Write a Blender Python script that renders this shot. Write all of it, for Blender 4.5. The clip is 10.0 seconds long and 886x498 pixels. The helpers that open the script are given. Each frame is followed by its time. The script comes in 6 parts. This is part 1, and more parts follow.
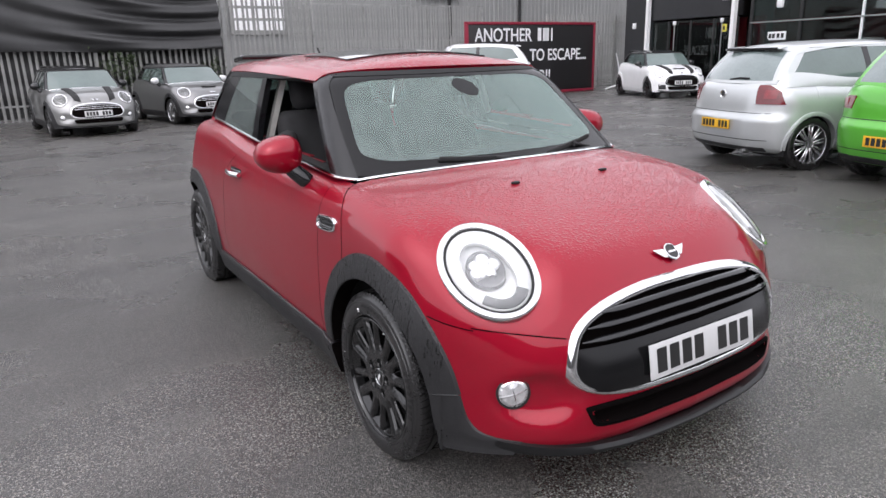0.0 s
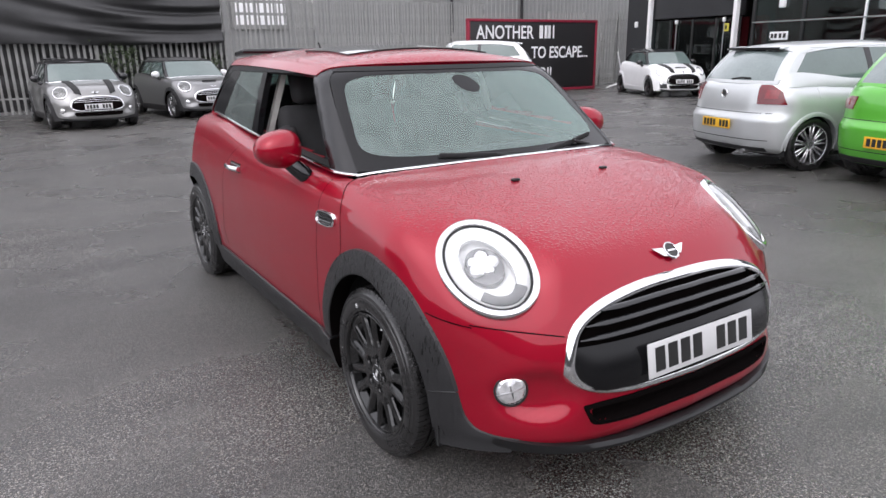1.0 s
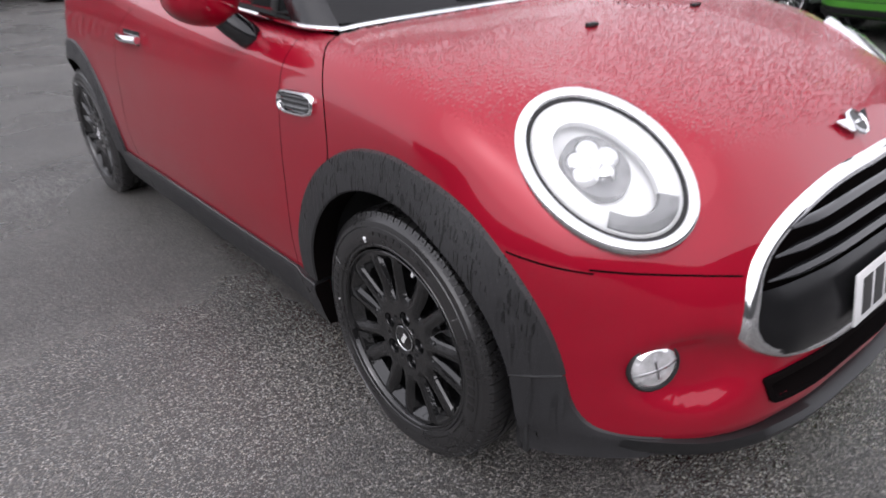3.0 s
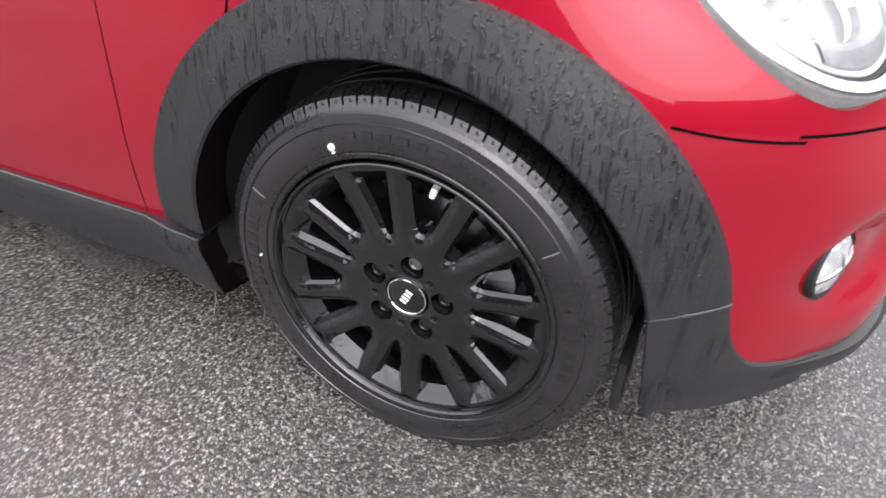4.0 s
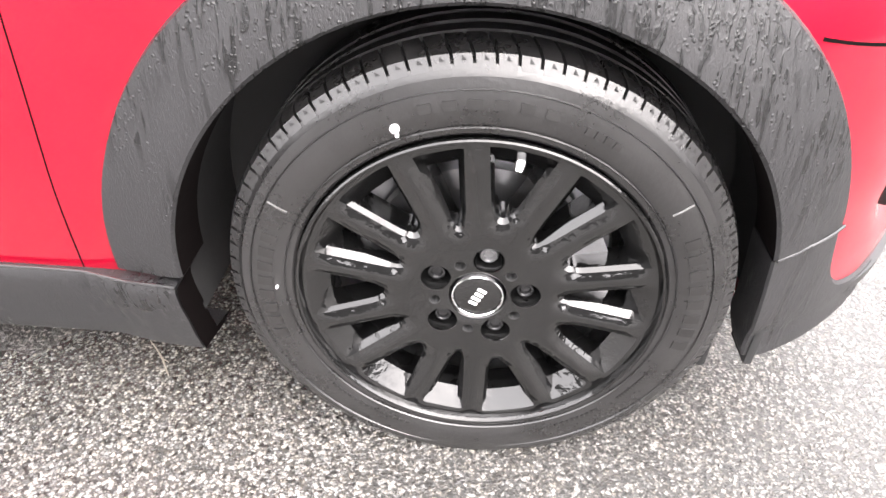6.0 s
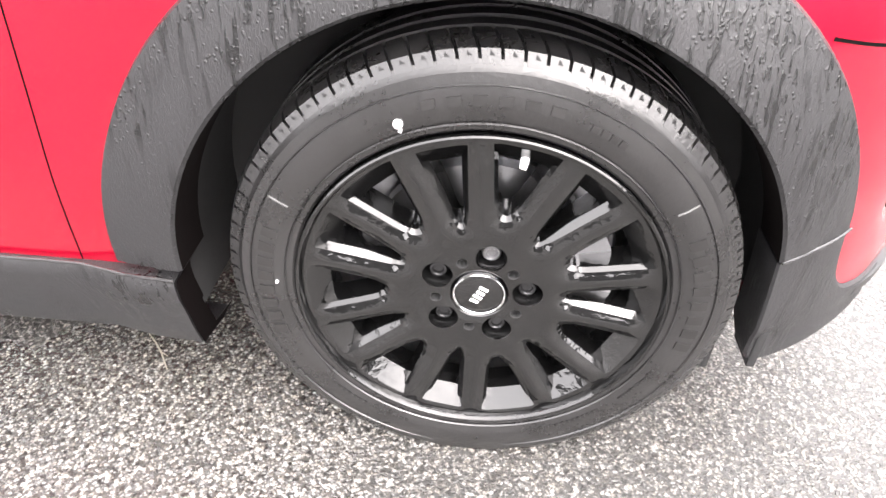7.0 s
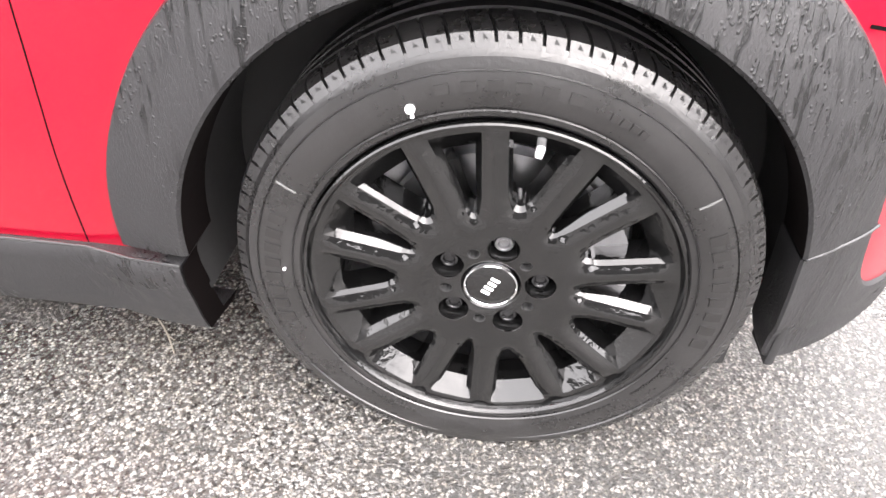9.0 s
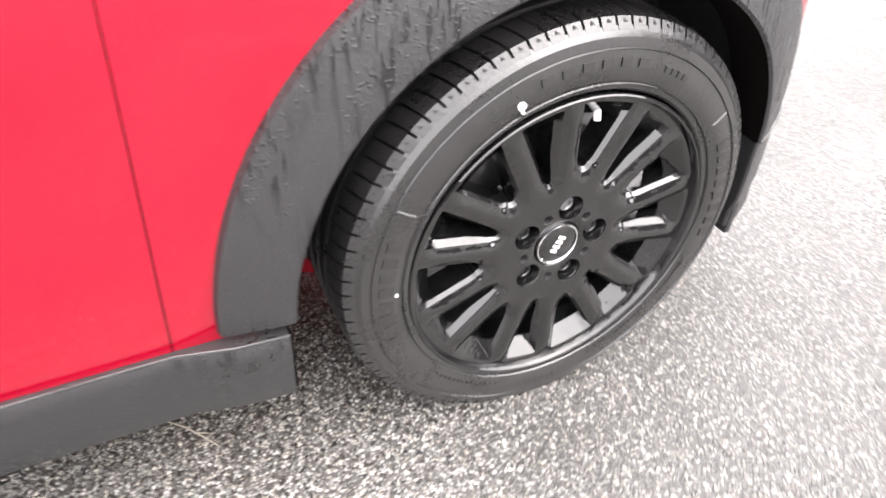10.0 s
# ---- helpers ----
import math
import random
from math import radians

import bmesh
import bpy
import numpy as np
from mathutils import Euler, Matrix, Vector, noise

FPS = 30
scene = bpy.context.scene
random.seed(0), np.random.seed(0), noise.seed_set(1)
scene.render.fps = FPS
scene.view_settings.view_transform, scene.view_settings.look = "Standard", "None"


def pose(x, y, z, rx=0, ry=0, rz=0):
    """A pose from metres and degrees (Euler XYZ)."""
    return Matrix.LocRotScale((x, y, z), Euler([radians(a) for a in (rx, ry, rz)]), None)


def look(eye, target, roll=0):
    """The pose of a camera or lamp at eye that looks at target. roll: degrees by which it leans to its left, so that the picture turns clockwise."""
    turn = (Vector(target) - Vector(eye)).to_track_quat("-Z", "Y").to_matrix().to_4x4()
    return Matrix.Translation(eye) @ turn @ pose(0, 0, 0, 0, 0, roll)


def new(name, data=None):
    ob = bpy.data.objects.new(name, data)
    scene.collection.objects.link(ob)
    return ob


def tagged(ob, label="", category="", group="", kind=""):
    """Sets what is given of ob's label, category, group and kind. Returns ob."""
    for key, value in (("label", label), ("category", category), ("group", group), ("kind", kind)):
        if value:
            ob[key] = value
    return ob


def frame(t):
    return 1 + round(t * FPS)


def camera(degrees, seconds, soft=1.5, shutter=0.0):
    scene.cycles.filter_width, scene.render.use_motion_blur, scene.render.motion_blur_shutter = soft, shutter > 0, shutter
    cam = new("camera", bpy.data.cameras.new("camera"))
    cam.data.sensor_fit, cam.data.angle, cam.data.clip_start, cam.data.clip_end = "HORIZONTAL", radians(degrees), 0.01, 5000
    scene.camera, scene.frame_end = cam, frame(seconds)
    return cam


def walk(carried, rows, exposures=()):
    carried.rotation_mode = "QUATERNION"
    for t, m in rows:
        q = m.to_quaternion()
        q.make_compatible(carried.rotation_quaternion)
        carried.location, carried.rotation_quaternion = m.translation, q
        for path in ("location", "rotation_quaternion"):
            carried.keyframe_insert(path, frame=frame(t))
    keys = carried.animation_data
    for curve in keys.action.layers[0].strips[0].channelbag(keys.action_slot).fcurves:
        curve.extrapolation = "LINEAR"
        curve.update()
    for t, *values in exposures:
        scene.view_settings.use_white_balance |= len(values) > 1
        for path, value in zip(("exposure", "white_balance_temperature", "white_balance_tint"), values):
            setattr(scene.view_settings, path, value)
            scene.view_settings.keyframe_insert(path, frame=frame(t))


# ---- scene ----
cam = camera(67.3, 10.0, shutter=0.3)
PATH = [
    (0, (-1.786, -1.969, 1.384), (-0.758, -0.345, 0.83), -1.6),
    (0.5, (-1.783, -1.966, 1.382), (-0.755, -0.344, 0.825), -1.3),
    (1, (-1.782, -1.965, 1.381), (-0.754, -0.344, 0.818), -1.0),
    (1.5, (-1.763, -1.957, 1.379), (-0.737, -0.336, 0.813), -0.8),
    (2, (-1.698, -1.892, 1.351), (-0.683, -0.268, 0.771), -0.2),
    (2.5, (-1.665, -1.522, 1.274), (-0.635, 0.042, 0.57), -0.2),
    (3, (-1.579, -1.081, 1.16), (-0.444, 0.309, 0.277), -2.5),
    (3.2, (-1.571, -0.92, 1.113), (-0.374, 0.352, 0.137), -2.2),
    (4.3, (-1.487, -0.184, 0.873), (0.055, 0.224, -0.334), 2.6),
    (4.5, (-1.483, -0.091, 0.858), (0.063, 0.175, -0.383), 3.3),
    (5, (-1.467, 0.0, 0.833), (0.099, 0.082, -0.409), 2.4),
    (5.5, (-1.458, 0.009, 0.83), (0.137, 0.092, -0.374), 1.4),
    (7, (-1.446, 0.01, 0.824), (0.142, 0.1, -0.388), 2.3),
    (7.5, (-1.446, 0.016, 0.827), (0.137, 0.087, -0.393), 3.0),
    (8, (-1.446, 0.014, 0.825), (0.136, 0.103, -0.395), 3.0),
    (8.5, (-1.44, 0.017, 0.827), (0.133, 0.116, -0.405), 3.0),
    (9, (-1.426, 0.011, 0.816), (0.131, 0.132, -0.434), 2.6),
    (9.5, (-1.382, 0.103, 0.773), (0.196, -0.054, -0.446), 0.5),
    (10, (-1.394, 0.451, 0.849), (-0.004, -0.2335, -0.4155), 1.7),
]
EXPOSURE = [(0, 0.80, 6290, 16), (3.2, 0.80, 6290, 17), (4.3, 2.25, 6450, 15), (5, 2.87, 6650, 15), (5.6, 3.1, 6750, 15), (7.5, 3.27, 6750, 15), (10, 3.02, 6700, 15)]
walk(cam, [(t, look(eye, target, roll)) for t, eye, target, roll in PATH], EXPOSURE)

# ==== build ====
# ---- world and sun: wet overcast day ----
world = bpy.data.worlds.new("sky")
scene.world = world
world.use_nodes = True
wn, wl = world.node_tree.nodes, world.node_tree.links
sky = wn.new("ShaderNodeTexSky")
sky.sky_type, sky.sun_disc = "NISHITA", False
sky.sun_elevation, sky.sun_rotation = radians(50), radians(232)
sky.air_density, sky.dust_density, sky.ozone_density = 1.0, 6.0, 0.6
grey = wn.new("ShaderNodeHueSaturation")
grey.inputs["Saturation"].default_value = 0.12
wl.new(sky.outputs[0], grey.inputs["Color"])
cloud = wn.new("ShaderNodeMix")
cloud.data_type = "RGBA"
cloud.inputs[0].default_value = 0.72
cloud.inputs[7].default_value = (7.0, 7.1, 7.3, 1)
wl.new(grey.outputs[0], cloud.inputs[6])
wl.new(cloud.outputs[2], wn["Background"].inputs["Color"])
wn["Background"].inputs["Strength"].default_value = 0.15

sun_data = bpy.data.lights.new("sun", "SUN")
sun_data.energy, sun_data.angle, sun_data.color = 0.45, radians(80), (1.0, 0.97, 0.93)
sun = new("sun", sun_data)
sun.matrix_world = look((-7, -5.5, 12), (0, 0, 0))


# ---- materials ----
def material(name, base, rough=0.5, metal=0.0, coat=0.0, vary=0.12, scale=6.0, bump=0.0, bump_scale=80.0, spec=0.5, rough_vary=0.1):
    """A principled material with colour and roughness varied at two scales and a fine relief."""
    m = bpy.data.materials.new(name)
    m.use_nodes = True
    n, l = m.node_tree.nodes, m.node_tree.links
    b = n["Principled BSDF"]
    b.inputs["Metallic"].default_value = metal
    b.inputs["Coat Weight"].default_value = coat
    b.inputs["Coat Roughness"].default_value = 0.03
    b.inputs["Specular IOR Level"].default_value = spec
    co = n.new("ShaderNodeTexCoord")
    big, fine = n.new("ShaderNodeTexNoise"), n.new("ShaderNodeTexNoise")
    big.inputs["Scale"].default_value, fine.inputs["Scale"].default_value = scale, scale * 14
    big.inputs["Detail"].default_value = 4
    for t in (big, fine):
        l.new(co.outputs["Object"], t.inputs["Vector"])
    mix = n.new("ShaderNodeMath")
    mix.operation = "MULTIPLY_ADD"
    l.new(fine.outputs[0], mix.inputs[0])
    mix.inputs[1].default_value = 0.4
    l.new(big.outputs[0], mix.inputs[2])
    ramp = n.new("ShaderNodeMapRange")
    ramp.inputs[1].default_value, ramp.inputs[2].default_value = 0.45, 0.95
    ramp.inputs[3].default_value, ramp.inputs[4].default_value = 1 - vary, 1 + vary
    l.new(mix.outputs[0], ramp.inputs[0])
    col = n.new("ShaderNodeMix")
    col.data_type, col.blend_type = "RGBA", "MULTIPLY"
    col.inputs[0].default_value = 1.0
    col.inputs[6].default_value = (*base, 1)
    l.new(ramp.outputs[0], col.inputs[7])
    l.new(col.outputs[2], b.inputs["Base Color"])
    rr = n.new("ShaderNodeMapRange")
    rr.inputs[1].default_value, rr.inputs[2].default_value = 0.35, 0.95
    rr.inputs[3].default_value, rr.inputs[4].default_value = max(0.0, rough - rough_vary * rough), rough + rough_vary * rough
    l.new(mix.outputs[0], rr.inputs[0])
    l.new(rr.outputs[0], b.inputs["Roughness"])
    if bump:
        t, bp = n.new("ShaderNodeTexNoise"), n.new("ShaderNodeBump")
        t.inputs["Scale"].default_value, t.inputs["Detail"].default_value = bump_scale, 3
        l.new(co.outputs["Object"], t.inputs["Vector"])
        bp.inputs["Strength"].default_value, bp.inputs["Distance"].default_value = bump, 0.003
        l.new(t.outputs[0], bp.inputs["Height"])
        l.new(bp.outputs[0], b.inputs["Normal"])
    return m


def droplets(m, scale=150.0, height=0.0012, up_only=True, runs=False, amount=0.5):
    """Rain drops standing on a surface: small domes of clear relief, on faces that look upward."""
    n, l = m.node_tree.nodes, m.node_tree.links
    b = n["Principled BSDF"]
    co = n.new("ShaderNodeTexCoord")
    v, gate = n.new("ShaderNodeTexVoronoi"), n.new("ShaderNodeTexNoise")
    v.feature = "F1"
    v.inputs["Scale"].default_value = scale
    v.inputs["Randomness"].default_value = 1.0
    gate.inputs["Scale"].default_value = scale * 0.22
    src = co.outputs["Object"]
    if runs:
        mp = n.new("ShaderNodeMapping")
        mp.inputs["Scale"].default_value = (1, 1, 0.22)
        l.new(src, mp.inputs["Vector"])
        src = mp.outputs[0]
    l.new(src, v.inputs["Vector"])
    l.new(src, gate.inputs["Vector"])
    dome = n.new("ShaderNodeMapRange")
    dome.interpolation_type = "SMOOTHERSTEP"
    size, tint_ = n.new("ShaderNodeMapRange"), n.new("ShaderNodeSeparateColor")
    l.new(v.outputs["Color"], tint_.inputs[0])
    size.inputs[3].default_value, size.inputs[4].default_value = 0.42, 0.95
    l.new(tint_.outputs[0], size.inputs[0])
    l.new(size.outputs[0], dome.inputs[1])
    dome.inputs[2].default_value = 0.02
    dome.inputs[3].default_value, dome.inputs[4].default_value = 0.0, 1.0
    l.new(v.outputs["Distance"], dome.inputs[0])
    cut = n.new("ShaderNodeMapRange")
    cut.inputs[1].default_value, cut.inputs[2].default_value = 1 - amount - 0.06, 1 - amount + 0.06
    l.new(gate.outputs[0], cut.inputs[0])
    mul = n.new("ShaderNodeMath")
    mul.operation = "MULTIPLY"
    l.new(dome.outputs[0], mul.inputs[0])
    l.new(cut.outputs[0], mul.inputs[1])
    out = mul.outputs[0]
    if up_only:
        g, s, r = n.new("ShaderNodeNewGeometry"), n.new("ShaderNodeSeparateXYZ"), n.new("ShaderNodeMapRange")
        l.new(g.outputs["True Normal"], s.inputs[0])
        r.inputs[1].default_value, r.inputs[2].default_value = 0.66, 0.90
        l.new(s.outputs[2], r.inputs[0])
        mul2 = n.new("ShaderNodeMath")
        mul2.operation = "MULTIPLY"
        l.new(out, mul2.inputs[0])
        l.new(r.outputs[0], mul2.inputs[1])
        out = mul2.outputs[0]
    bp = n.new("ShaderNodeBump")
    bp.inputs["Strength"].default_value, bp.inputs["Distance"].default_value = 1.0, height
    l.new(out, bp.inputs["Height"])
    l.new(bp.outputs[0], b.inputs["Normal"])
    l.new(bp.outputs[0], b.inputs["Coat Normal"])
    return m


def glass(name, tint=(0.75, 0.85, 0.82), rough=0.0, ior=1.75, sheen=(0.9, 1.0, 0.97)):
    m = bpy.data.materials.new(name)
    m.use_nodes = True
    n, l = m.node_tree.nodes, m.node_tree.links
    n.remove(n["Principled BSDF"])
    tr, gl, fr, mx = (n.new("ShaderNodeBsdf" + k) for k in ("Transparent", "Glossy")), None, n.new("ShaderNodeFresnel"), n.new("ShaderNodeMixShader")
    tr, gl = tr
    tr.inputs[0].default_value = (*tint, 1)
    gl.inputs["Roughness"].default_value = 0.02 + rough
    gl.inputs["Color"].default_value = (*sheen, 1)
    fr.inputs["IOR"].default_value = ior
    l.new(fr.outputs[0], mx.inputs[0])
    l.new(tr.outputs[0], mx.inputs[1])
    l.new(gl.outputs[0], mx.inputs[2])
    l.new(mx.outputs[0], n["Material Output"].inputs["Surface"])
    return m


def streaked(m, strength=0.35, mist_sheen=0.13):
    """Water running down a pane: soft upright ripples in the gloss, and a pale misty veil that also stands for
    reflected light.
    """
    n, l = m.node_tree.nodes, m.node_tree.links
    co, mp, t, bp = (n.new("ShaderNode" + k) for k in ("TexCoord", "Mapping", "TexNoise", "Bump"))
    mp.inputs["Scale"].default_value = (1, 0.22, 0.22)
    t.inputs["Scale"].default_value, t.inputs["Detail"].default_value = 42, 5
    l.new(co.outputs["Object"], mp.inputs["Vector"])
    l.new(mp.outputs[0], t.inputs["Vector"])
    bp.inputs["Strength"].default_value, bp.inputs["Distance"].default_value = strength, 0.02
    l.new(t.outputs[0], bp.inputs["Height"])
    for k in n:
        if k.bl_idname in ("ShaderNodeBsdfGlossy", "ShaderNodeFresnel"):
            l.new(bp.outputs[0], k.inputs["Normal"])
    fog, veil, rng_ = n.new("ShaderNodeBsdfDiffuse"), n.new("ShaderNodeMixShader"), n.new("ShaderNodeMapRange")
    fog.inputs[0].default_value = (0.66, 0.76, 0.73, 1)
    rng_.inputs[1].default_value, rng_.inputs[2].default_value = 0.35, 0.68
    rng_.inputs[3].default_value, rng_.inputs[4].default_value = mist_sheen * 0.75, mist_sheen * 1.3
    l.new(t.outputs[0], rng_.inputs[0])
    l.new(rng_.outputs[0], veil.inputs[0])
    old = n["Material Output"].inputs["Surface"].links[0].from_socket
    l.new(old, veil.inputs[1])
    l.new(fog.outputs[0], veil.inputs[2])
    l.new(veil.outputs[0], n["Material Output"].inputs["Surface"])
    return m


def asphalt():
    """Wet, worn asphalt: pale chips in dark binder, damp patches, shiny water film."""
    m = bpy.data.materials.new("wet_asphalt")
    m.use_nodes = True
    n, l = m.node_tree.nodes, m.node_tree.links
    b = n["Principled BSDF"]
    co = n.new("ShaderNodeTexCoord")

    def noise_tex(s, d=4):
        t = n.new("ShaderNodeTexNoise")
        t.inputs["Scale"].default_value, t.inputs["Detail"].default_value = s, d
        l.new(co.outputs["Object"], t.inputs["Vector"])
        return t.outputs[0]

    def rng(src, a, bb, c, d):
        t = n.new("ShaderNodeMapRange")
        for i, v in enumerate((a, bb, c, d)):
            t.inputs[i + 1].default_value = v
        l.new(src, t.inputs[0])
        return t.outputs[0]

    def math_node(op, a, bb):
        t = n.new("ShaderNodeMath")
        t.operation = op
        for i, v in enumerate((a, bb)):
            if isinstance(v, (int, float)):
                t.inputs[i].default_value = v
            else:
                l.new(v, t.inputs[i])
        return t.outputs[0]

    v = n.new("ShaderNodeTexVoronoi")
    v.inputs["Scale"].default_value = 195.0
    v.distance = "MANHATTAN"
    warp, shift = n.new("ShaderNodeTexNoise"), n.new("ShaderNodeVectorMath")
    warp.inputs["Scale"].default_value, warp.inputs["Detail"].default_value = 170, 2
    l.new(co.outputs["Object"], warp.inputs["Vector"])
    shift.operation = "MULTIPLY_ADD"
    l.new(warp.outputs["Color"], shift.inputs[0])
    shift.inputs[1].default_value = (0.008, 0.008, 0.0)
    l.new(co.outputs["Object"], shift.inputs[2])
    l.new(shift.outputs[0], v.inputs["Vector"])
    sep = n.new("ShaderNodeSeparateColor")
    l.new(v.outputs["Color"], sep.inputs[0])
    chip = rng(v.outputs["Distance"], 0.90, 0.50, 0.0, 1.0)
    tone = math_node("POWER", sep.outputs[0], 1.3)
    shade = math_node("MULTIPLY", chip, rng(tone, 0.05, 0.95, 0.022, 0.19))
    base = math_node("ADD", shade, 0.026)
    patch = rng(noise_tex(0.55, 5), 0.35, 0.7, 0.84, 1.35)
    base = math_node("MULTIPLY", base, patch)
    track, lie = n.new("ShaderNodeTexNoise"), n.new("ShaderNodeMapping")
    lie.inputs["Rotation"].default_value = (0, 0, 0.5)
    lie.inputs["Scale"].default_value = (0.16, 1.0, 1.0)
    track.inputs["Scale"].default_value, track.inputs["Detail"].default_value = 2.2, 5
    l.new(co.outputs["Object"], lie.inputs["Vector"])
    l.new(lie.outputs[0], track.inputs["Vector"])
    base = math_node("MULTIPLY", base, rng(track.outputs[0], 0.35, 0.68, 0.84, 1.28))
    base = math_node("MULTIPLY", base, rng(noise_tex(92, 4), 0.36, 0.64, 0.50, 1.50))
    warm = n.new("ShaderNodeMix")
    warm.data_type = "RGBA"
    l.new(sep.outputs[1], warm.inputs[0])
    warm.inputs[6].default_value, warm.inputs[7].default_value = (1.0, 0.985, 0.955, 1), (1.11, 1.0, 0.87, 1)
    col = n.new("ShaderNodeMix")
    col.data_type, col.blend_type = "RGBA", "MULTIPLY"
    col.inputs[0].default_value = 1.0
    l.new(base, col.inputs[6])
    l.new(warm.outputs[2], col.inputs[7])
    l.new(col.outputs[2], b.inputs["Base Color"])
    wet = rng(noise_tex(0.9, 6), 0.4, 0.65, 0.0, 1.0)
    l.new(rng(wet, 0, 1, 0.38, 0.18), b.inputs["Roughness"])
    b.inputs["Specular IOR Level"].default_value = 0.85
    bp = n.new("ShaderNodeBump")
    bp.inputs["Distance"].default_value = 0.005
    l.new(rng(wet, 0, 1, 0.85, 0.40), bp.inputs["Strength"])
    h = math_node("ADD", math_node("MULTIPLY", chip, rng(sep.outputs[2], 0, 1, 0.4, 1.0)), math_node("MULTIPLY", noise_tex(420, 2), 0.35))
    l.new(h, bp.inputs["Height"])
    l.new(bp.outputs[0], b.inputs["Normal"])
    return m


def wet_plastic():
    """Grained black plastic with rain drops and vertical runs of water."""
    m = material("wet_black_plastic", (0.024, 0.024, 0.026), 0.45, 0, 0, 0.2, 9)
    n, l = m.node_tree.nodes, m.node_tree.links
    b = n["Principled BSDF"]
    co = n.new("ShaderNodeTexCoord")

    def streched(scale, z, dist=0.2):
        mp, t = n.new("ShaderNodeMapping"), n.new("ShaderNodeTexNoise")
        mp.inputs["Scale"].default_value = (1, 1, z)
        t.inputs["Scale"].default_value, t.inputs["Detail"].default_value, t.inputs["Distortion"].default_value = scale, 3, dist
        l.new(co.outputs["Object"], mp.inputs["Vector"])
        l.new(mp.outputs[0], t.inputs["Vector"])
        return t.outputs[0]

    run = n.new("ShaderNodeMapRange")
    run.interpolation_type = "SMOOTHSTEP"
    run.inputs[1].default_value, run.inputs[2].default_value = 0.50, 0.60
    l.new(streched(150, 0.09, 0.6), run.inputs[0])
    patch = n.new("ShaderNodeMapRange")
    patch.inputs[1].default_value, patch.inputs[2].default_value = 0.38, 0.54
    high, up_ = n.new("ShaderNodeSeparateXYZ"), n.new("ShaderNodeMapRange")
    l.new(co.outputs["Object"], high.inputs[0])
    up_.inputs[1].default_value, up_.inputs[2].default_value, up_.inputs[3].default_value, up_.inputs[4].default_value = 0.36, 0.56, -0.16, 0.10
    l.new(high.outputs[2], up_.inputs[0])
    wetter = n.new("ShaderNodeMath")
    wetter.operation = "ADD"
    l.new(streched(9, 0.6), wetter.inputs[0])
    l.new(up_.outputs[0], wetter.inputs[1])
    l.new(wetter.outputs[0], patch.inputs[0])
    wet = n.new("ShaderNodeMath")
    wet.operation = "MULTIPLY"
    l.new(run.outputs[0], wet.inputs[0])
    l.new(patch.outputs[0], wet.inputs[1])
    dark = n.new("ShaderNodeMix")
    dark.data_type = "RGBA"
    dark.inputs[6].default_value, dark.inputs[7].default_value = (0.0165, 0.0163, 0.0174, 1), (0.0066, 0.0066, 0.0070, 1)
    l.new(wet.outputs[0], dark.inputs[0])
    l.new(dark.outputs[2], b.inputs["Base Color"])
    rough = n.new("ShaderNodeMapRange")
    rough.inputs[3].default_value, rough.inputs[4].default_value = 0.48, 0.22
    l.new(wet.outputs[0], rough.inputs[0])
    l.new(rough.outputs[0], b.inputs["Roughness"])
    v, gate = n.new("ShaderNodeTexVoronoi"), n.new("ShaderNodeMapRange")
    v.inputs["Scale"].default_value = 165.0
    l.new(co.outputs["Object"], v.inputs["Vector"])
    sep = n.new("ShaderNodeSeparateColor")
    l.new(v.outputs["Color"], sep.inputs[0])
    gate.inputs[1].default_value, gate.inputs[2].default_value = 0.42, 0.95
    l.new(sep.outputs[0], gate.inputs[0])
    dome = n.new("ShaderNodeMapRange")
    dome.interpolation_type = "SMOOTHERSTEP"
    dome.inputs[1].default_value, dome.inputs[2].default_value = 0.36, 0.12
    l.new(v.outputs["Distance"], dome.inputs[0])
    drop = n.new("ShaderNodeMath")
    drop.operation = "MULTIPLY"
    l.new(dome.outputs[0], drop.inputs[0])
    beads = n.new("ShaderNodeMath")
    beads.operation = "MULTIPLY"
    l.new(gate.outputs[0], beads.inputs[0])
    l.new(patch.outputs[0], beads.inputs[1])
    l.new(beads.outputs[0], drop.inputs[1])
    add = n.new("ShaderNodeMath")
    add.operation = "MULTIPLY_ADD"
    l.new(wet.outputs[0], add.inputs[0])
    add.inputs[1].default_value = 0.35
    l.new(drop.outputs[0], add.inputs[2])
    # fine mist of tiny drops and thin films between the runs
    fine = n.new("ShaderNodeMath")
    fine.operation = "MULTIPLY_ADD"
    l.new(streched(420, 0.45, 0.8), fine.inputs[0])
    fine.inputs[1].default_value = 0.55
    l.new(add.outputs[0], fine.inputs[2])
    bp = n.new("ShaderNodeBump")
    bp.inputs["Distance"].default_value = 0.0018
    l.new(fine.outputs[0], bp.inputs["Height"])
    l.new(bp.outputs[0], b.inputs["Normal"])
    return m


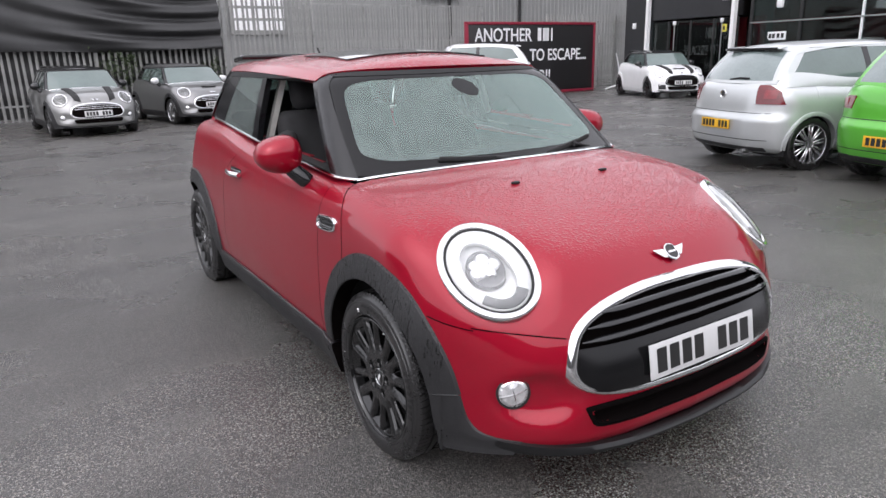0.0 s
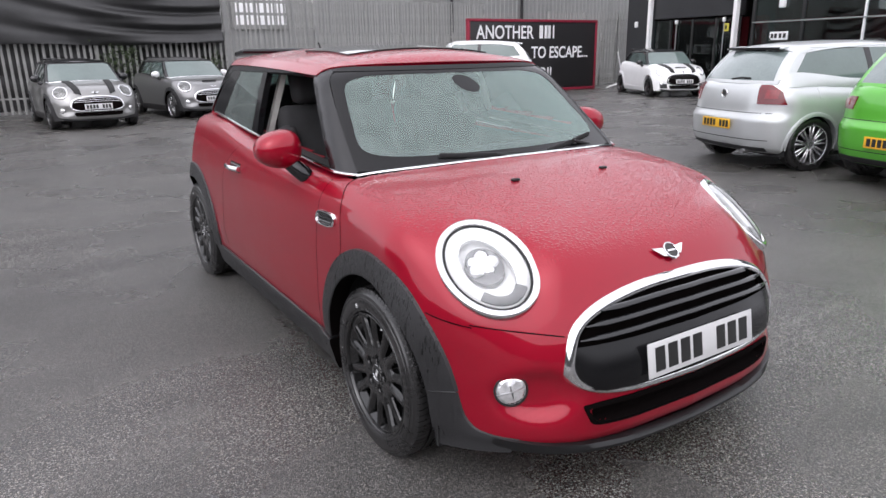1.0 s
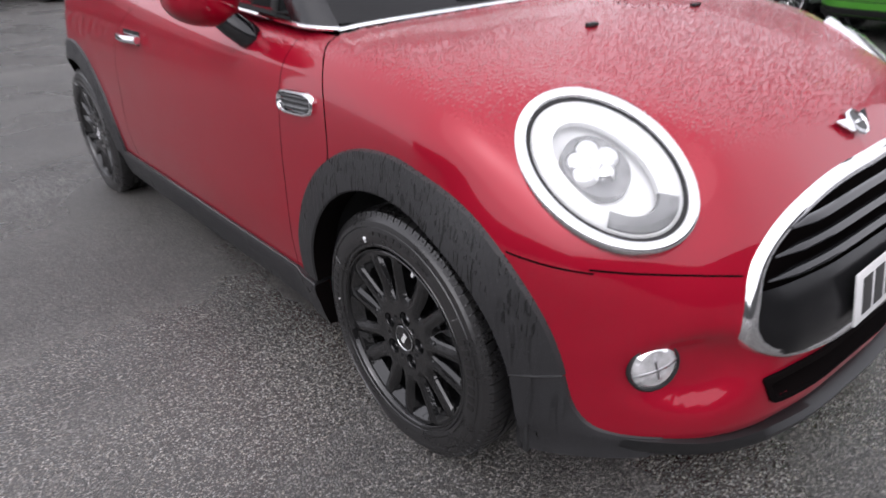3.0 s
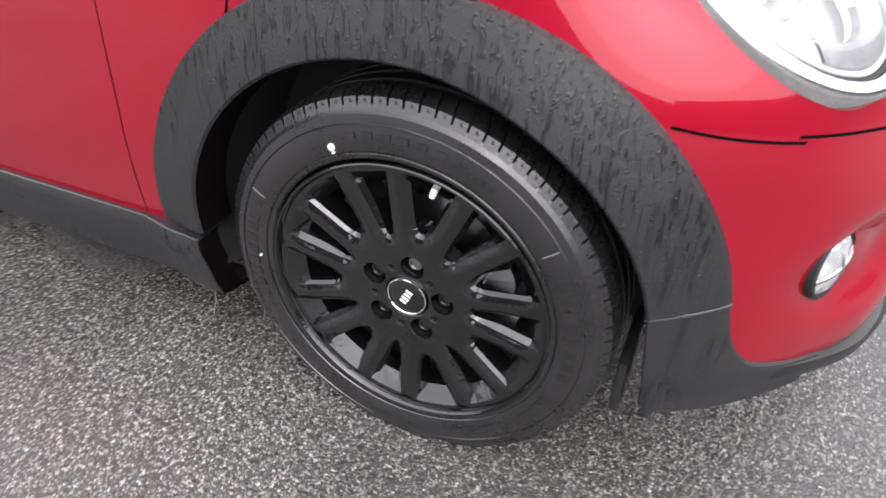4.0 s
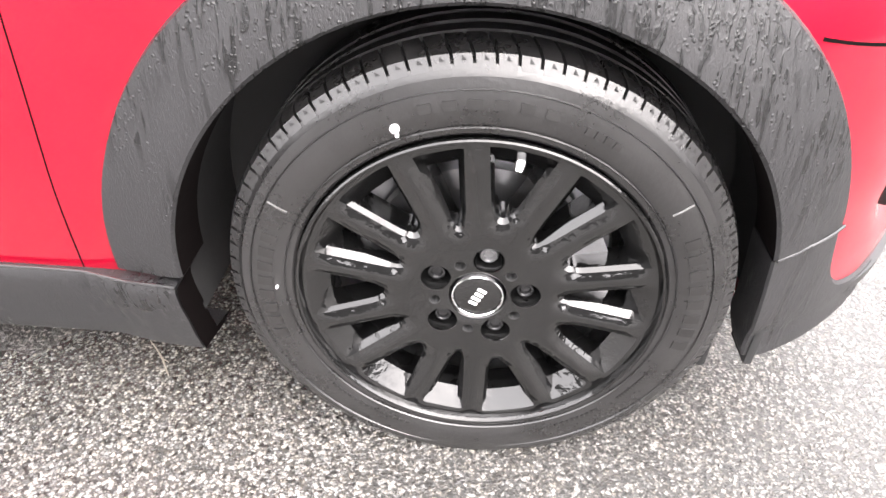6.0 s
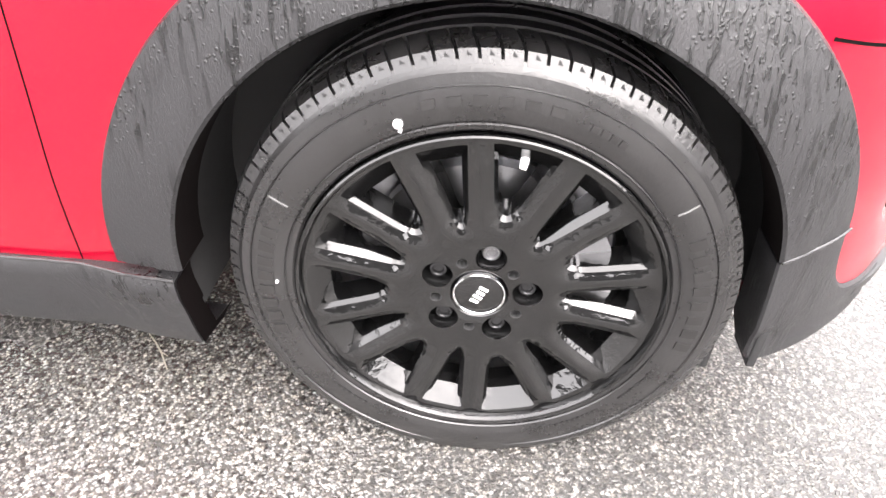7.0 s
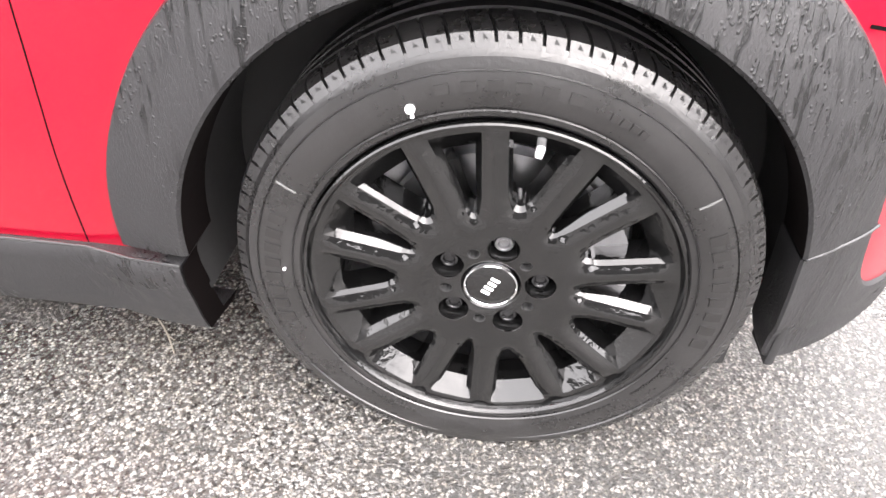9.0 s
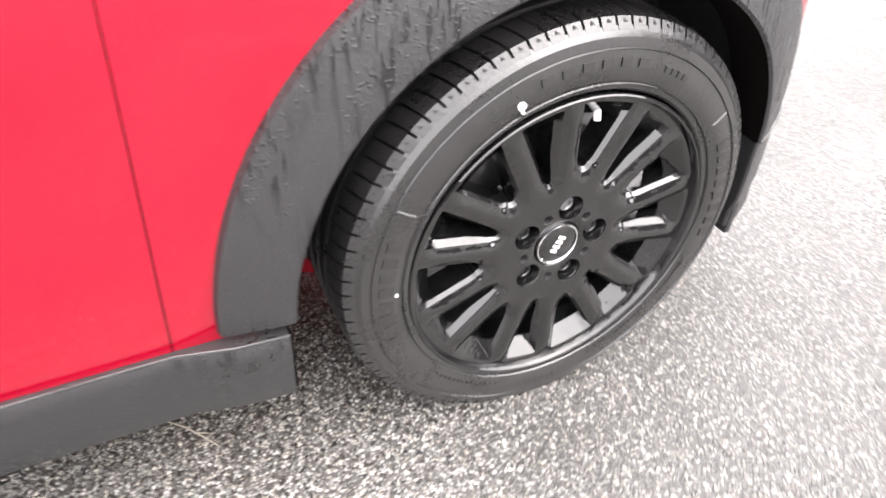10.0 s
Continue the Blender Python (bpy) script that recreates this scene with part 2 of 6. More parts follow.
M = {}
M["asphalt"] = asphalt()
M["red"] = droplets(material("red_paint", (0.285, 0.0010, 0.0148), 0.34, 0.28, 0.85, 0.04, 3, 0, 80, 0.1), 112, 0.0015, True, False, 0.97)
M["red"].node_tree.nodes["Principled BSDF"].inputs["Coat Roughness"].default_value = 0.02
M["plastic"] = wet_plastic()
M["gloss"] = material("gloss_black", (0.008, 0.008, 0.009), 0.12, 0, 0.3, 0.1, 5)
M["rim"] = material("gloss_black_alloy", (0.0040, 0.0040, 0.0041), 0.06, 0.0, 0.0, 0.5, 16, 0.30, 60, 0.72, 0.6)
# bumper plastic again, darker: the lip's shade is in the colour
M["lip"] = material("shaded_lip_plastic", (0.009, 0.009, 0.0095), 0.34, 0, 0, 0.2, 14, 0.05, 120, 0.4)
M["matt"] = material("matt_black", (0.0125, 0.0125, 0.013), 0.75, 0, 0, 0.2, 8)
M["rubber"] = material("tyre_rubber", (0.0112, 0.0108, 0.0110), 0.28, 0, 0, 0.35, 12, 0.16, 190, 0.72, 0.3)
M["barrel"] = material("dull_rim_barrel", (0.16, 0.16, 0.165), 0.3, 0.7, 0, 0.4, 25)
M["bolt"] = material("blackened_bolt", (0.05, 0.05, 0.052), 0.25, 0.8, 0, 0.3, 40)
# paler, glossier plastic for beads added to catch edge highlights
M["highlight_bead"] = material("wet_highlight_bead", (0.03, 0.03, 0.031), 0.16, 0, 0.3, 0.2, 30)
M["rubber_mark"] = material("moulded_rubber", (0.0125, 0.012, 0.012), 0.36, 0, 0, 0.3, 30)
# Near-black of panel gaps; also stands for shade on arch lips and sill ends.
M["seam"] = material("panel_gap_and_shade", (0.003, 0.002, 0.002), 0.95, 0, 0, 0.2, 9, 0, 80, 0.05)
M["chrome"] = material("chrome", (0.82, 0.82, 0.83), 0.07, 1.0, 0, 0.03, 6)
M["steel"] = material("brushed_steel", (0.42, 0.42, 0.43), 0.32, 1.0, 0, 0.15, 30)
M["white"] = material("white_paint", (0.78, 0.78, 0.78), 0.3, 0, 0.6, 0.04, 4)
M["plate"] = material("plate_white", (0.58, 0.58, 0.58), 0.35, 0, 0.3, 0.04, 9)
M["plate_y"] = material("plate_yellow", (0.75, 0.42, 0.02), 0.35, 0, 0.3, 0.04, 9)
M["ink"] = material("black_ink", (0.012, 0.012, 0.012), 0.4, 0, 0.2, 0.1, 9)
M["glass"] = glass("clear_glass", (0.82, 0.88, 0.86), 0.0, 1.5)
M["lens"] = glass("lamp_cover", (0.96, 0.97, 0.97), 0.0, 1.45, (1, 1, 1))
M["pane"] = glass("window_glass", (0.5, 0.55, 0.55))
M["cloth"] = material("black_seat_cloth", (0.032, 0.032, 0.034), 0.9, 0, 0, 0.25, 20, 0.2, 300)
M["trim_grey"] = material("grey_pillar_trim", (0.50, 0.49, 0.46), 0.8, 0, 0, 0.1, 10)
M["silver"] = material("silver_paint", (0.54, 0.56, 0.56), 0.36, 0.55, 0.8, 0.04, 3)
M["greypaint"] = material("grey_paint", (0.25, 0.25, 0.245), 0.33, 0.6, 0.9, 0.05, 3)
M["darkgrey"] = material("dark_grey_paint", (0.19, 0.19, 0.19), 0.33, 0.6, 0.9, 0.05, 3)
M["green"] = material("green_paint", (0.09, 0.42, 0.03), 0.3, 0.2, 1.0, 0.04, 3)
M["redlens"] = material("red_lamp_lens", (0.125, 0.002, 0.006), 0.12, 0, 0.8, 0.15, 30)
M["tint"] = material("dark_tinted_window", (0.02, 0.026, 0.026), 0.06, 0, 1.0, 0.1, 3)
M["steel_fence"] = material("galvanised_steel", (0.29, 0.29, 0.281), 0.6, 0.25, 0, 0.3, 2.5)
M["cladding"] = material("grey_cladding", (0.25, 0.252, 0.248), 0.5, 0.1, 0, 0.1, 0.8)
M["facade"] = material("dark_facade_panel", (0.03, 0.031, 0.033), 0.4, 0.1, 0, 0.15, 1.2)
M["sheet"] = material("black_plastic_sheet", (0.029, 0.029, 0.0295), 0.42, 0, 0, 0.3, 1.5, 0.10, 7)
M["sign_red"] = material("red_sign_frame", (0.22, 0.01, 0.03), 0.45, 0, 0, 0.1, 5)
M["sign_black"] = material("sign_black", (0.012, 0.011, 0.012), 0.45, 0, 0, 0.15, 2)
M["letters"] = material("white_letters", (0.75, 0.75, 0.76), 0.5, 0, 0, 0.05, 5)
M["yellow"] = material("yellow_sign", (0.7, 0.6, 0.08), 0.5, 0, 0, 0.1, 5)
M["interior_red"] = material("red_interior_wall", (0.25, 0.02, 0.03), 0.7, 0, 0, 0.1, 2)
M["leaf"] = material("ivy_leaf", (0.05, 0.075, 0.03), 0.5, 0, 0, 0.3, 30)


# ---- mesh helpers ----
def mesh_object(name, verts, faces, mat, parent=None, label="", sharp=38, smooth=True):
    me = bpy.data.meshes.new(name)
    me.from_pydata([tuple(map(float, v)) for v in verts], [], [tuple(int(i) for i in f) for f in faces])
    me.validate()
    me.materials.append(mat)
    if smooth:
        me.shade_smooth()
        me.set_sharp_from_angle(angle=radians(sharp))
    ob = new(name, me)
    if parent is not None:
        ob.parent = parent
    return tagged(ob, label)


def part(name, bm, mat, parent, label="", sharp=38):
    """Link a bmesh as one mesh object under a thing or a part."""
    me = bpy.data.meshes.new(name)
    bmesh.ops.recalc_face_normals(bm, faces=bm.faces)
    bm.to_mesh(me)
    bm.free()
    me.materials.append(mat)
    me.shade_smooth()
    me.set_sharp_from_angle(angle=radians(sharp))
    ob = new(name, me)
    if parent is not None:
        ob.parent = parent
    return tagged(ob, label)


def thing(name, label, category, m=None, group="", kind=""):
    ob = new(name)
    ob.empty_display_size = 0.1
    if m is not None:
        ob.matrix_world = m
    return tagged(ob, label, category, group, kind)


def box(bm, size, at=(0, 0, 0), rot=None, bevel=0.0, segs=2):
    """A bevelled box in bm."""
    mt = Matrix.Translation(at) @ (rot.to_4x4() if rot else Matrix()) @ Matrix.Diagonal((*size, 1))
    g = bmesh.ops.create_cube(bm, size=1.0, matrix=mt)
    if bevel:
        edges = list({e for v in g["verts"] for e in v.link_edges})
        bmesh.ops.bevel(bm, geom=edges, offset=bevel, segments=segs, profile=0.5, affect="EDGES")
    return bm


def boxed(name, size, at, mat, parent, label="", bevel=0.0, rot=None):
    return part(name, box(bmesh.new(), size, at, rot, bevel), mat, parent, label)


def grid(P, close_u=False, close_v=False):
    """Verts and quads of a grid of points P[u, v]."""
    P = np.asarray(P, float)
    nu, nv = P.shape[:2]
    idx = np.arange(nu * nv).reshape(nu, nv)
    faces = []
    for i in range(nu if close_u else nu - 1):
        for j in range(nv if close_v else nv - 1):
            faces.append((idx[i, j], idx[(i + 1) % nu, j], idx[(i + 1) % nu, (j + 1) % nv], idx[i, (j + 1) % nv]))
    return P.reshape(-1, 3), faces


def shell(P, depth):
    """A grid with thickness: depth is a vector to the back side."""
    P = np.asarray(P, float)
    nu, nv = P.shape[:2]
    v1, f1 = grid(P)
    n = len(v1)
    v2 = v1 + np.asarray(depth)
    f2 = [tuple(n + i for i in f[::-1]) for f in f1]
    idx = np.arange(n).reshape(nu, nv)
    ring = list(idx[0, :]) + list(idx[1:, -1]) + list(idx[-1, -2::-1]) + list(idx[-2:0:-1, 0])
    side = [(ring[k], ring[(k + 1) % len(ring)], n + ring[(k + 1) % len(ring)], n + ring[k]) for k in range(len(ring))]
    return np.concatenate([v1, v2]), f1 + f2 + side


def tube(points, r, close=False, segs=8, flat=1.0):
    """A bar of round section along points."""
    P = np.asarray(points, float)
    n = len(P)
    T = np.roll(P, -1, 0) - np.roll(P, 1, 0) if close else np.gradient(P, axis=0)
    T /= np.linalg.norm(T, axis=1)[:, None] + 1e-12
    up = np.array((0.0, 0.0, 1.0)) if abs(T[:, 2]).mean() < 0.7 else np.array((1.0, 0.0, 0.0))
    A = np.cross(T, up)
    A /= np.linalg.norm(A, axis=1)[:, None] + 1e-12
    B = np.cross(A, T)
    a = np.linspace(0, 2 * np.pi, segs, endpoint=False)
    rr = np.broadcast_to(np.asarray(r, float), (n,))
    R = P[:, None] + rr[:, None, None] * (np.cos(a)[None, :, None] * A[:, None] + flat * np.sin(a)[None, :, None] * B[:, None])
    v, f = grid(R, close_u=close, close_v=True)
    if not close:
        f = f + [tuple(range(segs))[::-1], tuple((n - 1) * segs + k for k in range(segs))]
    return v, f


def join(*pieces):
    """Verts and faces of several pieces as one."""
    vs, fs, n = [], [], 0
    for v, f in pieces:
        vs.append(np.asarray(v, float))
        fs += [tuple(i + n for i in q) for q in f]
        n += len(v)
    return np.concatenate(vs), fs


def keyed(*pairs):
    """A smooth monotone curve through (x, y) pairs, constant outside."""
    xs, ys = np.array(pairs, float).T
    d = np.diff(ys) / np.diff(xs)
    m = np.zeros(len(xs))
    for i in range(1, len(xs) - 1):
        m[i] = 0 if d[i - 1] * d[i] <= 0 else 2 * d[i - 1] * d[i] / (d[i - 1] + d[i])
    m[0], m[-1] = d[0], d[-1]

    def f(x):
        x = np.clip(np.asarray(x, float), xs[0], xs[-1])
        i = np.clip(np.searchsorted(xs, x) - 1, 0, len(xs) - 2)
        h = xs[i + 1] - xs[i]
        t = (x - xs[i]) / h
        return (2 * t**3 - 3 * t**2 + 1) * ys[i] + (t**3 - 2 * t**2 + t) * h * m[i] + (3 * t**2 - 2 * t**3) * ys[i + 1] + (t**3 - t**2) * h * m[i + 1]

    return f


def smax(k, *fs):
    out = fs[0]
    for g in fs[1:]:
        h = np.clip(0.5 + 0.5 * (out - g) / k, 0, 1)
        out = g + (out - g) * h + k * h * (1 - h)
    return out


def march(F, origin, way, far):
    """The outermost distance along each ray at which F turns positive, by bisection."""
    lo, hi = np.zeros(origin.shape[:-1]), np.full(origin.shape[:-1], far)
    for _ in range(34):
        mid = (lo + hi) / 2
        p = origin + mid[..., None] * way
        inside = F(p[..., 0], p[..., 1], p[..., 2]) < 0
        lo, hi = np.where(inside, mid, lo), np.where(inside, hi, mid)
    return origin + lo[..., None] * way


def capsule(F, y0, y1, z0, n_cap, n_mid, n_ring, far=2.5):
    """A closed skin over F < 0, seen from the axis between y0 and y1 at height z0."""
    rows = [(y0, a) for a in np.linspace(-88, 0, n_cap, endpoint=False)] + [(y, 0.0) for y in np.linspace(y0, y1, n_mid)] + [(y1, a) for a in np.linspace(0, 88, n_cap + 1)[1:]]
    th = np.linspace(0, 2 * np.pi, n_ring, endpoint=False)
    yc, ph = np.array(rows).T
    ph = np.radians(ph)
    D = np.stack([np.cos(ph)[:, None] * np.cos(th)[None], np.repeat(np.sin(ph)[:, None], n_ring, 1), np.cos(ph)[:, None] * np.sin(th)[None]], -1)
    O = np.zeros_like(D)
    O[..., 1], O[..., 2] = yc[:, None], z0
    return march(F, O, D, far)


# ---- cars ----
def hatch_form(nose, plan, top, crown, side, tail, tail_plan, floor_z, ws, ws_bow, cab_side, back, roof, roof_crown, k=0.07, kc=0.05):
    """The two solids of a hatchback, lower body and cabin, as functions that are negative inside.
    The front axle is at y = 0, the car looks towards -y, its right side is -x."""

    def body(x, y, z):
        a = np.abs(x)
        return smax(k, a - side(z), -y - nose(z) + plan(a), z - top(y) + crown(a), y - tail(z) + tail_plan(a), floor_z - z)

    def cabin(x, y, z):
        a = np.abs(x)
        return smax(kc, a - cab_side(z) + 0.034 * np.clip(y - 1.2, 0, 3) ** 2 / 1.4, (ws(z) + ws_bow * (a / 0.7) ** 2 - y) * 0.7, y - back(z) + 0.10 * (a / 0.6) ** 2, z - roof(y) + roof_crown * (a / 0.6) ** 2, 0.6 - z)

    return body, cabin


LAMP_C, LAMP_N = np.array((0.619, -0.384, 0.748)), np.array((0.375, -0.553, 0.745)) / np.linalg.norm((0.375, -0.553, 0.745))


def with_lamps(body):
    """The same body flattened where the round headlamps sit, and dented round the fog lamps."""

    def shaped(x, y, z):
        a = np.abs(x)
        f = body(x, y, z)
        d = (a - LAMP_C[0]) * LAMP_N[0] + (y - LAMP_C[1]) * LAMP_N[1] + (z - LAMP_C[2]) * LAMP_N[2]
        q = (a - LAMP_C[0]) ** 2 + (y - LAMP_C[1]) ** 2 + (z - LAMP_C[2]) ** 2 - d**2
        inner = np.clip((LAMP_C[0] - a - 0.02) / 0.14, 0, 1)
        w = np.exp(-((q * (1 + 0.9 * inner) / 0.235**2) ** 2))
        f = f * (1 - w) + (d - 0.013 + q / 1.15) * w
        dent = ((a - 0.580) / 0.105) ** 2 + ((z - 0.385) / 0.072) ** 2
        return f + 0.040 * np.exp(-dent * dent) * (y < -0.3)

    return shaped


def along(F, axis, sign, first, second, start=0.0, far=4.0):
    """Project a 2D grid onto F along an axis: the third coordinate."""
    first, second = np.broadcast_arrays(np.asarray(first, float), np.asarray(second, float))
    O, D = np.zeros((*first.shape, 3)), np.zeros((*first.shape, 3))
    others = [i for i in range(3) if i != axis]
    O[..., others[0]], O[..., others[1]], O[..., axis] = first, second, start
    D[..., axis] = sign
    return march(F, O, D, far)


def small_hatch_form():
    body, cabin = hatch_form(
        nose=keyed((0.12, 0.62), (0.2, 0.703), (0.26, 0.718), (0.40, 0.715), (0.50, 0.695), (0.60, 0.655), (0.68, 0.61), (0.78, 0.56), (0.95, 0.45)),
        plan=keyed((0, 0), (0.25, 0.010), (0.42, 0.035), (0.55, 0.083), (0.66, 0.164), (0.74, 0.254), (0.80, 0.354), (0.86, 0.49)),
        top=keyed((-0.8, 0.52), (-0.66, 0.665), (-0.60, 0.725), (-0.5, 0.79), (-0.35, 0.848), (-0.15, 0.898), (0.05, 0.937), (0.28, 0.962), (0.6, 0.972), (1.45, 1.01), (2.2, 1.06), (3.2, 1.05)),
        crown=keyed((0, 0), (0.23, 0.004), (0.45, 0.014), (0.62, 0.026), (0.74, 0.045), (0.9, 0.12)),
        side=keyed((0.14, 0.76), (0.22, 0.805), (0.30, 0.826), (0.45, 0.838), (0.60, 0.838), (0.74, 0.832), (0.84, 0.815), (0.93, 0.787), (1.0, 0.765), (1.1, 0.73)),
        tail=keyed((0.15, 2.90), (0.3, 3.02), (0.5, 3.05), (0.7, 3.03), (0.9, 2.95), (1.1, 2.86)),
        tail_plan=keyed((0, 0), (0.4, 0.03), (0.6, 0.10), (0.74, 0.22), (0.86, 0.45)),
        floor_z=0.185,
        ws=keyed((0.6, -0.16), (0.937, 0.25), (1.355, 0.76), (1.6, 1.06)),
        ws_bow=0.13,
        cab_side=keyed((0.6, 0.80), (0.94, 0.742), (1.0, 0.728), (1.15, 0.682), (1.31, 0.622), (1.36, 0.60), (1.5, 0.53)),
        back=keyed((0.6, 2.98), (0.95, 2.86), (1.1, 2.76), (1.3, 2.55), (1.4, 2.45)),
        roof=keyed((0.5, 1.36), (0.8, 1.378), (1.3, 1.415), (1.8, 1.422), (2.5, 1.405), (3.0, 1.38)),
        roof_crown=0.060,
    )
    return with_lamps(body), cabin


def rows_between(a, b, n):
    t = np.linspace(0, 1, n)[:, None]
    return np.asarray(a, float)[None] * (1 - t) + np.asarray(b, float)[None] * t


def quad_grid(p00, p10, p11, p01, nu, nv):
    """2D grid between four corners, u from 0 to 1 and v from 0 to 1."""
    u, v = np.linspace(0, 1, nu)[:, None, None], np.linspace(0, 1, nv)[None, :, None]
    p = [np.asarray(q, float) for q in (p00, p10, p11, p01)]
    return (1 - u) * (1 - v) * p[0] + u * (1 - v) * p[1] + u * v * p[2] + (1 - u) * v * p[3]


def offset_patch(P, F, out, thick):
    """Push a grid P that lies on F outward by out, and give it thickness inward."""
    e = 1e-3
    x, y, z = P[..., 0], P[..., 1], P[..., 2]
    N = np.stack([F(x + e, y, z) - F(x - e, y, z), F(x, y + e, z) - F(x, y - e, z), F(x, y, z + e) - F(x, y, z - e)], -1)
    N /= np.linalg.norm(N, axis=-1, keepdims=True) + 1e-12
    A, B = P + N * out, P + N * (out - thick)
    v1, f1 = grid(A)
    v2, f2 = grid(B)
    n, (nu, nv) = len(v1), P.shape[:2]
    idx = np.arange(n).reshape(nu, nv)
    ring = list(idx[0, :]) + list(idx[1:, -1]) + list(idx[-1, -2::-1]) + list(idx[-2:0:-1, 0])
    f = f1 + [tuple(n + i for i in q[::-1]) for q in f2] + [(ring[i], n + ring[i], n + ring[(i + 1) % len(ring)], ring[(i + 1) % len(ring)]) for i in range(len(ring))]
    return np.concatenate([v1, v2]), f


def fix_normals(ob):
    bm = bmesh.new()
    bm.from_mesh(ob.data)
    bmesh.ops.recalc_face_normals(bm, faces=bm.faces)
    bm.to_mesh(ob.data)
    bm.free()
    return ob


def solid(name, vf, mat, parent, label="", sharp=38):
    return fix_normals(mesh_object(name, vf[0], vf[1], mat, parent, label, sharp))


def mirrored(P):
    Q = np.array(P, float)
    Q[..., 0] *= -1
    return Q


# -- wheel: axis along x, outer face towards -x, centre at the origin --
def lathe(profile, segs, a0=0.0, a1=2 * math.pi, closed=True):
    """Turn (x, r) pairs about the x axis."""
    a = np.linspace(a0, a1, segs, endpoint=not closed)
    pr = np.array(profile, float)
    P = np.stack([np.repeat(pr[:, 0][None], len(a), 0), np.sin(a)[:, None] * pr[:, 1][None], np.cos(a)[:, None] * pr[:, 1][None]], -1)
    return grid(P, close_u=closed)


def polar(r, deg, x):
    """A point of the wheel's face: degrees clockwise from the top as seen from outside, towards the front."""
    return (x, -r * math.sin(radians(deg)), r * math.cos(radians(deg)))


def wheel_face(n_pairs, wide, narrow, phase, r_hub, r_rim, mat, parent, back=0.037, x_hub=0.0, x_rim=-0.012):
    """The spoked disc of an alloy: rounded openings in pairs, a wide and a narrow one, between straight spokes with soft shoulders."""
    step = 360 / n_pairs
    n_side, n_end = 14, 9

    def face_x(r):
        return x_hub + (x_rim - x_hub) * min(1.0, max(0.0, (r - 0.09) / (r_rim - 0.09))) ** 1.5

    def outline(centre, half_out, r_in, r_out, grow=0.0):
        """The loop of one opening as (radius, degrees); grow widens it."""
        pts = []
        half_in = half_out * 0.50
        r0, r1 = r_in + 0.011, r_out
        half = lambda r, t: half_in + (half_out - half_in) * t**0.42 + math.degrees(grow / r)
        for i in range(n_side):
            t = (i / (n_side - 1)) ** 1.5
            r = r0 + (r1 - r0) * t + grow * (t == 1.0)
            pts.append((r, centre - half(r, t)))
        for i in range(1, n_end):
            u = 2 * i / n_end - 1
            pts.append((r_out + grow + 0.0012 * u * u, centre + half(r_out, 1.0) * u))
        for i in range(n_side):
            t = (1 - i / (n_side - 1)) ** 1.5
            r = r0 + (r1 - r0) * t + grow * (t == 1.0)
            pts.append((r, centre + half(r, t)))
        for i in range(1, 8):
            a = math.pi * i / 8
            pts.append((r0 - (0.012 + grow) * math.sin(a), centre + half(r0, 0.0) * math.cos(a)))
        return pts

    holes = []
    for k in range(n_pairs):
        holes.append((phase + k * step, wide / 2, 0.112, 0.2105))
        holes.append((phase + k * step + step / 2 + 0.2, narrow / 2, 0.099, 0.2080))
    bm = bmesh.new()
    edges = []

    def ring(points):
        vs = [bm.verts.new(p) for p in points]
        es = [bm.edges.new((vs[i], vs[(i + 1) % len(vs)])) for i in range(len(vs))]
        return vs, es

    n = n_pairs * 16
    for r in (r_rim, r_hub):
        edges += ring([polar(r, 360 * i / n, 0) for i in range(n)])[1]
    for h in holes:
        edges += ring([polar(r, d, 0) for r, d in outline(*h, 0.0042)])[1]
    for i in range(5):
        for rr, dd, rad, m in ((0.0590, 10.4 + 72 * i, 0.0188, 20), (0.0535, 46.4 + 72 * i, 0.0068, 12)):
            c = polar(rr, dd, 0)
            edges += ring([(0, c[1] + rad * math.cos(2 * math.pi * j / m), c[2] + rad * math.sin(2 * math.pi * j / m)) for j in range(m)])[1]
    bmesh.ops.triangle_fill(bm, edges=edges, use_beauty=True, normal=(-1, 0, 0))
    for length in (0.012, 0.007):
        inner = [e for e in bm.edges if len(e.link_faces) == 2 and e.calc_length() > length]
        bmesh.ops.subdivide_edges(bm, edges=inner, cuts=1)
        bmesh.ops.triangulate(bm, faces=[q for q in bm.faces if len(q.verts) > 3])
    bm.verts.ensure_lookup_table()
    brim = np.array([p for h in holes for p in [polar(r, d, 0)[1:] for r, d in outline(*h, 0.0042)]])
    for v in bm.verts:
        r = math.hypot(v.co.y, v.co.z)
        d = min(float(np.sqrt(((brim - (v.co.y, v.co.z)) ** 2).sum(1)).min()), max(0.0, r_rim - r))
        boss = min(1.0, max(0.0, (0.098 - r) / 0.012)) * min(1.0, max(0.0, (r - 0.040) / 0.006))
        v.co.x = face_x(r) - 0.0042 * (1 - (1 - min(d / 0.012, 1.0)) ** 2) * min(1.0, max(0.0, (r - 0.080) / 0.02)) * min(1.0, max(0.0, (r_rim - r) / 0.03)) - 0.0022 * boss * boss * (3 - 2 * boss)
    key = lambda y, z: (round(y * 1e5), round(z * 1e5))
    at = {key(v.co.y, v.co.z): v for v in bm.verts}
    for h in holes:
        vs = [at[key(*polar(r, d, 0)[1:])] for r, d in outline(*h, 0.0042)]
        low = [bm.verts.new(polar(r, d, face_x(r) + 0.0016)) for r, d in outline(*h)]
        for i in range(len(vs)):
            j = (i + 1) % len(vs)
            bm.faces.new((vs[i], vs[j], low[j], low[i]))
    ob = part("spokes", bm, mat, parent, "gloss black spokes, wet", sharp=44)
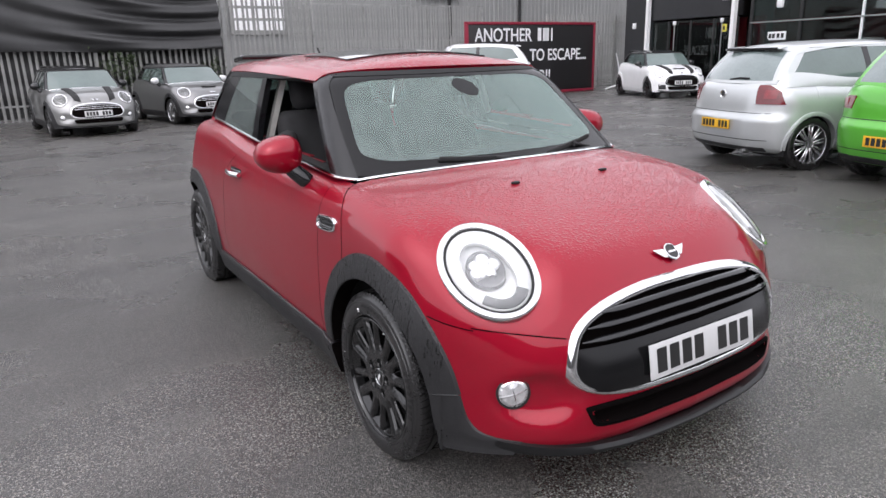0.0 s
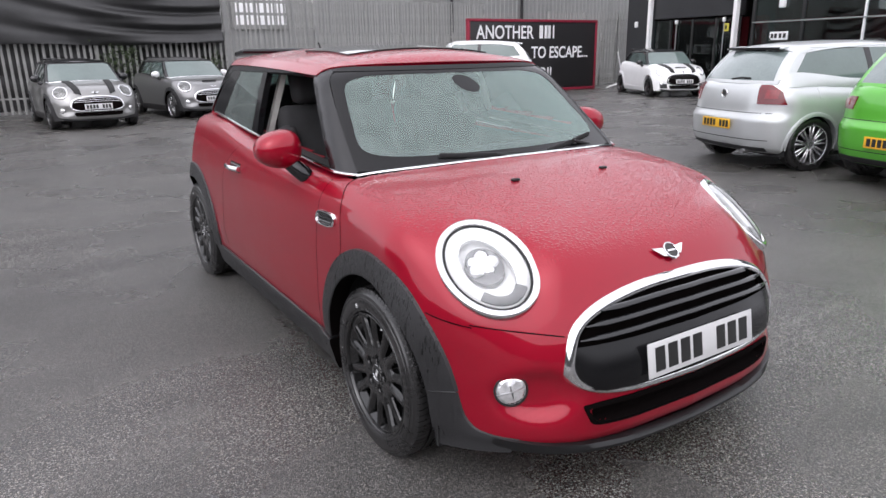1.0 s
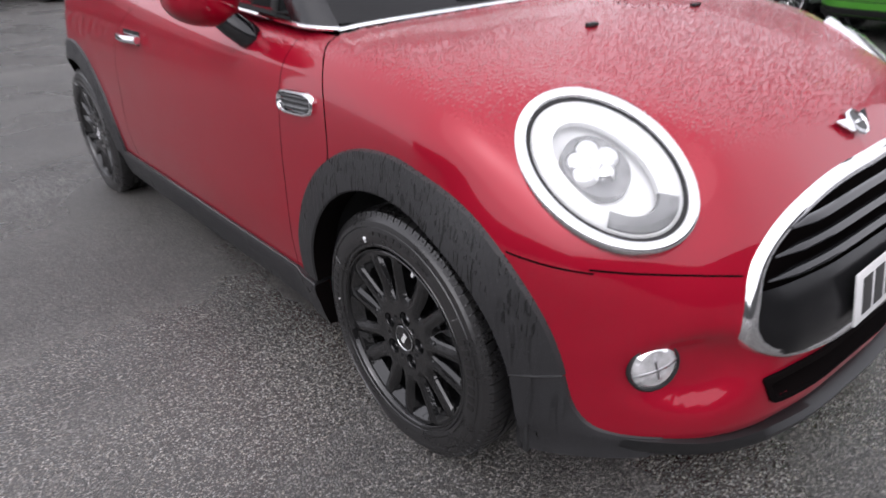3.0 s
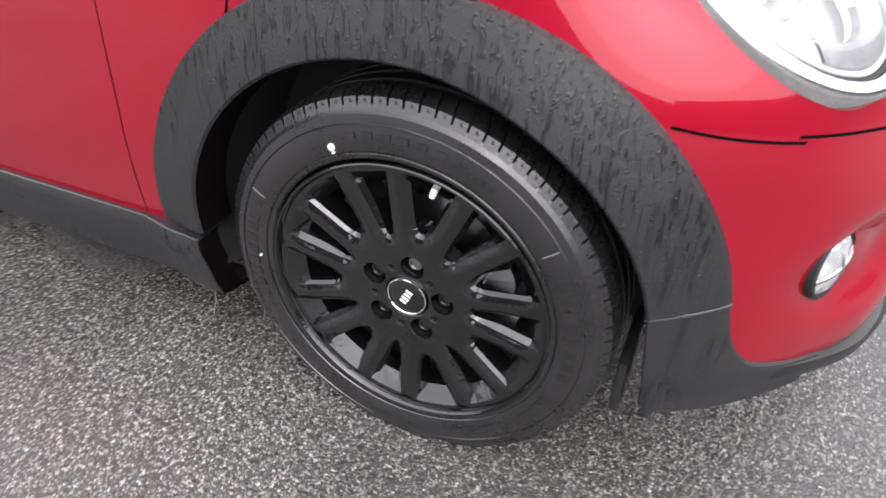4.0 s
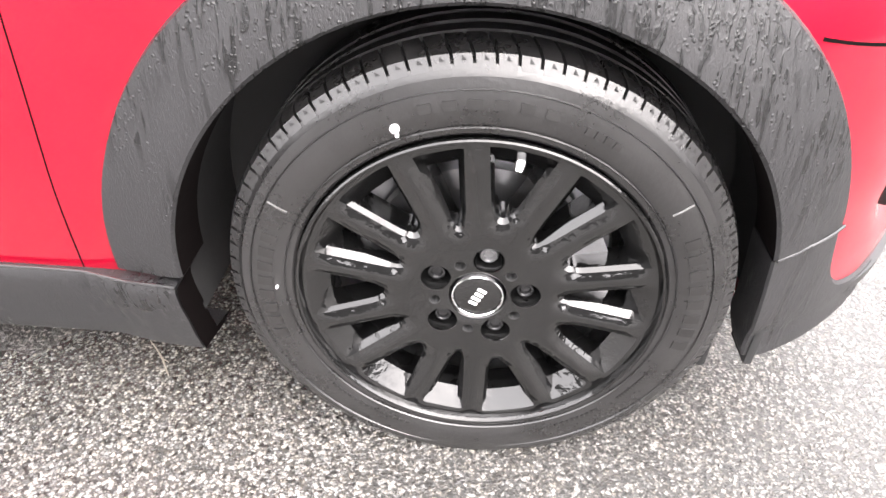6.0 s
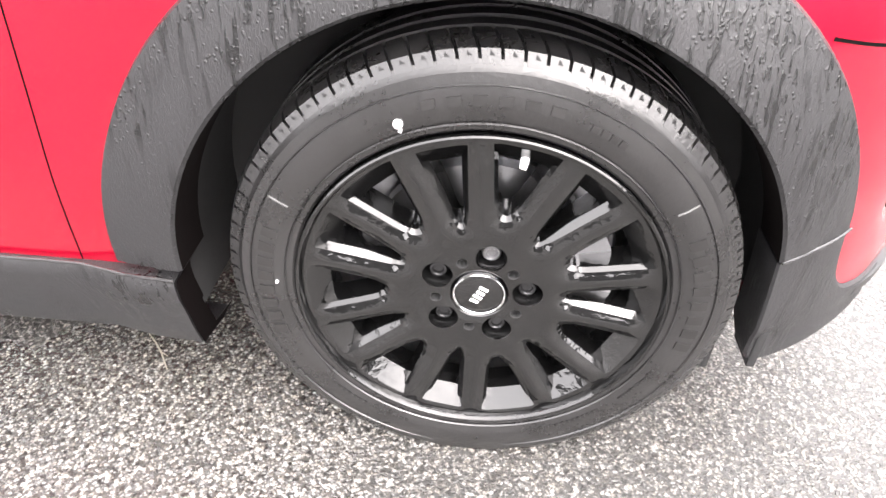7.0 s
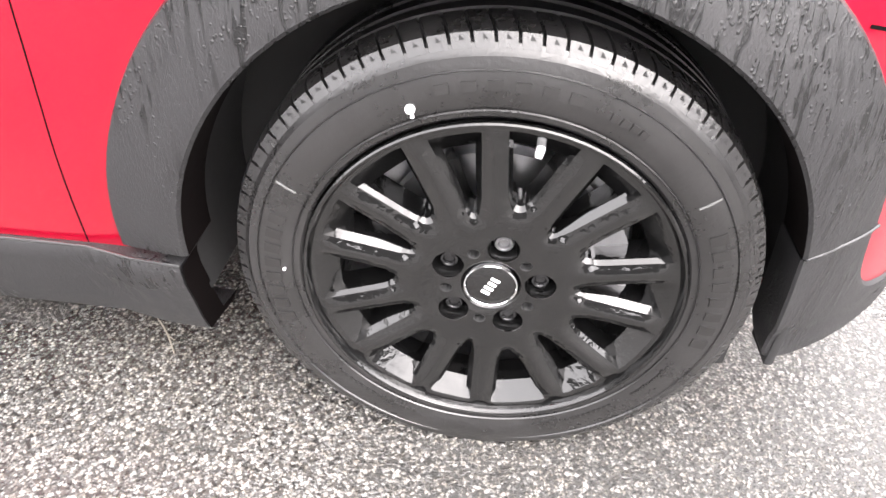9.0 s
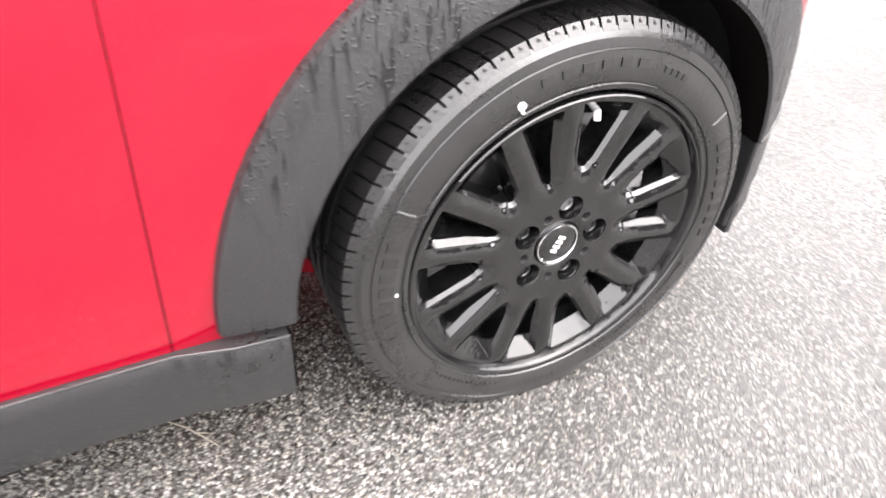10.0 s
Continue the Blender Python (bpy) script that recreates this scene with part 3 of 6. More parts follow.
    for centre, half_out, r_in, r_out in holes:
        pts = outline(centre, half_out, r_in, r_out)
        A, S = [], []
        for r, d in pts:
            t = min(1.0, max(0.0, (r - r_in - 0.011) / (r_out - r_in - 0.011)))
            half_m = max(0.004, radians(half_out * (0.5 + 0.5 * t**0.42)) * r)
            g = min(1.0, max(0.0, (r - r_out + 0.016) / 0.016)) ** 2
            lat = min(0.0045 if half_out > 9 else 0.0070, 0.42 * half_m)
            low = max(0.0, (r_in + 0.011 - r) / 0.012)
            A.append(polar(r, d, face_x(r) + 0.0016))
            S.append(polar(r - 0.024 * g + 0.006 * low, centre + (d - centre) * (1 - lat / half_m), face_x(r) + 0.0016 + 1.15 * lat * (1 - g) + 0.020 * g))
        A, S = np.array(A), np.array(S)
        B = S * np.array([1, 0.995, 0.995]) + np.array([back, 0, 0])
        v, f = grid(np.stack([A, A * 0.5 + S * 0.5, S, S * 0.9 + B * 0.1, B]), close_v=True)
        mesh_object("spoke_opening", v, [q[::-1] for q in f], mat, parent, "bevelled opening between two spokes", 30)
    return ob


def alloy_wheel(parent, at, flip, rim_mat, detail=True, radius=0.31, sag=0.016):
    """A 16-inch wheel with its tyre. flip: -1 for the right side, 1 for the left."""
    w = new("wheel")
    w.parent = parent
    drop = Vector((0, -0.0015, -0.0085)) if detail else Vector()
    w.matrix_local = Matrix.Translation(Vector(at) + drop) @ (Matrix() if flip < 0 else pose(0, 0, 0, 0, 0, 180))
    tagged(w, "black multi-spoke alloy wheel with a wet tyre")
    segs = 192 if detail else 64
    k = radius / 0.31
    # x counts from the wheel's middle plane; -0.098 is the outer sidewall
    prof = [(0.085, 0.219), (0.097, 0.245), (0.098, 0.265), (0.090, 0.288), (0.080, 0.2985), (0.050, 0.302), (0.0, 0.3025), (-0.050, 0.302), (-0.076, 0.2995), (-0.0838, 0.2955), (-0.0872, 0.2905), (-0.0925, 0.286), (-0.0965, 0.270), (-0.0985, 0.255), (-0.0975, 0.243), (-0.0945, 0.2350), (-0.0938, 0.2318), (-0.0933, 0.2290), (-0.0927, 0.2262), (-0.0895, 0.2230)]
    tv, tf = lathe([(x, r * k) for x, r in prof], segs)
    pieces = [(tv, tf)]
    if detail:
        # tread: shoulder blocks with slanted grooves between them, and two ribs
        nb = 86
        for i in range(nb):
            d0 = 360 / nb * i
            wdt = 360 / nb * 0.89
            cols = []
            for x, r, sh in ((-0.0868, 0.2915, 1.2), (-0.0795, 0.3045, 0.9), (-0.066, 0.3085, 0.3), (-0.047, 0.3098, -0.5), (-0.036, 0.310, -1.1)):
                cols.append([polar(rr, d0 + sh + wdt * u, x) for u, rr in ((0, r - 0.009), (0.03, r), (0.5, r), (0.97, r), (1, r - 0.009))])
            P = np.array(cols)
            pieces.append(grid(P))
            pieces.append((np.concatenate([P[-1], P[-1] * np.array([1, 0.975, 0.975])]), [(j, j + 1, j + 6, j + 5) for j in range(4)]))
        for x0, x1 in ((-0.027, -0.004), (0.006, 0.03), (0.039, 0.08)):
            pieces.append(lathe([(x0, 0.300), (x0 + 0.001, 0.3095), (x1 - 0.001, 0.3095), (x1, 0.300)], segs))
    v, f = join(*pieces)
    # the tyre is pressed flat where it stands
    v = v.copy()
    sag += 0.3 * drop.z * -1
    low = v[:, 2] < -(radius - sag)
    bulge = np.clip((-(v[:, 2]) - (radius - 0.10)) / 0.10, 0, 1) ** 2
    v[:, 0] -= np.where(v[:, 0] < -0.05, 0.006, 0) * bulge * (np.hypot(v[:, 1], v[:, 2]) > 0.24)
    v[low, 2] = -(radius - sag)
    tyre = solid("tyre", (v, f), M["rubber"], w, "black rubber tyre with wet tread blocks", sharp=24)
    tyre.location = -drop * 0.7
    # rim lip and barrel
    lip = [(-0.0885, 0.2255), (-0.0925, 0.2245), (-0.0938, 0.2225), (-0.0930, 0.2200), (-0.0895, 0.2180), (-0.0855, 0.2168), (-0.0828, 0.2160)]
    solid("rim_lip", lathe([(x, r * k) for x, r in lip], segs), rim_mat, w, "polished edge of the black rim")
    solid("barrel", lathe([(-0.080, 0.2125 * k), (-0.05, 0.205 * k), (0.0, 0.198 * k), (0.08, 0.200 * k), (0.086, 0.219 * k)], 64), M["barrel"], w, "dark inside of the rim")
    return w, tyre


def hub_details(w, rim_mat, badge):
    """Hub, cap, wheel bolts, valve of the right front wheel's kind."""
    solid("hub", lathe([(-0.065, 0.030), (-0.0705, 0.0310), (-0.0730, 0.0345), (-0.0757, 0.0360), (-0.0770, 0.0385), (-0.0770, 0.0400)], 64), rim_mat, w, "black hub of the wheel")
    cap = solid("centre_cap", lathe([(-0.067, 0.0325), (-0.0755, 0.0305), (-0.0772, 0.0282), (-0.0776, 0.0)], 48), rim_mat, w, "glossy black centre cap")
    solid("cap_ring", lathe([(-0.0735, 0.0326), (-0.0780, 0.0322), (-0.0787, 0.0308), (-0.0776, 0.0298)], 48), M["chrome"], cap, "chrome ring")
    bm = bmesh.new()
    for i, (dx, h) in enumerate(((-0.011, 0.012), (-0.0035, 0.011), (0.004, 0.012), (0.0115, 0.011))):
        rot = Euler((radians(-62), 0, 0)).to_matrix()
        p = rot @ Vector((0, dx, 0))
        box(bm, (0.001, 0.0045, h), (-0.0780, p.y, p.z), rot, 0.0003, 1)
    part("cap_mark", bm, M["white"], cap, "white bars on the cap")
    for i in range(5):
        d = 10.4 + 72 * i
        c = polar(0.0590, d, -0.0052)
        well = lathe([(-0.0718, 0.0196), (-0.0721, 0.0184), (-0.0690, 0.0172), (-0.058, 0.0150), (-0.052, 0.0132), (-0.050, 0.0)], 28)
        solid("bolt_recess", (well[0] + np.array(c), well[1]), rim_mat, w, "round recess for a wheel bolt")
        pr = [(-0.050, 0.0118), (-0.061, 0.0116), (-0.0635, 0.0102), (-0.0640, 0.0078), (-0.0622, 0.0062), (-0.0600, 0.0058), (-0.0598, 0.0)]
        v, f = lathe(pr, 24)
        solid("wheel_bolt", (v + np.array(c), f), M["barrel"] if i == 0 else M["bolt"], w, "wheel bolt head")
        e = polar(0.0535, d + 36, -0.0052)
        v, f = lathe([(-0.0742, 0.0074), (-0.0738, 0.0064), (-0.0700, 0.0058), (-0.062, 0.0054), (-0.060, 0.0)], 16)
        solid("pin_hole", (v + np.array(e), f), M["matt"], w, "small dark hole beside the bolts")
    a, b = np.array(polar(0.200, 11.4, -0.058)), np.array(polar(0.1784, 11.4, -0.0680))
    P = rows_between(a, b, 7)
    v, f = tube(P, [0.0042, 0.0042, 0.0046, 0.0050, 0.0050, 0.0048, 0.0040], segs=12)
    solid("valve", (v, f), M["letters"], w, "pale valve cap and stem")


def brake(parent, at):
    b = new("brake")
    b.parent = parent
    b.matrix_local = Matrix.Translation(at)
    tagged(b, "brake disc and caliper behind the wheel")
    solid("disc", lathe([(0.0, 0.06), (-0.03, 0.062), (-0.032, 0.075), (-0.012, 0.078), (-0.012, 0.146), (0.010, 0.146), (0.010, 0.07)], 64), M["steel"], b, "bare steel brake disc")
    pts = []
    for r, x0 in ((0.105, -0.045), (0.165, -0.045)):
        pts.append([polar(r, d, x0) for d in np.linspace(62, 112, 12)])
    v, f = shell(np.array(pts), (0.075, 0, 0))
    solid("caliper", (v, f), M["steel"], b, "grey cast brake caliper")
    solid("splash_shield", lathe([(0.022, 0.05), (0.022, 0.172), (0.018, 0.175)], 64), M["steel"], b, "thin metal shield")


def number_plate(parent, m, mat, width=0.52, height=0.111, bars=7):
    """A number plate with dark bars instead of its characters."""
    p = new("number_plate")
    p.parent, p.matrix_local = parent, m
    tagged(p, "number plate with dark bars for characters")
    boxed("plate", (width, 0.005, height), (0, 0, 0), mat, p, "flat plate", 0.0015)
    xs = np.linspace(-width * 0.40, width * 0.40, bars + 1)
    for i, x in enumerate(xs):
        if i == 4:
            continue
        boxed("bar", (width * 0.084, 0.002, height * 0.70), (x, -0.0030, 0), M["ink"], p, "dark bar")
    return p


def ellipse_ring(C, U, V, N, a, b, prof, n=64):
    """A moulded ring round an ellipse: prof gives (outward scale offset in metres, height along N)."""
    t = np.linspace(0, 2 * np.pi, n, endpoint=False)
    C, U, V, N = (np.asarray(q, float) for q in (C, U, V, N))
    P = []
    for off, h in prof:
        P.append(C + (a + off) * np.cos(t)[:, None] * U + (b + off) * np.sin(t)[:, None] * V + h * N)
    return grid(np.array(P), close_v=True)


def superloop(cx, cz, hw, hh, e, n, top_narrow=0.0, lift=0.0):
    """A rounded-rectangle loop in x and z; top_narrow draws its upper corners in, lift arches its top."""
    t = np.linspace(0, 2 * np.pi, n, endpoint=False)
    c, s = np.cos(t), np.sin(t)
    x = np.sign(c) * np.abs(c) ** (2 / e)
    z = np.sign(s) * np.abs(s) ** (2 / e)
    return cx + hw * x * (1 - top_narrow * np.clip(z, -1, 1)), cz + hh * z + lift * np.clip(z, 0, 1) * (1 - x**2)


def arch_trim(F, parent, hub_y, hub_z, r0, r1, a0, a1, mirror, mat, out=0.016, seam=None):
    """The black moulding round a wheel arch on the body's side, with a lip turned inward."""
    a = np.radians(np.linspace(a0, a1, 56))
    r = np.array([r0 - 0.0, r0 + 0.004, r0 + 0.03, (r0 + r1) / 2, r1 - 0.02, r1 - 0.004, r1])
    push = np.array([out, out + 0.004, out + 0.003, out, out - 0.003, out - 0.006, -0.002])
    Y = hub_y - r[None] * np.sin(a)[:, None] - 0.004 * (r - r0)[None] / (r1 - r0)
    Z = hub_z + r[None] * np.cos(a)[:, None]
    P = along(F, 0, -1, Y, np.maximum(Z, 0.19), far=1.2)
    P[..., 2] = Z
    P[..., 0] -= push[None]
    lip1 = P[:, :1] + np.array([0.012, 0, 0])
    lip2 = P[:, :1] + np.array([0.07, 0, 0])
    L = np.concatenate([lip2, lip1, P[:, :1]], 1)
    if mirror:
        P, L = mirrored(P), mirrored(L)
    # on plastic trim the lip's shade is put into a near-black colour
    solid("arch_lip", grid(L), M["seam"] if mat is M["plastic"] else mat, parent, "inner lip of the arch moulding, near-black for shade on plastic trim")
    solid("arch_trim", grid(P), mat, parent, "black plastic wheel arch moulding", sharp=30)


def bumper_corner(F, car, hz, mirror, mat):
    """The black lower corner of the bumper before the wheel."""
    inner = smooth_way((-0.3375, hz + 0.0685), (-0.345, 0.30), (-0.352, 0.235), (-0.362, 0.186), (-0.44, 0.190), (-0.56, 0.198), n=22)
    outer = smooth_way((-0.430, hz + 0.0865), (-0.443, 0.328), (-0.458, 0.294), (-0.482, 0.268), (-0.520, 0.254), (-0.575, 0.245), n=22)
    rows = [[p + (q - p) * u for u in (0, 0.03, 0.2, 0.45, 0.7, 0.9, 0.98, 1.0)] for p, q in zip(inner, outer)]
    g = np.array(rows)
    P = along(F, 0, -1, g[..., 0], np.maximum(g[..., 1], 0.225), far=1.2)
    P[..., 2] = g[..., 1]
    P[..., 0] -= np.array([0.013, 0.017, 0.016, 0.014, 0.012, 0.010, 0.007, -0.002])[None]
    lipw = 0.07 * np.clip((P[:, :1, 2:] - 0.17) / 0.05, 0.2, 1) * np.array([1.0, 0, 0])
    P = np.concatenate([P[:, :1] + lipw, P], 1)
    solid("bumper_corner", grid(mirrored(P) if mirror else P), mat, car, "black lower corner of the bumper", sharp=30)


def path_strip(F, axis, sign, pts, width, out, thick, start=0.0):
    """A thin strip on F along a 2D way."""
    P = np.asarray(pts, float)
    T = np.gradient(P, axis=0)
    T /= np.linalg.norm(T, axis=1)[:, None]
    nrm = np.stack([-T[:, 1], T[:, 0]], 1) * width / 2
    g = np.stack([P - nrm, P + nrm], 1)
    return offset_patch(along(F, axis, sign, g[..., 0], g[..., 1], start), F, out, thick)


def smooth_way(*pts, n=40):
    """A smooth 2D way through points (centripetal-free Catmull-Rom)."""
    P = np.array(pts, float)
    P = np.concatenate([[2 * P[0] - P[1]], P, [2 * P[-1] - P[-2]]])
    out = []
    m = len(P) - 3
    for t in np.linspace(0, m - 1e-6, n):
        i = int(t)
        u = t - i
        a, b, c, d = P[i : i + 4]
        out.append(0.5 * (2 * b + (c - a) * u + (2 * a - 5 * b + 4 * c - d) * u**2 + (3 * b - a - 3 * c + d) * u**3))
    return np.array(out)


LAMP = dict(C=(-0.619, -0.384, 0.748), N=(-0.375, -0.553, 0.745), a=0.191, b=0.144)


def round_headlamp(parent, mirror, detail):
    """A large round headlamp with a chrome ring."""
    C, N = np.array(LAMP["C"]), np.array(LAMP["N"])
    N = N / np.linalg.norm(N)
    V = np.cross(np.array([0, 0, 1.0]), N)
    V /= np.linalg.norm(V)
    U = np.cross(N, V)
    tilt = radians(-36)
    U, V = U * math.cos(tilt) + V * math.sin(tilt), V * math.cos(tilt) - U * math.sin(tilt)
    if mirror:
        C, N, U, V = (q * np.array([-1, 1, 1]) for q in (C, N, U, V))
    a, b = LAMP["a"], LAMP["b"]
    n = 72 if detail else 36
    h = new("headlamp")
    h.parent = parent
    tagged(h, "large round headlamp in a chrome ring")
    solid("chrome_ring", ellipse_ring(C, U, V, N, a, b, [(0.0, -0.08), (0.0, 0.000), (-0.002, 0.004), (-0.010, 0.008), (-0.020, 0.007), (-0.0235, 0.004), (-0.0245, -0.012)], n), M["chrome"], h, "bright chrome ring", sharp=60)
    solid("gasket", ellipse_ring(C, U, V, N, a - 0.0245, b - 0.0245, [(0.001, -0.012), (0.0, 0.001), (-0.0055, 0.001), (-0.0075, -0.012)], n), M["matt"], h, "black rubber gasket")
    # reflector bowl and lens units
    D = C - N * 0.01
    solid("bowl", ellipse_ring(D, U, V, N, a - 0.031, b - 0.031, [(0.0, 0.008), (-0.006, 0.0), (-0.030, -0.026), (-0.055, -0.040), (-(b - 0.032), -0.044)], n), M["lampwhite"], h, "pale reflector bowl")
    if detail:
        t = np.linspace(radians(-124), radians(236), 72)
        rings = []
        for off, hh in ((0.0, 0.004), (0.0, 0.010), (-0.022, 0.007), (-0.040, 0.002), (-0.042, -0.01)):
            rings.append(D + (a - 0.034 + off) * np.cos(t)[:, None] * U + (b - 0.034 + off) * np.sin(t)[:, None] * V + hh * N)
        solid("light_ring", grid(np.array(rings)), M["lampwhite"], h, "broad white light guide ring")
        t = np.linspace(radians(149), radians(237), 24)
        rings = []
        for off, hh in ((-0.002, 0.009), (-0.004, 0.0135), (-0.020, 0.0125), (-0.038, 0.008), (-0.042, 0.0)):
            rings.append(D + (a - 0.036 + off) * np.cos(t)[:, None] * U + (b - 0.036 + off) * np.sin(t)[:, None] * V + hh * N)
        solid("turn_lamp", grid(np.array(rings)), M["turnlens"], h, "ribbed grey turn lamp strip")
        c2 = D + U * 0.026 + V * 0.004 - N * 0.018
        solid("lamp_surround", ellipse_ring(c2 - U * 0.008, U, V, N, 0.072, 0.060, [(0, -0.02), (-0.002, 0.002), (-0.012, -0.004), (-0.0595, -0.014)], 40), M["turnlens"], h, "smooth grey surround of the lens units")
        for k, (d, out, r) in enumerate(((0, 0.0, 0.027), (25, 0.030, 0.021), (105, 0.030, 0.021), (175, 0.028, 0.018), (255, 0.030, 0.022), (315, 0.030, 0.020))):
            cc = c2 + out * (math.cos(radians(d)) * U + math.sin(radians(d)) * V) + N * 0.004 * (k > 0)
            v, f = ellipse_ring(cc, U, V, N, r, r, [(0.0035, -0.02), (0.0035, 0.000), (0, 0.004), (-r * 0.2, 0.007), (-r * 0.55, 0.010), (-r * 0.98, 0.011)], 24)
            solid("lens_unit", (v, f), M["chrome"] if k % 2 else M["foglens"], h, "clear projector lens in a chrome bowl")
    else:
        solid("lamp_bowl", ellipse_ring(D + U * 0.01, U, V, N, 0.088, 0.078, [(0, -0.02), (0, 0.004), (-0.012, 0.000), (-0.040, 0.006), (-0.077, 0.010)], 20), M["lampwhite"], h, "bright round lens unit")
    v, f = ellipse_ring(C, U, V, N, a - 0.030, b - 0.030, [(0.0, 0.000), (-0.006, 0.007), (-0.02, 0.016), (-0.04, 0.023), (-0.08, 0.029), (-(b - 0.032), 0.031)], n)
    g = solid("cover_glass", (v, f), M["lens"], h, "clear domed lamp cover")
    g.visible_shadow = False


def hatch_body(F, G, parent, paint, arches, res, belt, y_screen, paint_label, openings=False):
    """The painted lower body, open over the cabin and at the wheel arches."""
    P = capsule(F, 0.15, 2.35, 0.55, res, res * 2, res * 3)
    v, f = grid(P, close_v=True)
    c = v[np.array([q for q in f])].mean(1)
    cut = np.zeros(len(f), bool)
    for ay, az, r in arches:
        cut |= (np.hypot(c[:, 1] - ay, c[:, 2] - az) < r) & (np.abs(c[:, 0]) > 0.45)
    cut |= (c[:, 2] > belt(c[:, 1]) - 0.015) & (c[:, 1] > y_screen + 0.10 * (np.abs(c[:, 0]) / 0.7) ** 2) & (c[:, 1] < 2.62)
    if openings:
        front = c[:, 1] < -0.2
        N = LAMP_N
        V = np.cross((0, 0, 1.0), N)
        V /= np.linalg.norm(V)
        U = np.cross(N, V)
        tilt = radians(36)
        U, V = U * math.cos(tilt) + V * math.sin(tilt), V * math.cos(tilt) - U * math.sin(tilt)
        d = c * np.array([1, 1, 1]) - 0
        d[:, 0] = np.abs(d[:, 0])
        d -= LAMP_C
        cut |= front & (((d @ U) / (LAMP["a"] - 0.012)) ** 2 + ((d @ V) / (LAMP["b"] - 0.012)) ** 2 < 1) & (np.abs(d @ N) < 0.12)
        zz = np.clip((c[:, 2] - 0.513 - 0.016 * np.clip(1 - (c[:, 0] / 0.5) ** 2, 0, 1) * (c[:, 2] > 0.513)) / 0.143, -1.5, 1.5)
        cut |= front & ((np.abs(c[:, 0]) / (0.492 * (1 - 0.085 * zz))) ** 3.2 + np.abs(zz) ** 3.2 < 1) & (c[:, 1] < -0.45)
        cut |= front & ((np.abs(c[:, 0]) / 0.442) ** 5 + (np.abs(c[:, 2] - 0.315) / 0.0355) ** 5 < 1) & (c[:, 1] < -0.45)
    keep = [q for q, k in zip(f, cut) if not k]
    return solid("body", (v, keep), paint, parent, paint_label, sharp=50)


def screen_grid(G, z0, z1, hw0, hw1, nu, nv, front=True):
    """A grid on the front or rear of the cabin between two heights."""
    z = np.linspace(z0, z1, nv)[None, :]
    u = np.linspace(-1, 1, nu)[:, None]
    hw = hw0 + (hw1 - hw0) * (z - z0) / (z1 - z0)
    return along(G, 1, -1 if front else 1, u * hw, np.broadcast_to(z, (nu, nv)), 1.5, 3.0)


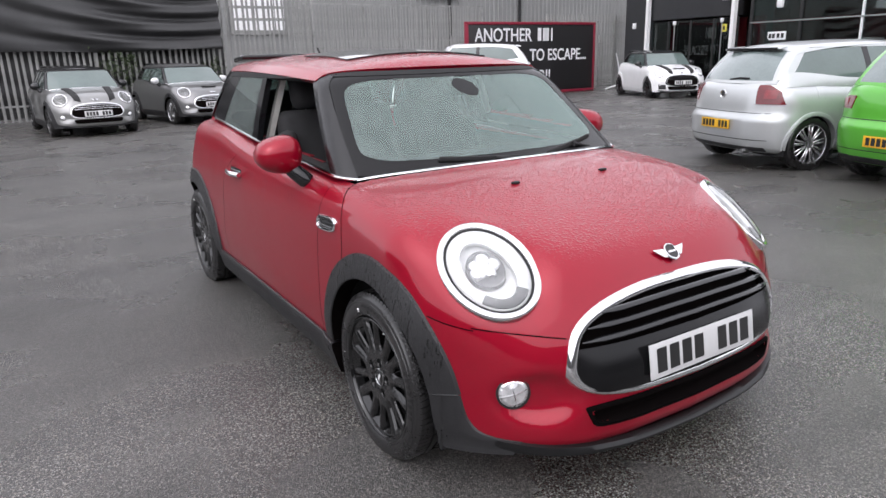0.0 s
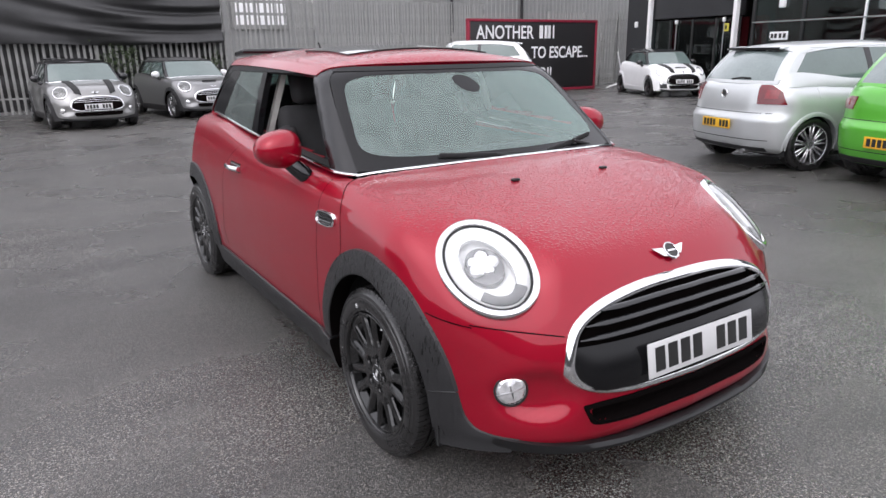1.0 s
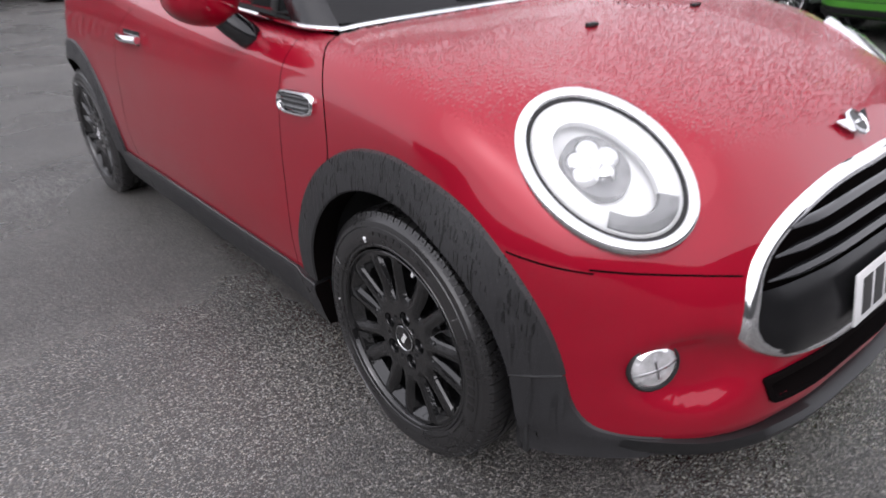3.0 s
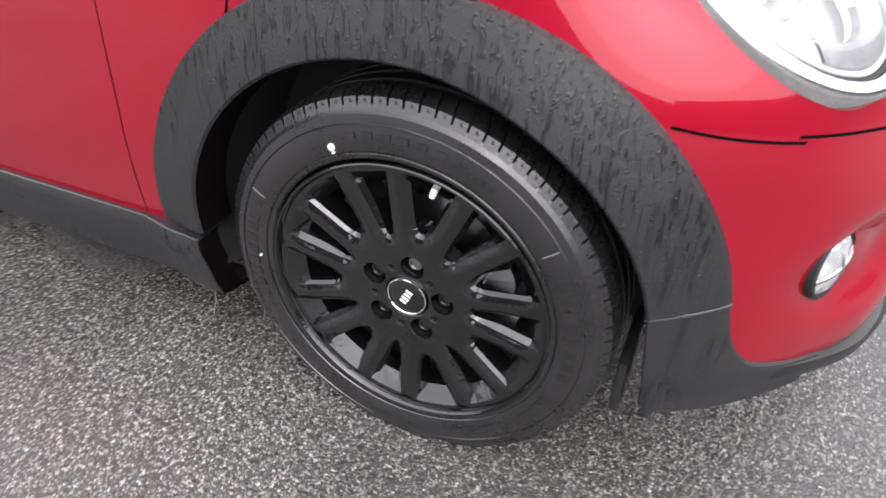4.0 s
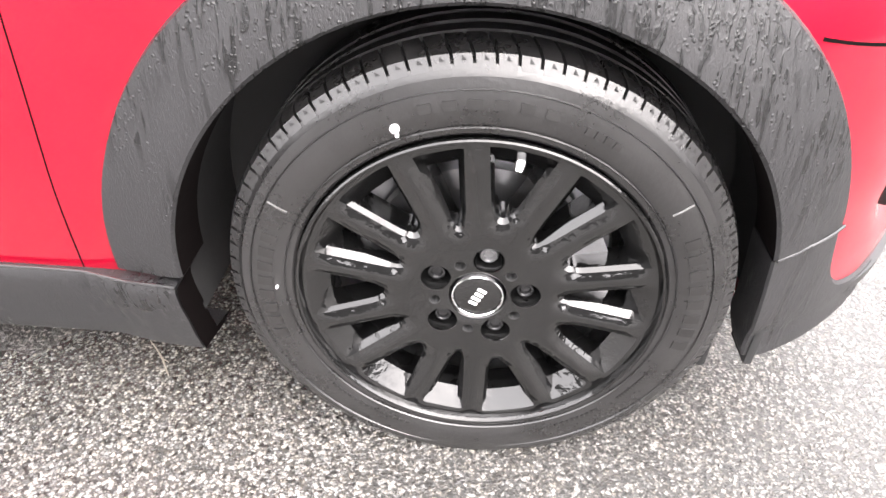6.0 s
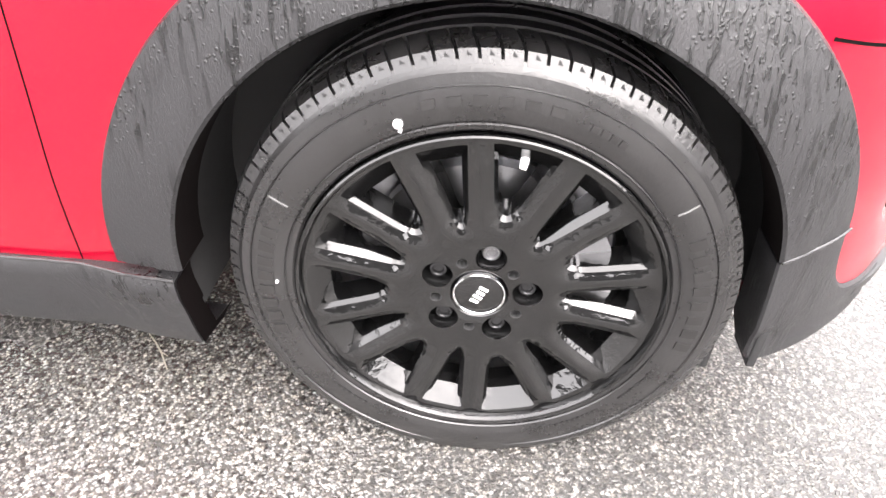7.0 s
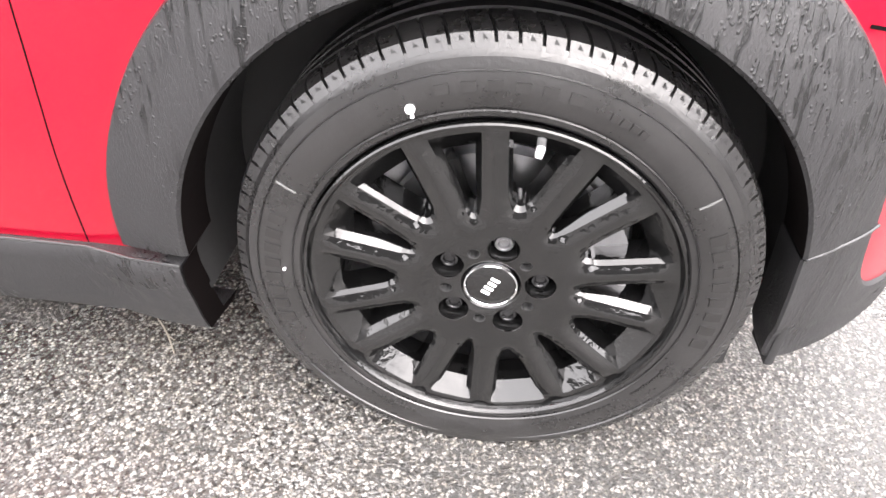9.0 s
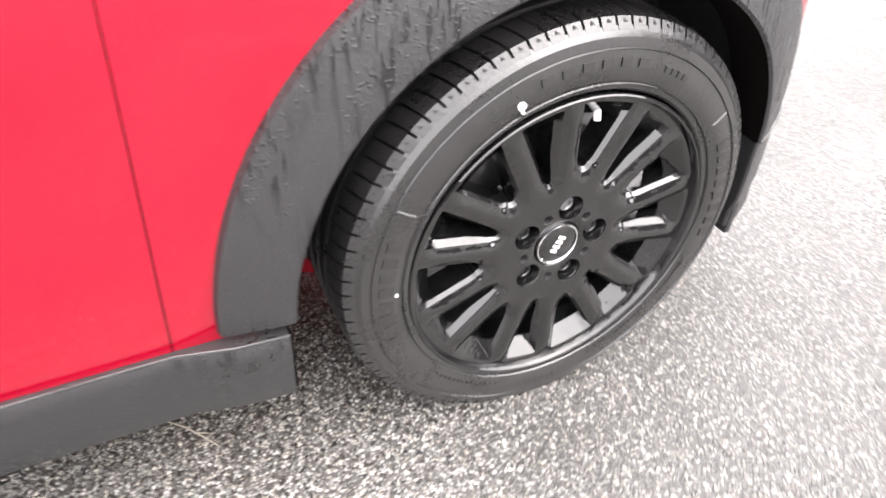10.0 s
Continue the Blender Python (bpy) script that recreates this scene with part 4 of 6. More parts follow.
def hatch_car(name, label, m, paint, paint_label, opts, hero=False, group=""):
    """A small three-door hatchback with round headlamps."""
    F, G = small_hatch_form()
    car = thing(name, label, "car", m, group)
    res = 104 if hero else 36
    proud = 0.0 if hero else 0.009
    hy, hz = (0.0, 2.495), 0.294
    belt = keyed((0.3, 0.938), (0.6, 0.955), (1.45, 1.0), (2.2, 1.045), (2.8, 1.07))
    hatch_body(F, G, car, paint, [(hy[0], hz, 0.40), (hy[1], hz, 0.40)], res, belt, 0.24, paint_label, hero)
    plastic = opts.get("trim", M["plastic"])
    for y in hy:
        for mir in (False, True):
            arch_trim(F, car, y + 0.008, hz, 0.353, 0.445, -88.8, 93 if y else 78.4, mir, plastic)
            if not y:
                bumper_corner(F, car, hz, mir, plastic)
    # inner arches
    for y in hy:
        for sx in (-1, 1):
            v, f = lathe([(sx * 0.795, 0.372), (sx * 0.50, 0.372), (sx * 0.50, 0.05)], 40, radians(-104 if y else -97), radians(104), closed=False)
            solid("arch_liner", (v + np.array([0, y + 0.008, hz]), f), M["matt"], car, "dark wheel arch liner")
            boxed("inner_wing", (0.02, 0.82, 0.50), (sx * 0.585, y + 0.05, 0.43), M["matt"], car, "dark inner wing panel")
            boxed("splash_panel", (0.18, 0.02, 0.30), (sx * 0.665, y + 0.43, 0.33), M["matt"], car, "dark splash panel behind the wheel")
    # sills
    for mir in (False, True):
        y = np.linspace(0.374, 2.145, 30)
        zz = np.array([0.150, 0.165, 0.20, 0.235, 0.27, 0.292, 0.299, 0.300])
        push = np.array([-0.05, 0.0, 0.012, 0.014, 0.012, 0.010, 0.006, -0.004])
        P = along(F, 0, -1, np.repeat(y[:, None], len(zz), 1), np.repeat(np.maximum(zz, 0.225)[None], len(y), 0))
        P[..., 2] = zz[None] - 0.008 - 0.007 * (np.clip((0.47 - y) / 0.10, 0, 1) ** 1.5)[:, None]
        P[..., 0] -= push[None] + 0.014 * np.clip((0.50 - y) / 0.05, 0, 1)[:, None] * (push > -0.001)[None]
        solid("sill", shell(mirrored(P) if mir else P, (-0.03 if mir else 0.03, 0, 0)), plastic, car, "black plastic sill moulding")
        if hero:
            # end plate of the sill: its shade is put into the near-black colour
            end = P[0] + np.array([0, -0.003, 0])
            v, f = grid(np.stack([end, end + np.array([0.045, 0, 0.0])], 1))
            boxed("splash_flap", (0.06, 0.012, 0.20), ((1 if mir else -1) * 0.775, -0.368, 0.275), M["matt"], car, "dark flap that closes the arch before the wheel", 0.003)
            solid("sill_end", (mirrored(v) if mir else v, f), M["seam"], car, "end of the sill, near-black to stand for its shade")
            # bead added along the sill's top edge to give its bright line
            E = P[:, 6] + np.array([-0.001, 0, 0.001])
            v, f = tube(E, 0.0022, segs=8)
            solid("sill_edge_bead", (mirrored(v) if mir else v, f), M["highlight_bead"], car, "wet glossy bead added for the highlight on the sill edge")
            # second added bead, for the glint along the moulding joint
            rr = np.linspace(0.356, 0.448, 8)
            E = along(F, 0, -1, 0.008 - rr * math.sin(radians(78.4)), hz + rr * math.cos(radians(78.4)), far=1.2)
            E[:, 0] -= np.array([0.019, 0.019, 0.018, 0.0165, 0.016, 0.015, 0.013, 0.010])
            v, f = tube(E, 0.0022, segs=8)
            solid("trim_edge_bead", (mirrored(v) if mir else v, f), M["highlight_bead"], car, "wet glossy bead added for the glint where two mouldings meet")
    # wheels
    for y in hy:
        for sx in (-1, 1):
            near = hero and sx < 0
            w, tyre = alloy_wheel(car, (sx * 0.75, y, hz), sx, opts.get("rim", M["rim"]), detail=near)
            if near:
                wheel_face(7, 20.4, 15.6, 10.8, 0.0395, 0.2165, opts.get("rim", M["rim"]), w, x_hub=-0.0770, x_rim=-0.0832)
                hub_details(w, opts.get("rim", M["rim"]), True)
                brake(w, (0.0, 0, 0))
                tyre_marks(w, tyre.location.copy())
            else:
                plain_spokes(w, opts.get("rim", M["rim"]), opts.get("spokes", 10))
    # headlamps
    for mir in (False, True):
        round_headlamp(car, mir, hero)
    # grille with chrome frame
    n = 96 if hero else 48
    gx, gz, gw, gh = 0.0, 0.513, 0.505, 0.150
    loop = lambda off, e=3.2: superloop(gx, gz, gw + off, gh + off, e, n, 0.085, 0.016)
    rings = []
    for off, dep in ((0.004, -0.03), (0.003, 0.004), (-0.004, 0.012), (-0.016, 0.012), (-0.024, 0.006), (-0.027, -0.02)):
        x, z = loop(off)
        P = along(F, 1, -1, x, z, 0.0, 2.0)
        P[..., 1] -= dep
        rings.append(P)
    solid("grille_frame", grid(np.array(rings), close_v=True), opts.get("grille_frame", M["chrome"]), car, "polished chrome grille surround", sharp=60)
    rings = []
    for s in (0.97, 0.6, 0.3, 0.02):
        x, z = superloop(gx, gz, (gw - 0.02) * s, (gh - 0.02) * s, 3.2, n, 0.085, 0.016 * s)
        P = along(F, 1, -1, x, z, 0.0, 2.0)
        P[..., 1] -= (-0.03 if hero else 0.010)
        rings.append(P)
    solid("grille_panel", grid(np.array(rings), close_v=True), M["seam"], car, "black grille mesh panel")
    for i, (z, wid) in enumerate(((0.624, 0.37), (0.588, 0.435), (0.552, 0.465))):
        x = np.linspace(-wid, wid, 40 if hero else 14)
        P = along(F, 1, -1, x, np.full_like(x, z) + 0.010 * (1 - (x / wid) ** 2), 0.0, 2.0)
        P[..., 1] -= 0.014
        P[..., 1] -= proud
        v, f = tube(P, (0.013 if hero else 0.008) * np.clip((1.02 - np.abs(x) / wid) * 6, 0.25, 1), segs=10, flat=0.75)
        solid("grille_bar", (v, f), opts.get("bars", M["gloss"]), car, "horizontal grille bar")
    if hero:
        # smooth black band that carries the plate
        z = np.linspace(0.372, 0.532, 12)
        zn = np.clip((z - gz) / (gh - 0.006), -0.995, 0.995)
        hw = (gw - 0.012) * (1 - 0.085 * zn) * (1 - np.abs(zn) ** 3.2) ** (1 / 3.2)
        X = np.linspace(-1, 1, 60)[:, None] * hw[None]
        Z = np.repeat(z[None], 60, 0)
        P = along(F, 1, -1, X, Z, 0.0, 2.0)
        P[..., 1] -= 0.004 + 0.016 * np.clip(1 - ((Z - 0.45) / 0.085) ** 2, 0, 1) * np.clip((1 - np.abs(X) / 0.5) * 6, 0, 1)
        solid("plate_panel", grid(P), M["blackband"], car, "smooth black band behind the number plate")
    # number plate
    px = np.array([0.0])
    py = float(along(F, 1, -1, px, np.array([0.455]), 0.0, 2.0)[0, 1])
    tilt = 9
    number_plate(car, pose(0, py - 0.024, 0.462, -tilt, 0, 0), M["plate"], 0.522, 0.112)
    # lower intake
    rings = []
    for hw, hh, dep in ((0.453, 0.041, -0.008), (0.452, 0.040, 0.007), (0.440, 0.0280, 0.009), (0.434, 0.025, -0.03), (0.36, 0.023, -0.035), (0.02, 0.002, -0.035)):
        x, z = superloop(0, 0.315, hw, hh, 9, 64, -0.04)
        P = along(F, 1, -1, x, z, 0.0, 2.0)
        P[..., 1] -= dep if hero else max(dep, 0.004) + proud
        rings.append(P)
    solid("lower_intake", grid(np.array(rings), close_v=True), M["seam"], car, "black slot of the lower intake")
    # fog lamps
    for mir in (False, True):
        C = along(F, 1, -1, np.array([-0.643]), np.array([0.400]), 0.0, 2.0)[0] + np.array([0, -0.006, 0])
        N = np.array([-0.45, -0.885, 0.08])
        N /= np.linalg.norm(N)
        V = np.cross(np.array([0, 0, 1.0]), N)
        V /= np.linalg.norm(V)
        U = np.cross(N, V)
        if mir:
            C, N, U, V = (q * np.array([-1, 1, 1]) for q in (C, N, U, V))
        fog = new("fog_lamp")
        fog.parent = car
        tagged(fog, "small round fog lamp")
        solid("fog_rim", ellipse_ring(C, U, V, N, 0.053, 0.053, [(0, -0.03), (0, 0.006), (-0.004, 0.009), (-0.006, -0.01)], 40), M["matt"], fog, "dark rim")
        if hero:
            solid("fog_lens", ellipse_ring(C, U, V, N, 0.047, 0.047, [(0, 0.004), (-0.010, 0.011), (-0.028, 0.016), (-0.0465, 0.018)], 20), M["foglens"], fog, "clear faceted lens", sharp=4)
            for ang, half in ((14, 0.045), (104, 0.032)):
                w_ = U * math.sin(radians(ang)) + V * math.cos(radians(ang))
                way = [C + s_ * half * w_ + N * (0.0175 - 0.011 * abs(s_) ** 2.5) for s_ in np.linspace(-1, 1, 9)]
                solid("fog_rib", tube(way, 0.0026, segs=8), M["steel"], fog, "grey rib across the lens")
        else:
            solid("fog_lens", ellipse_ring(C, U, V, N, 0.047, 0.047, [(0, 0.004), (-0.012, 0.012), (-0.030, 0.018), (-0.0465, 0.020)], 24), M["foglens"], fog, "clear ribbed lens")
    # black lip under the bumper, in a plastic darkened for its shade
    x = np.linspace(-0.70, 0.70, 90 if hero else 30)
    zt = 0.204 + 0.062 * (np.abs(x) / 0.77) ** 2.4
    lv = np.array([0.0, 0.10, 0.45, 0.8, 1.0, 1.0])
    push = np.array([-0.004, 0.010, 0.016, 0.014, -0.004, -0.09])[None] + np.array([0.0, 0.010, 0.014, 0.014, 0.012, 0.0])[None] * (1 - (np.abs(x[:, None]) / 0.7) ** 6)
    Z = zt[:, None] * (1 - lv[None]) + (0.180 + 0.02 * (np.abs(x[:, None]) / 0.7) ** 3) * lv[None]
    P = along(F, 1, -1, np.repeat(x[:, None], 6, 1), np.maximum(Z, 0.215), 0.3, 2.0)
    P[..., 2] = Z
    P[..., 1] -= push
    solid("bumper_lip", grid(P), M["lip"], car, "black plastic lip under the bumper, shade put into its colour")
    if hero:
        for sx in (-1, 1):
            boxed("air_deflector", (0.15, 0.016, 0.10), (sx * 0.70, -0.322, 0.185), M["matt"], car, "dark rubber flap before the wheel", 0.006)
    boxed("underbody", (1.1, 3.1, 0.10), (0, 1.2, 0.205), M["matt"], car, "dark underbody")
    # badge on the bonnet
    by = along(F, 2, 1, np.array([0.0]), np.array([-0.567]), 0.3, 1.0)[0]
    badge = new("badge")
    badge.parent = car
    badge.matrix_local = Matrix.Translation(by + np.array([0, -0.008, 0.006])) @ pose(0, 0, 0, 42, 0, 0) @ Matrix.Scale(1.22, 4)
    tagged(badge, "chrome winged badge")
    v, f = lathe([(0.0, 0.0265), (-0.004, 0.0255), (-0.005, 0.0225), (-0.003, 0.0205)], 32)
    solid("badge_ring", (v[:, [1, 2, 0]] * np.array([1, 1, -1]), f), M["chrome"], badge, "chrome ring")
    v, f = lathe([(-0.002, 0.021), (-0.003, 0.0)], 32)
    solid("badge_centre", (v[:, [1, 2, 0]] * np.array([1, 1, -1]), f), M["ink"], badge, "black centre")
    for sx in (-1, 1):
        pts = np.array([[(sx * 0.024, 0.013, 0.001), (sx * 0.062, 0.017, 0)], [(sx * 0.027, 0.002, 0.003), (sx * 0.050, 0.004, 0.0)], [(sx * 0.023, -0.014, 0.001), (sx * 0.034, -0.012, 0)]])
        solid("badge_wing", shell(pts, (0, 0, -0.003)), M["chrome"], badge, "chrome wing")
    boxed("badge_bar", (0.030, 0.006, 0.001), (0, 0, 0.0036), M["chrome"], badge, "chrome bar", 0.0004)
    # cabin
    cabin_parts(car, F, G, belt, opts, hero, paint)
    mirrors(car, opts.get("mirror", paint), hero)
    if hero:
        hero_details(car, F, G, belt)
    if opts.get("stripes"):
        for sx in (-1, 1):
            g = quad_grid((sx * 0.27, -0.585), (sx * 0.39, -0.54), (sx * 0.47, 0.26), (sx * 0.33, 0.22), 5, 18)
            P = along(F, 2, 1, g[..., 0], g[..., 1], 0.3, 1.0)
            solid("bonnet_stripe", offset_patch(P, F, 0.020, 0.022), M["matt"], car, "black bonnet stripe")
    if opts.get("sport"):
        for hw, z0, z1, nm in ((0.42, 0.245, 0.315, "sport_intake"),):
            X, Z = np.meshgrid(np.linspace(-hw, hw, 24), np.linspace(z0, z1, 4), indexing="ij")
            P = along(F, 1, -1, X, Z, 0.0, 2.0)
            solid(nm, offset_patch(P, F, 0.010, 0.02), M["matt"], car, "black lower bumper opening")
        for sx in (-1, 1):
            X, Z = np.meshgrid(sx * np.linspace(0.50, 0.68, 8), np.linspace(0.27, 0.40, 6), indexing="ij")
            P = along(F, 1, -1, X, Z, 0.0, 2.0)
            solid("corner_opening", offset_patch(P, F, 0.013, 0.02), M["matt"], car, "black corner opening")
    if opts.get("scoop"):
        p = along(F, 2, 1, np.array([0.0]), np.array([-0.36]), 0.3, 1.0)[0]
        boxed("bonnet_scoop", (0.34, 0.06, 0.03), p + np.array([0, 0, 0.012]), M["matt"], car, "black bonnet scoop", 0.01)
    return car, F, G


def plain_spokes(w, mat, n):
    """A simpler spoked face for wheels seen small or at a slant."""
    bm = bmesh.new()
    for i in range(n):
        rot = Euler((radians(360 / n * i), 0, 0)).to_matrix()
        p = rot @ Vector((0, 0, 0.135))
        box(bm, (0.03, 0.030, 0.17), (-0.068, p.y, p.z), rot, 0.006, 1)
    part("spokes", bm, mat, w, "spokes of the wheel")
    solid("hub", lathe([(-0.03, 0.075), (-0.078, 0.070), (-0.082, 0.05), (-0.080, 0.0)], 32), mat, w, "wheel hub")
    solid("disc", lathe([(-0.02, 0.06), (-0.02, 0.15), (0.0, 0.15)], 40), M["steel"], w, "brake disc")


def tyre_marks(w, rise):
    """Raised marks on the outer sidewall: bars for lettering, a paint dot, moulded rings."""
    def bars(d0, d1, r0, r1, n, fill, x, mat, name, label, thick=0.0012):
        pieces = []
        for i in range(n):
            a, b = d0 + (d1 - d0) * i / n, d0 + (d1 - d0) * (i + fill) / n
            P = np.array([[polar(r, d, x(r)) for d in np.linspace(a, b, 3)] for r in (r0, (r0 + r1) / 2, r1)])
            solid(name, shell(P, (0.004, 0, 0)), mat, w, label).location = rise

    side = lambda r: float(np.interp(r, (0.2285, 0.240, 0.255, 0.270, 0.286), (-0.0935, -0.0975, -0.0985, -0.0965, -0.0925))) - 0.0019
    bars(-16, 18, 0.255, 0.2645, 6, 0.55, side, M["rubber_mark"], "moulded_mark", "raised rubber mark on the sidewall")
    bars(22, 32, 0.253, 0.2605, 4, 0.7, side, M["rubber_mark"], "moulded_mark", "raised rubber mark on the sidewall")
    bars(64, 104, 0.2475, 0.266, 8, 0.56, side, M["rubber_mark"], "moulded_letter", "large raised mark on the sidewall")
    bars(-107, -68, 0.2475, 0.266, 8, 0.56, side, M["rubber_mark"], "moulded_letter", "large raised mark on the sidewall")
    for a, b in ((112, 128), (135, 160), (-160, -130)):
        bars(a, b, 0.244, 0.2475, 14, 0.6, side, M["rubber_mark"], "fine_mark", "small raised lettering mark")
    # small wedge cuts along the tread's shoulder
    cuts = []
    for i in range(86):
        d = 360 / 86 * (i + 0.62)
        a_, b_, c_ = polar(0.2990, d, -0.0836), polar(0.2990, d + 1.0, -0.0836), polar(0.3032, d + 0.1, -0.0812)
        cuts.append((np.array([a_, b_, c_]), [(0, 1, 2)]))
    cut = solid("shoulder_pattern", join(*cuts), M["matt"], w, "small dark wedge cuts in the tread's shoulder")
    cut.location = rise
    tagged(cut, "small dark wedge cuts in the tread's shoulder", "", "", "stuff")
    for d in (-61.5, 54.5):
        bars(d, d + 0.35, 0.248, 0.272, 1, 1.0, side, M["rubber_edge"], "sidewall_line", "thin radial line")
    for r in (0.2335, 0.2745):
        s = side(r) + 0.0004
        solid("sidewall_rib", lathe([(s + 0.001, r - 0.0012), (s - 0.0008, r), (s + 0.001, r + 0.0012)], 160), M["rubber"], w, "moulded ring").location = rise
    for d, r, rad in ((-22.4, 0.2475, 0.0050), (-22.6, 0.2395, 0.0020), (-88, 0.243, 0.0018)):
        c = np.array(polar(r, d, side(r) - 0.0006))
        v, f = lathe([(0.003, rad), (0.0, rad), (-0.0004, rad * 0.8), (-0.0004, 0.0)], 20)
        solid("paint_dot", (v + c, f), M["letters"], w, "white paint dot on the tyre").location = rise


def cabin_parts(car, F, G, belt, opts, hero, paint):
    """Windscreen, pillars, side glass, roof and trim."""
    clear = M["glass"] if hero else M["tint_far"]
    nu = 28 if hero else 10
    gl = "gloss"
    # side line of the roof and slanted pillar lines in y and z
    z_top = 1.304
    A0, A1 = (0.372, 0.935), (0.822, 1.322)
    B0, B1 = (0.50, 0.950), (0.905, z_top)
    C0, C1 = (1.47, 1.000), (1.53, z_top)
    D0, D1 = (1.56, 1.006), (1.60, z_top)
    E0, E1 = (2.20, 1.046), (2.05, z_top)
    H0, H1 = (2.515, 1.06), (2.31, 1.318)

    def side_patch(name, q, mat, lab, mir, out=0.0, thick=0.012, nn=nu):
        g = quad_grid(*q, nn, nn)
        P = along(G, 0, -1, g[..., 0], g[..., 1], 0.0, 1.2)
        v, f = grid(P) if thick < 0.006 else offset_patch(P, G, out, thick)
        if mir:
            v = mirrored(v)
        return solid(name, (v, f), mat, car, lab)

    up = lambda p, d: (p[0], p[1] + d)
    for mir in (False, True):
        side_patch("front_pillar", (A0, B0, B1, A1), M["pillar"], "black front pillar with rain streaks", mir, 0.004, 0.03)
        if mir or not hero:
            g = side_patch("door_window", (B0, C0, C1, B1), clear, "side window glass", mir, -0.004, 0.004)
            g.visible_shadow = False
        side_patch("door_pillar", (C0, D0, D1, C1), M[gl], "gloss black door pillar", mir, 0.002, 0.03)
        g = side_patch("quarter_window", (D0, E0, E1, D1), clear if not hero else M["privacy"], "rear side window glass", mir, 0.0, 0.004)
        g.visible_shadow = False
        side_patch("rear_pillar", (E0, H0, H1, E1), M[gl], "gloss black rear pillar", mir, 0.002, 0.03)
        side_patch("roof_rail", ((0.835, z_top), (2.29, z_top), (2.28, 1.334), (0.85, 1.332)), M["matt"], "gloss black strip under the roof edge", mir, 0.004, 0.03)
        # chrome line along the window sill
        ys = np.linspace(0.36, 2.45, 50)
        P = along(G, 0, -1, ys, belt(ys) - 0.004, 0.0, 1.2)
        Q = along(F, 0, -1, ys, belt(ys) - 0.012, 0.0, 1.2)
        P[:, 0] = np.minimum(P[:, 0], Q[:, 0]) - 0.002
        v, f = tube(P, 0.0085, segs=8, flat=0.8)
        solid("waistline_strip", (mirrored(v) if mir else v, f), opts.get("brightwork", M["chrome"]), car, "chrome strip along the window sill")
        # shelf that closes body and window
        P = np.stack([P + np.array([0.004, 0, -0.002]), P + np.array([0.09, 0, -0.012])], 1)
        v, f = grid(P)
        solid("window_sill", (mirrored(v) if mir else v, f), M["matt"], car, "black window seal")
    # windscreen and header
    P = screen_grid(G, 0.945, 1.316, 0.695, 0.585, 40 if hero else 12, 24 if hero else 8)
    g = solid("windscreen", grid(P) if hero else offset_patch(P, G, 0.0, 0.005), M["screen"] if hero else clear, car, "wet windscreen with rain streaks")
    g.visible_shadow = False
    if hero:
        # black printed border, broad below and with round inner corners
        n = 176
        a = (np.arange(n) + 0.5) * 2 * np.pi / n
        c, q = np.cos(a), np.sin(a)
        round_in = (np.abs(c) ** 7 + np.abs(q) ** 7) ** (-1 / 7)
        full = 1 / np.maximum(np.abs(c), np.abs(q))
        rows = []
        for w_ in np.linspace(0, 1, 5):
            u = c * (round_in * 0.945 * (1 - w_) + 1.02 * full * w_)
            v_ = np.where(q < 0, q * (round_in * 0.79 * (1 - w_) + full * w_), q * (round_in * 0.90 * (1 - w_) + full * w_))
            z = 1.1305 + 0.1855 * v_
            rows.append(along(G, 1, -1, u * np.interp(z, (0.945, 1.316), (0.695, 0.585)), z, 1.5, 3.0) + np.array([0, -0.0015, 0.001]))
        solid("screen_border", grid(np.array(rows), close_v=True), M["blackband"], car, "black printed border of the windscreen")
        # dark oval added on the glass to stand for the mirror behind it
        t = np.linspace(0, 2 * np.pi, 32, endpoint=False)
        rows = [along(G, 1, -1, 0.006 + k * 0.062 * np.cos(t), 1.250 + k * (0.036 * np.sin(t) - 0.010 * np.cos(t)), 1.5, 3.0) + np.array([0, -0.0015, 0.001]) for k in (1.0, 0.5, 0.02)]
        solid("mirror_oval", grid(np.array(rows), close_v=True), M["blackband"], car, "dark oval added on the windscreen to stand for the mirror")
    P = screen_grid(G, 1.312, 1.330, 0.60, 0.605, 40, 4)
    solid("header_strip", offset_patch(P, G, 0.004, 0.02), M["matt"], car, "black strip over the windscreen")
    # roof
    n1, n2 = (48, 40) if hero else (14, 14)
    t = np.linspace(0, 1, n1)[:, None]
    u = np.linspace(-1, 1, n2)[None, :]
    hw = 0.624 - 0.046 * t**1.8
    X = u * hw
    Y = 0.742 + 0.125 * np.abs(u) ** 2.2 + t * (2.50 - 0.17 * np.abs(u) ** 3 - 0.742 - 0.125 * np.abs(u) ** 2.2)
    P = along(G, 2, 1, X, Y, 1.0, 1.0)
    solid("roof", offset_patch(P, G, 0.010, 0.03), opts.get("roof", paint), car, opts.get("roof_label", "red painted roof beaded with rain"), sharp=60)
    # rear spoiler
    bm = bmesh.new()
    box(bm, (0.96, 0.20, 0.030), (0, 2.51, 1.408), Euler((radians(-6), 0, 0)).to_matrix(), 0.012, 3)
    part("rear_spoiler", bm, opts.get("spoiler", M["gloss"]), car, "rear roof spoiler")
    # tailgate glass
    P = screen_grid(G, 1.06, 1.34, 0.60, 0.52, 14, 8, False)
    g = solid("rear_window", offset_patch(P, G, 0.0, 0.005), clear if not hero else M["privacy"], car, "rear window glass")
    g.visible_shadow = False
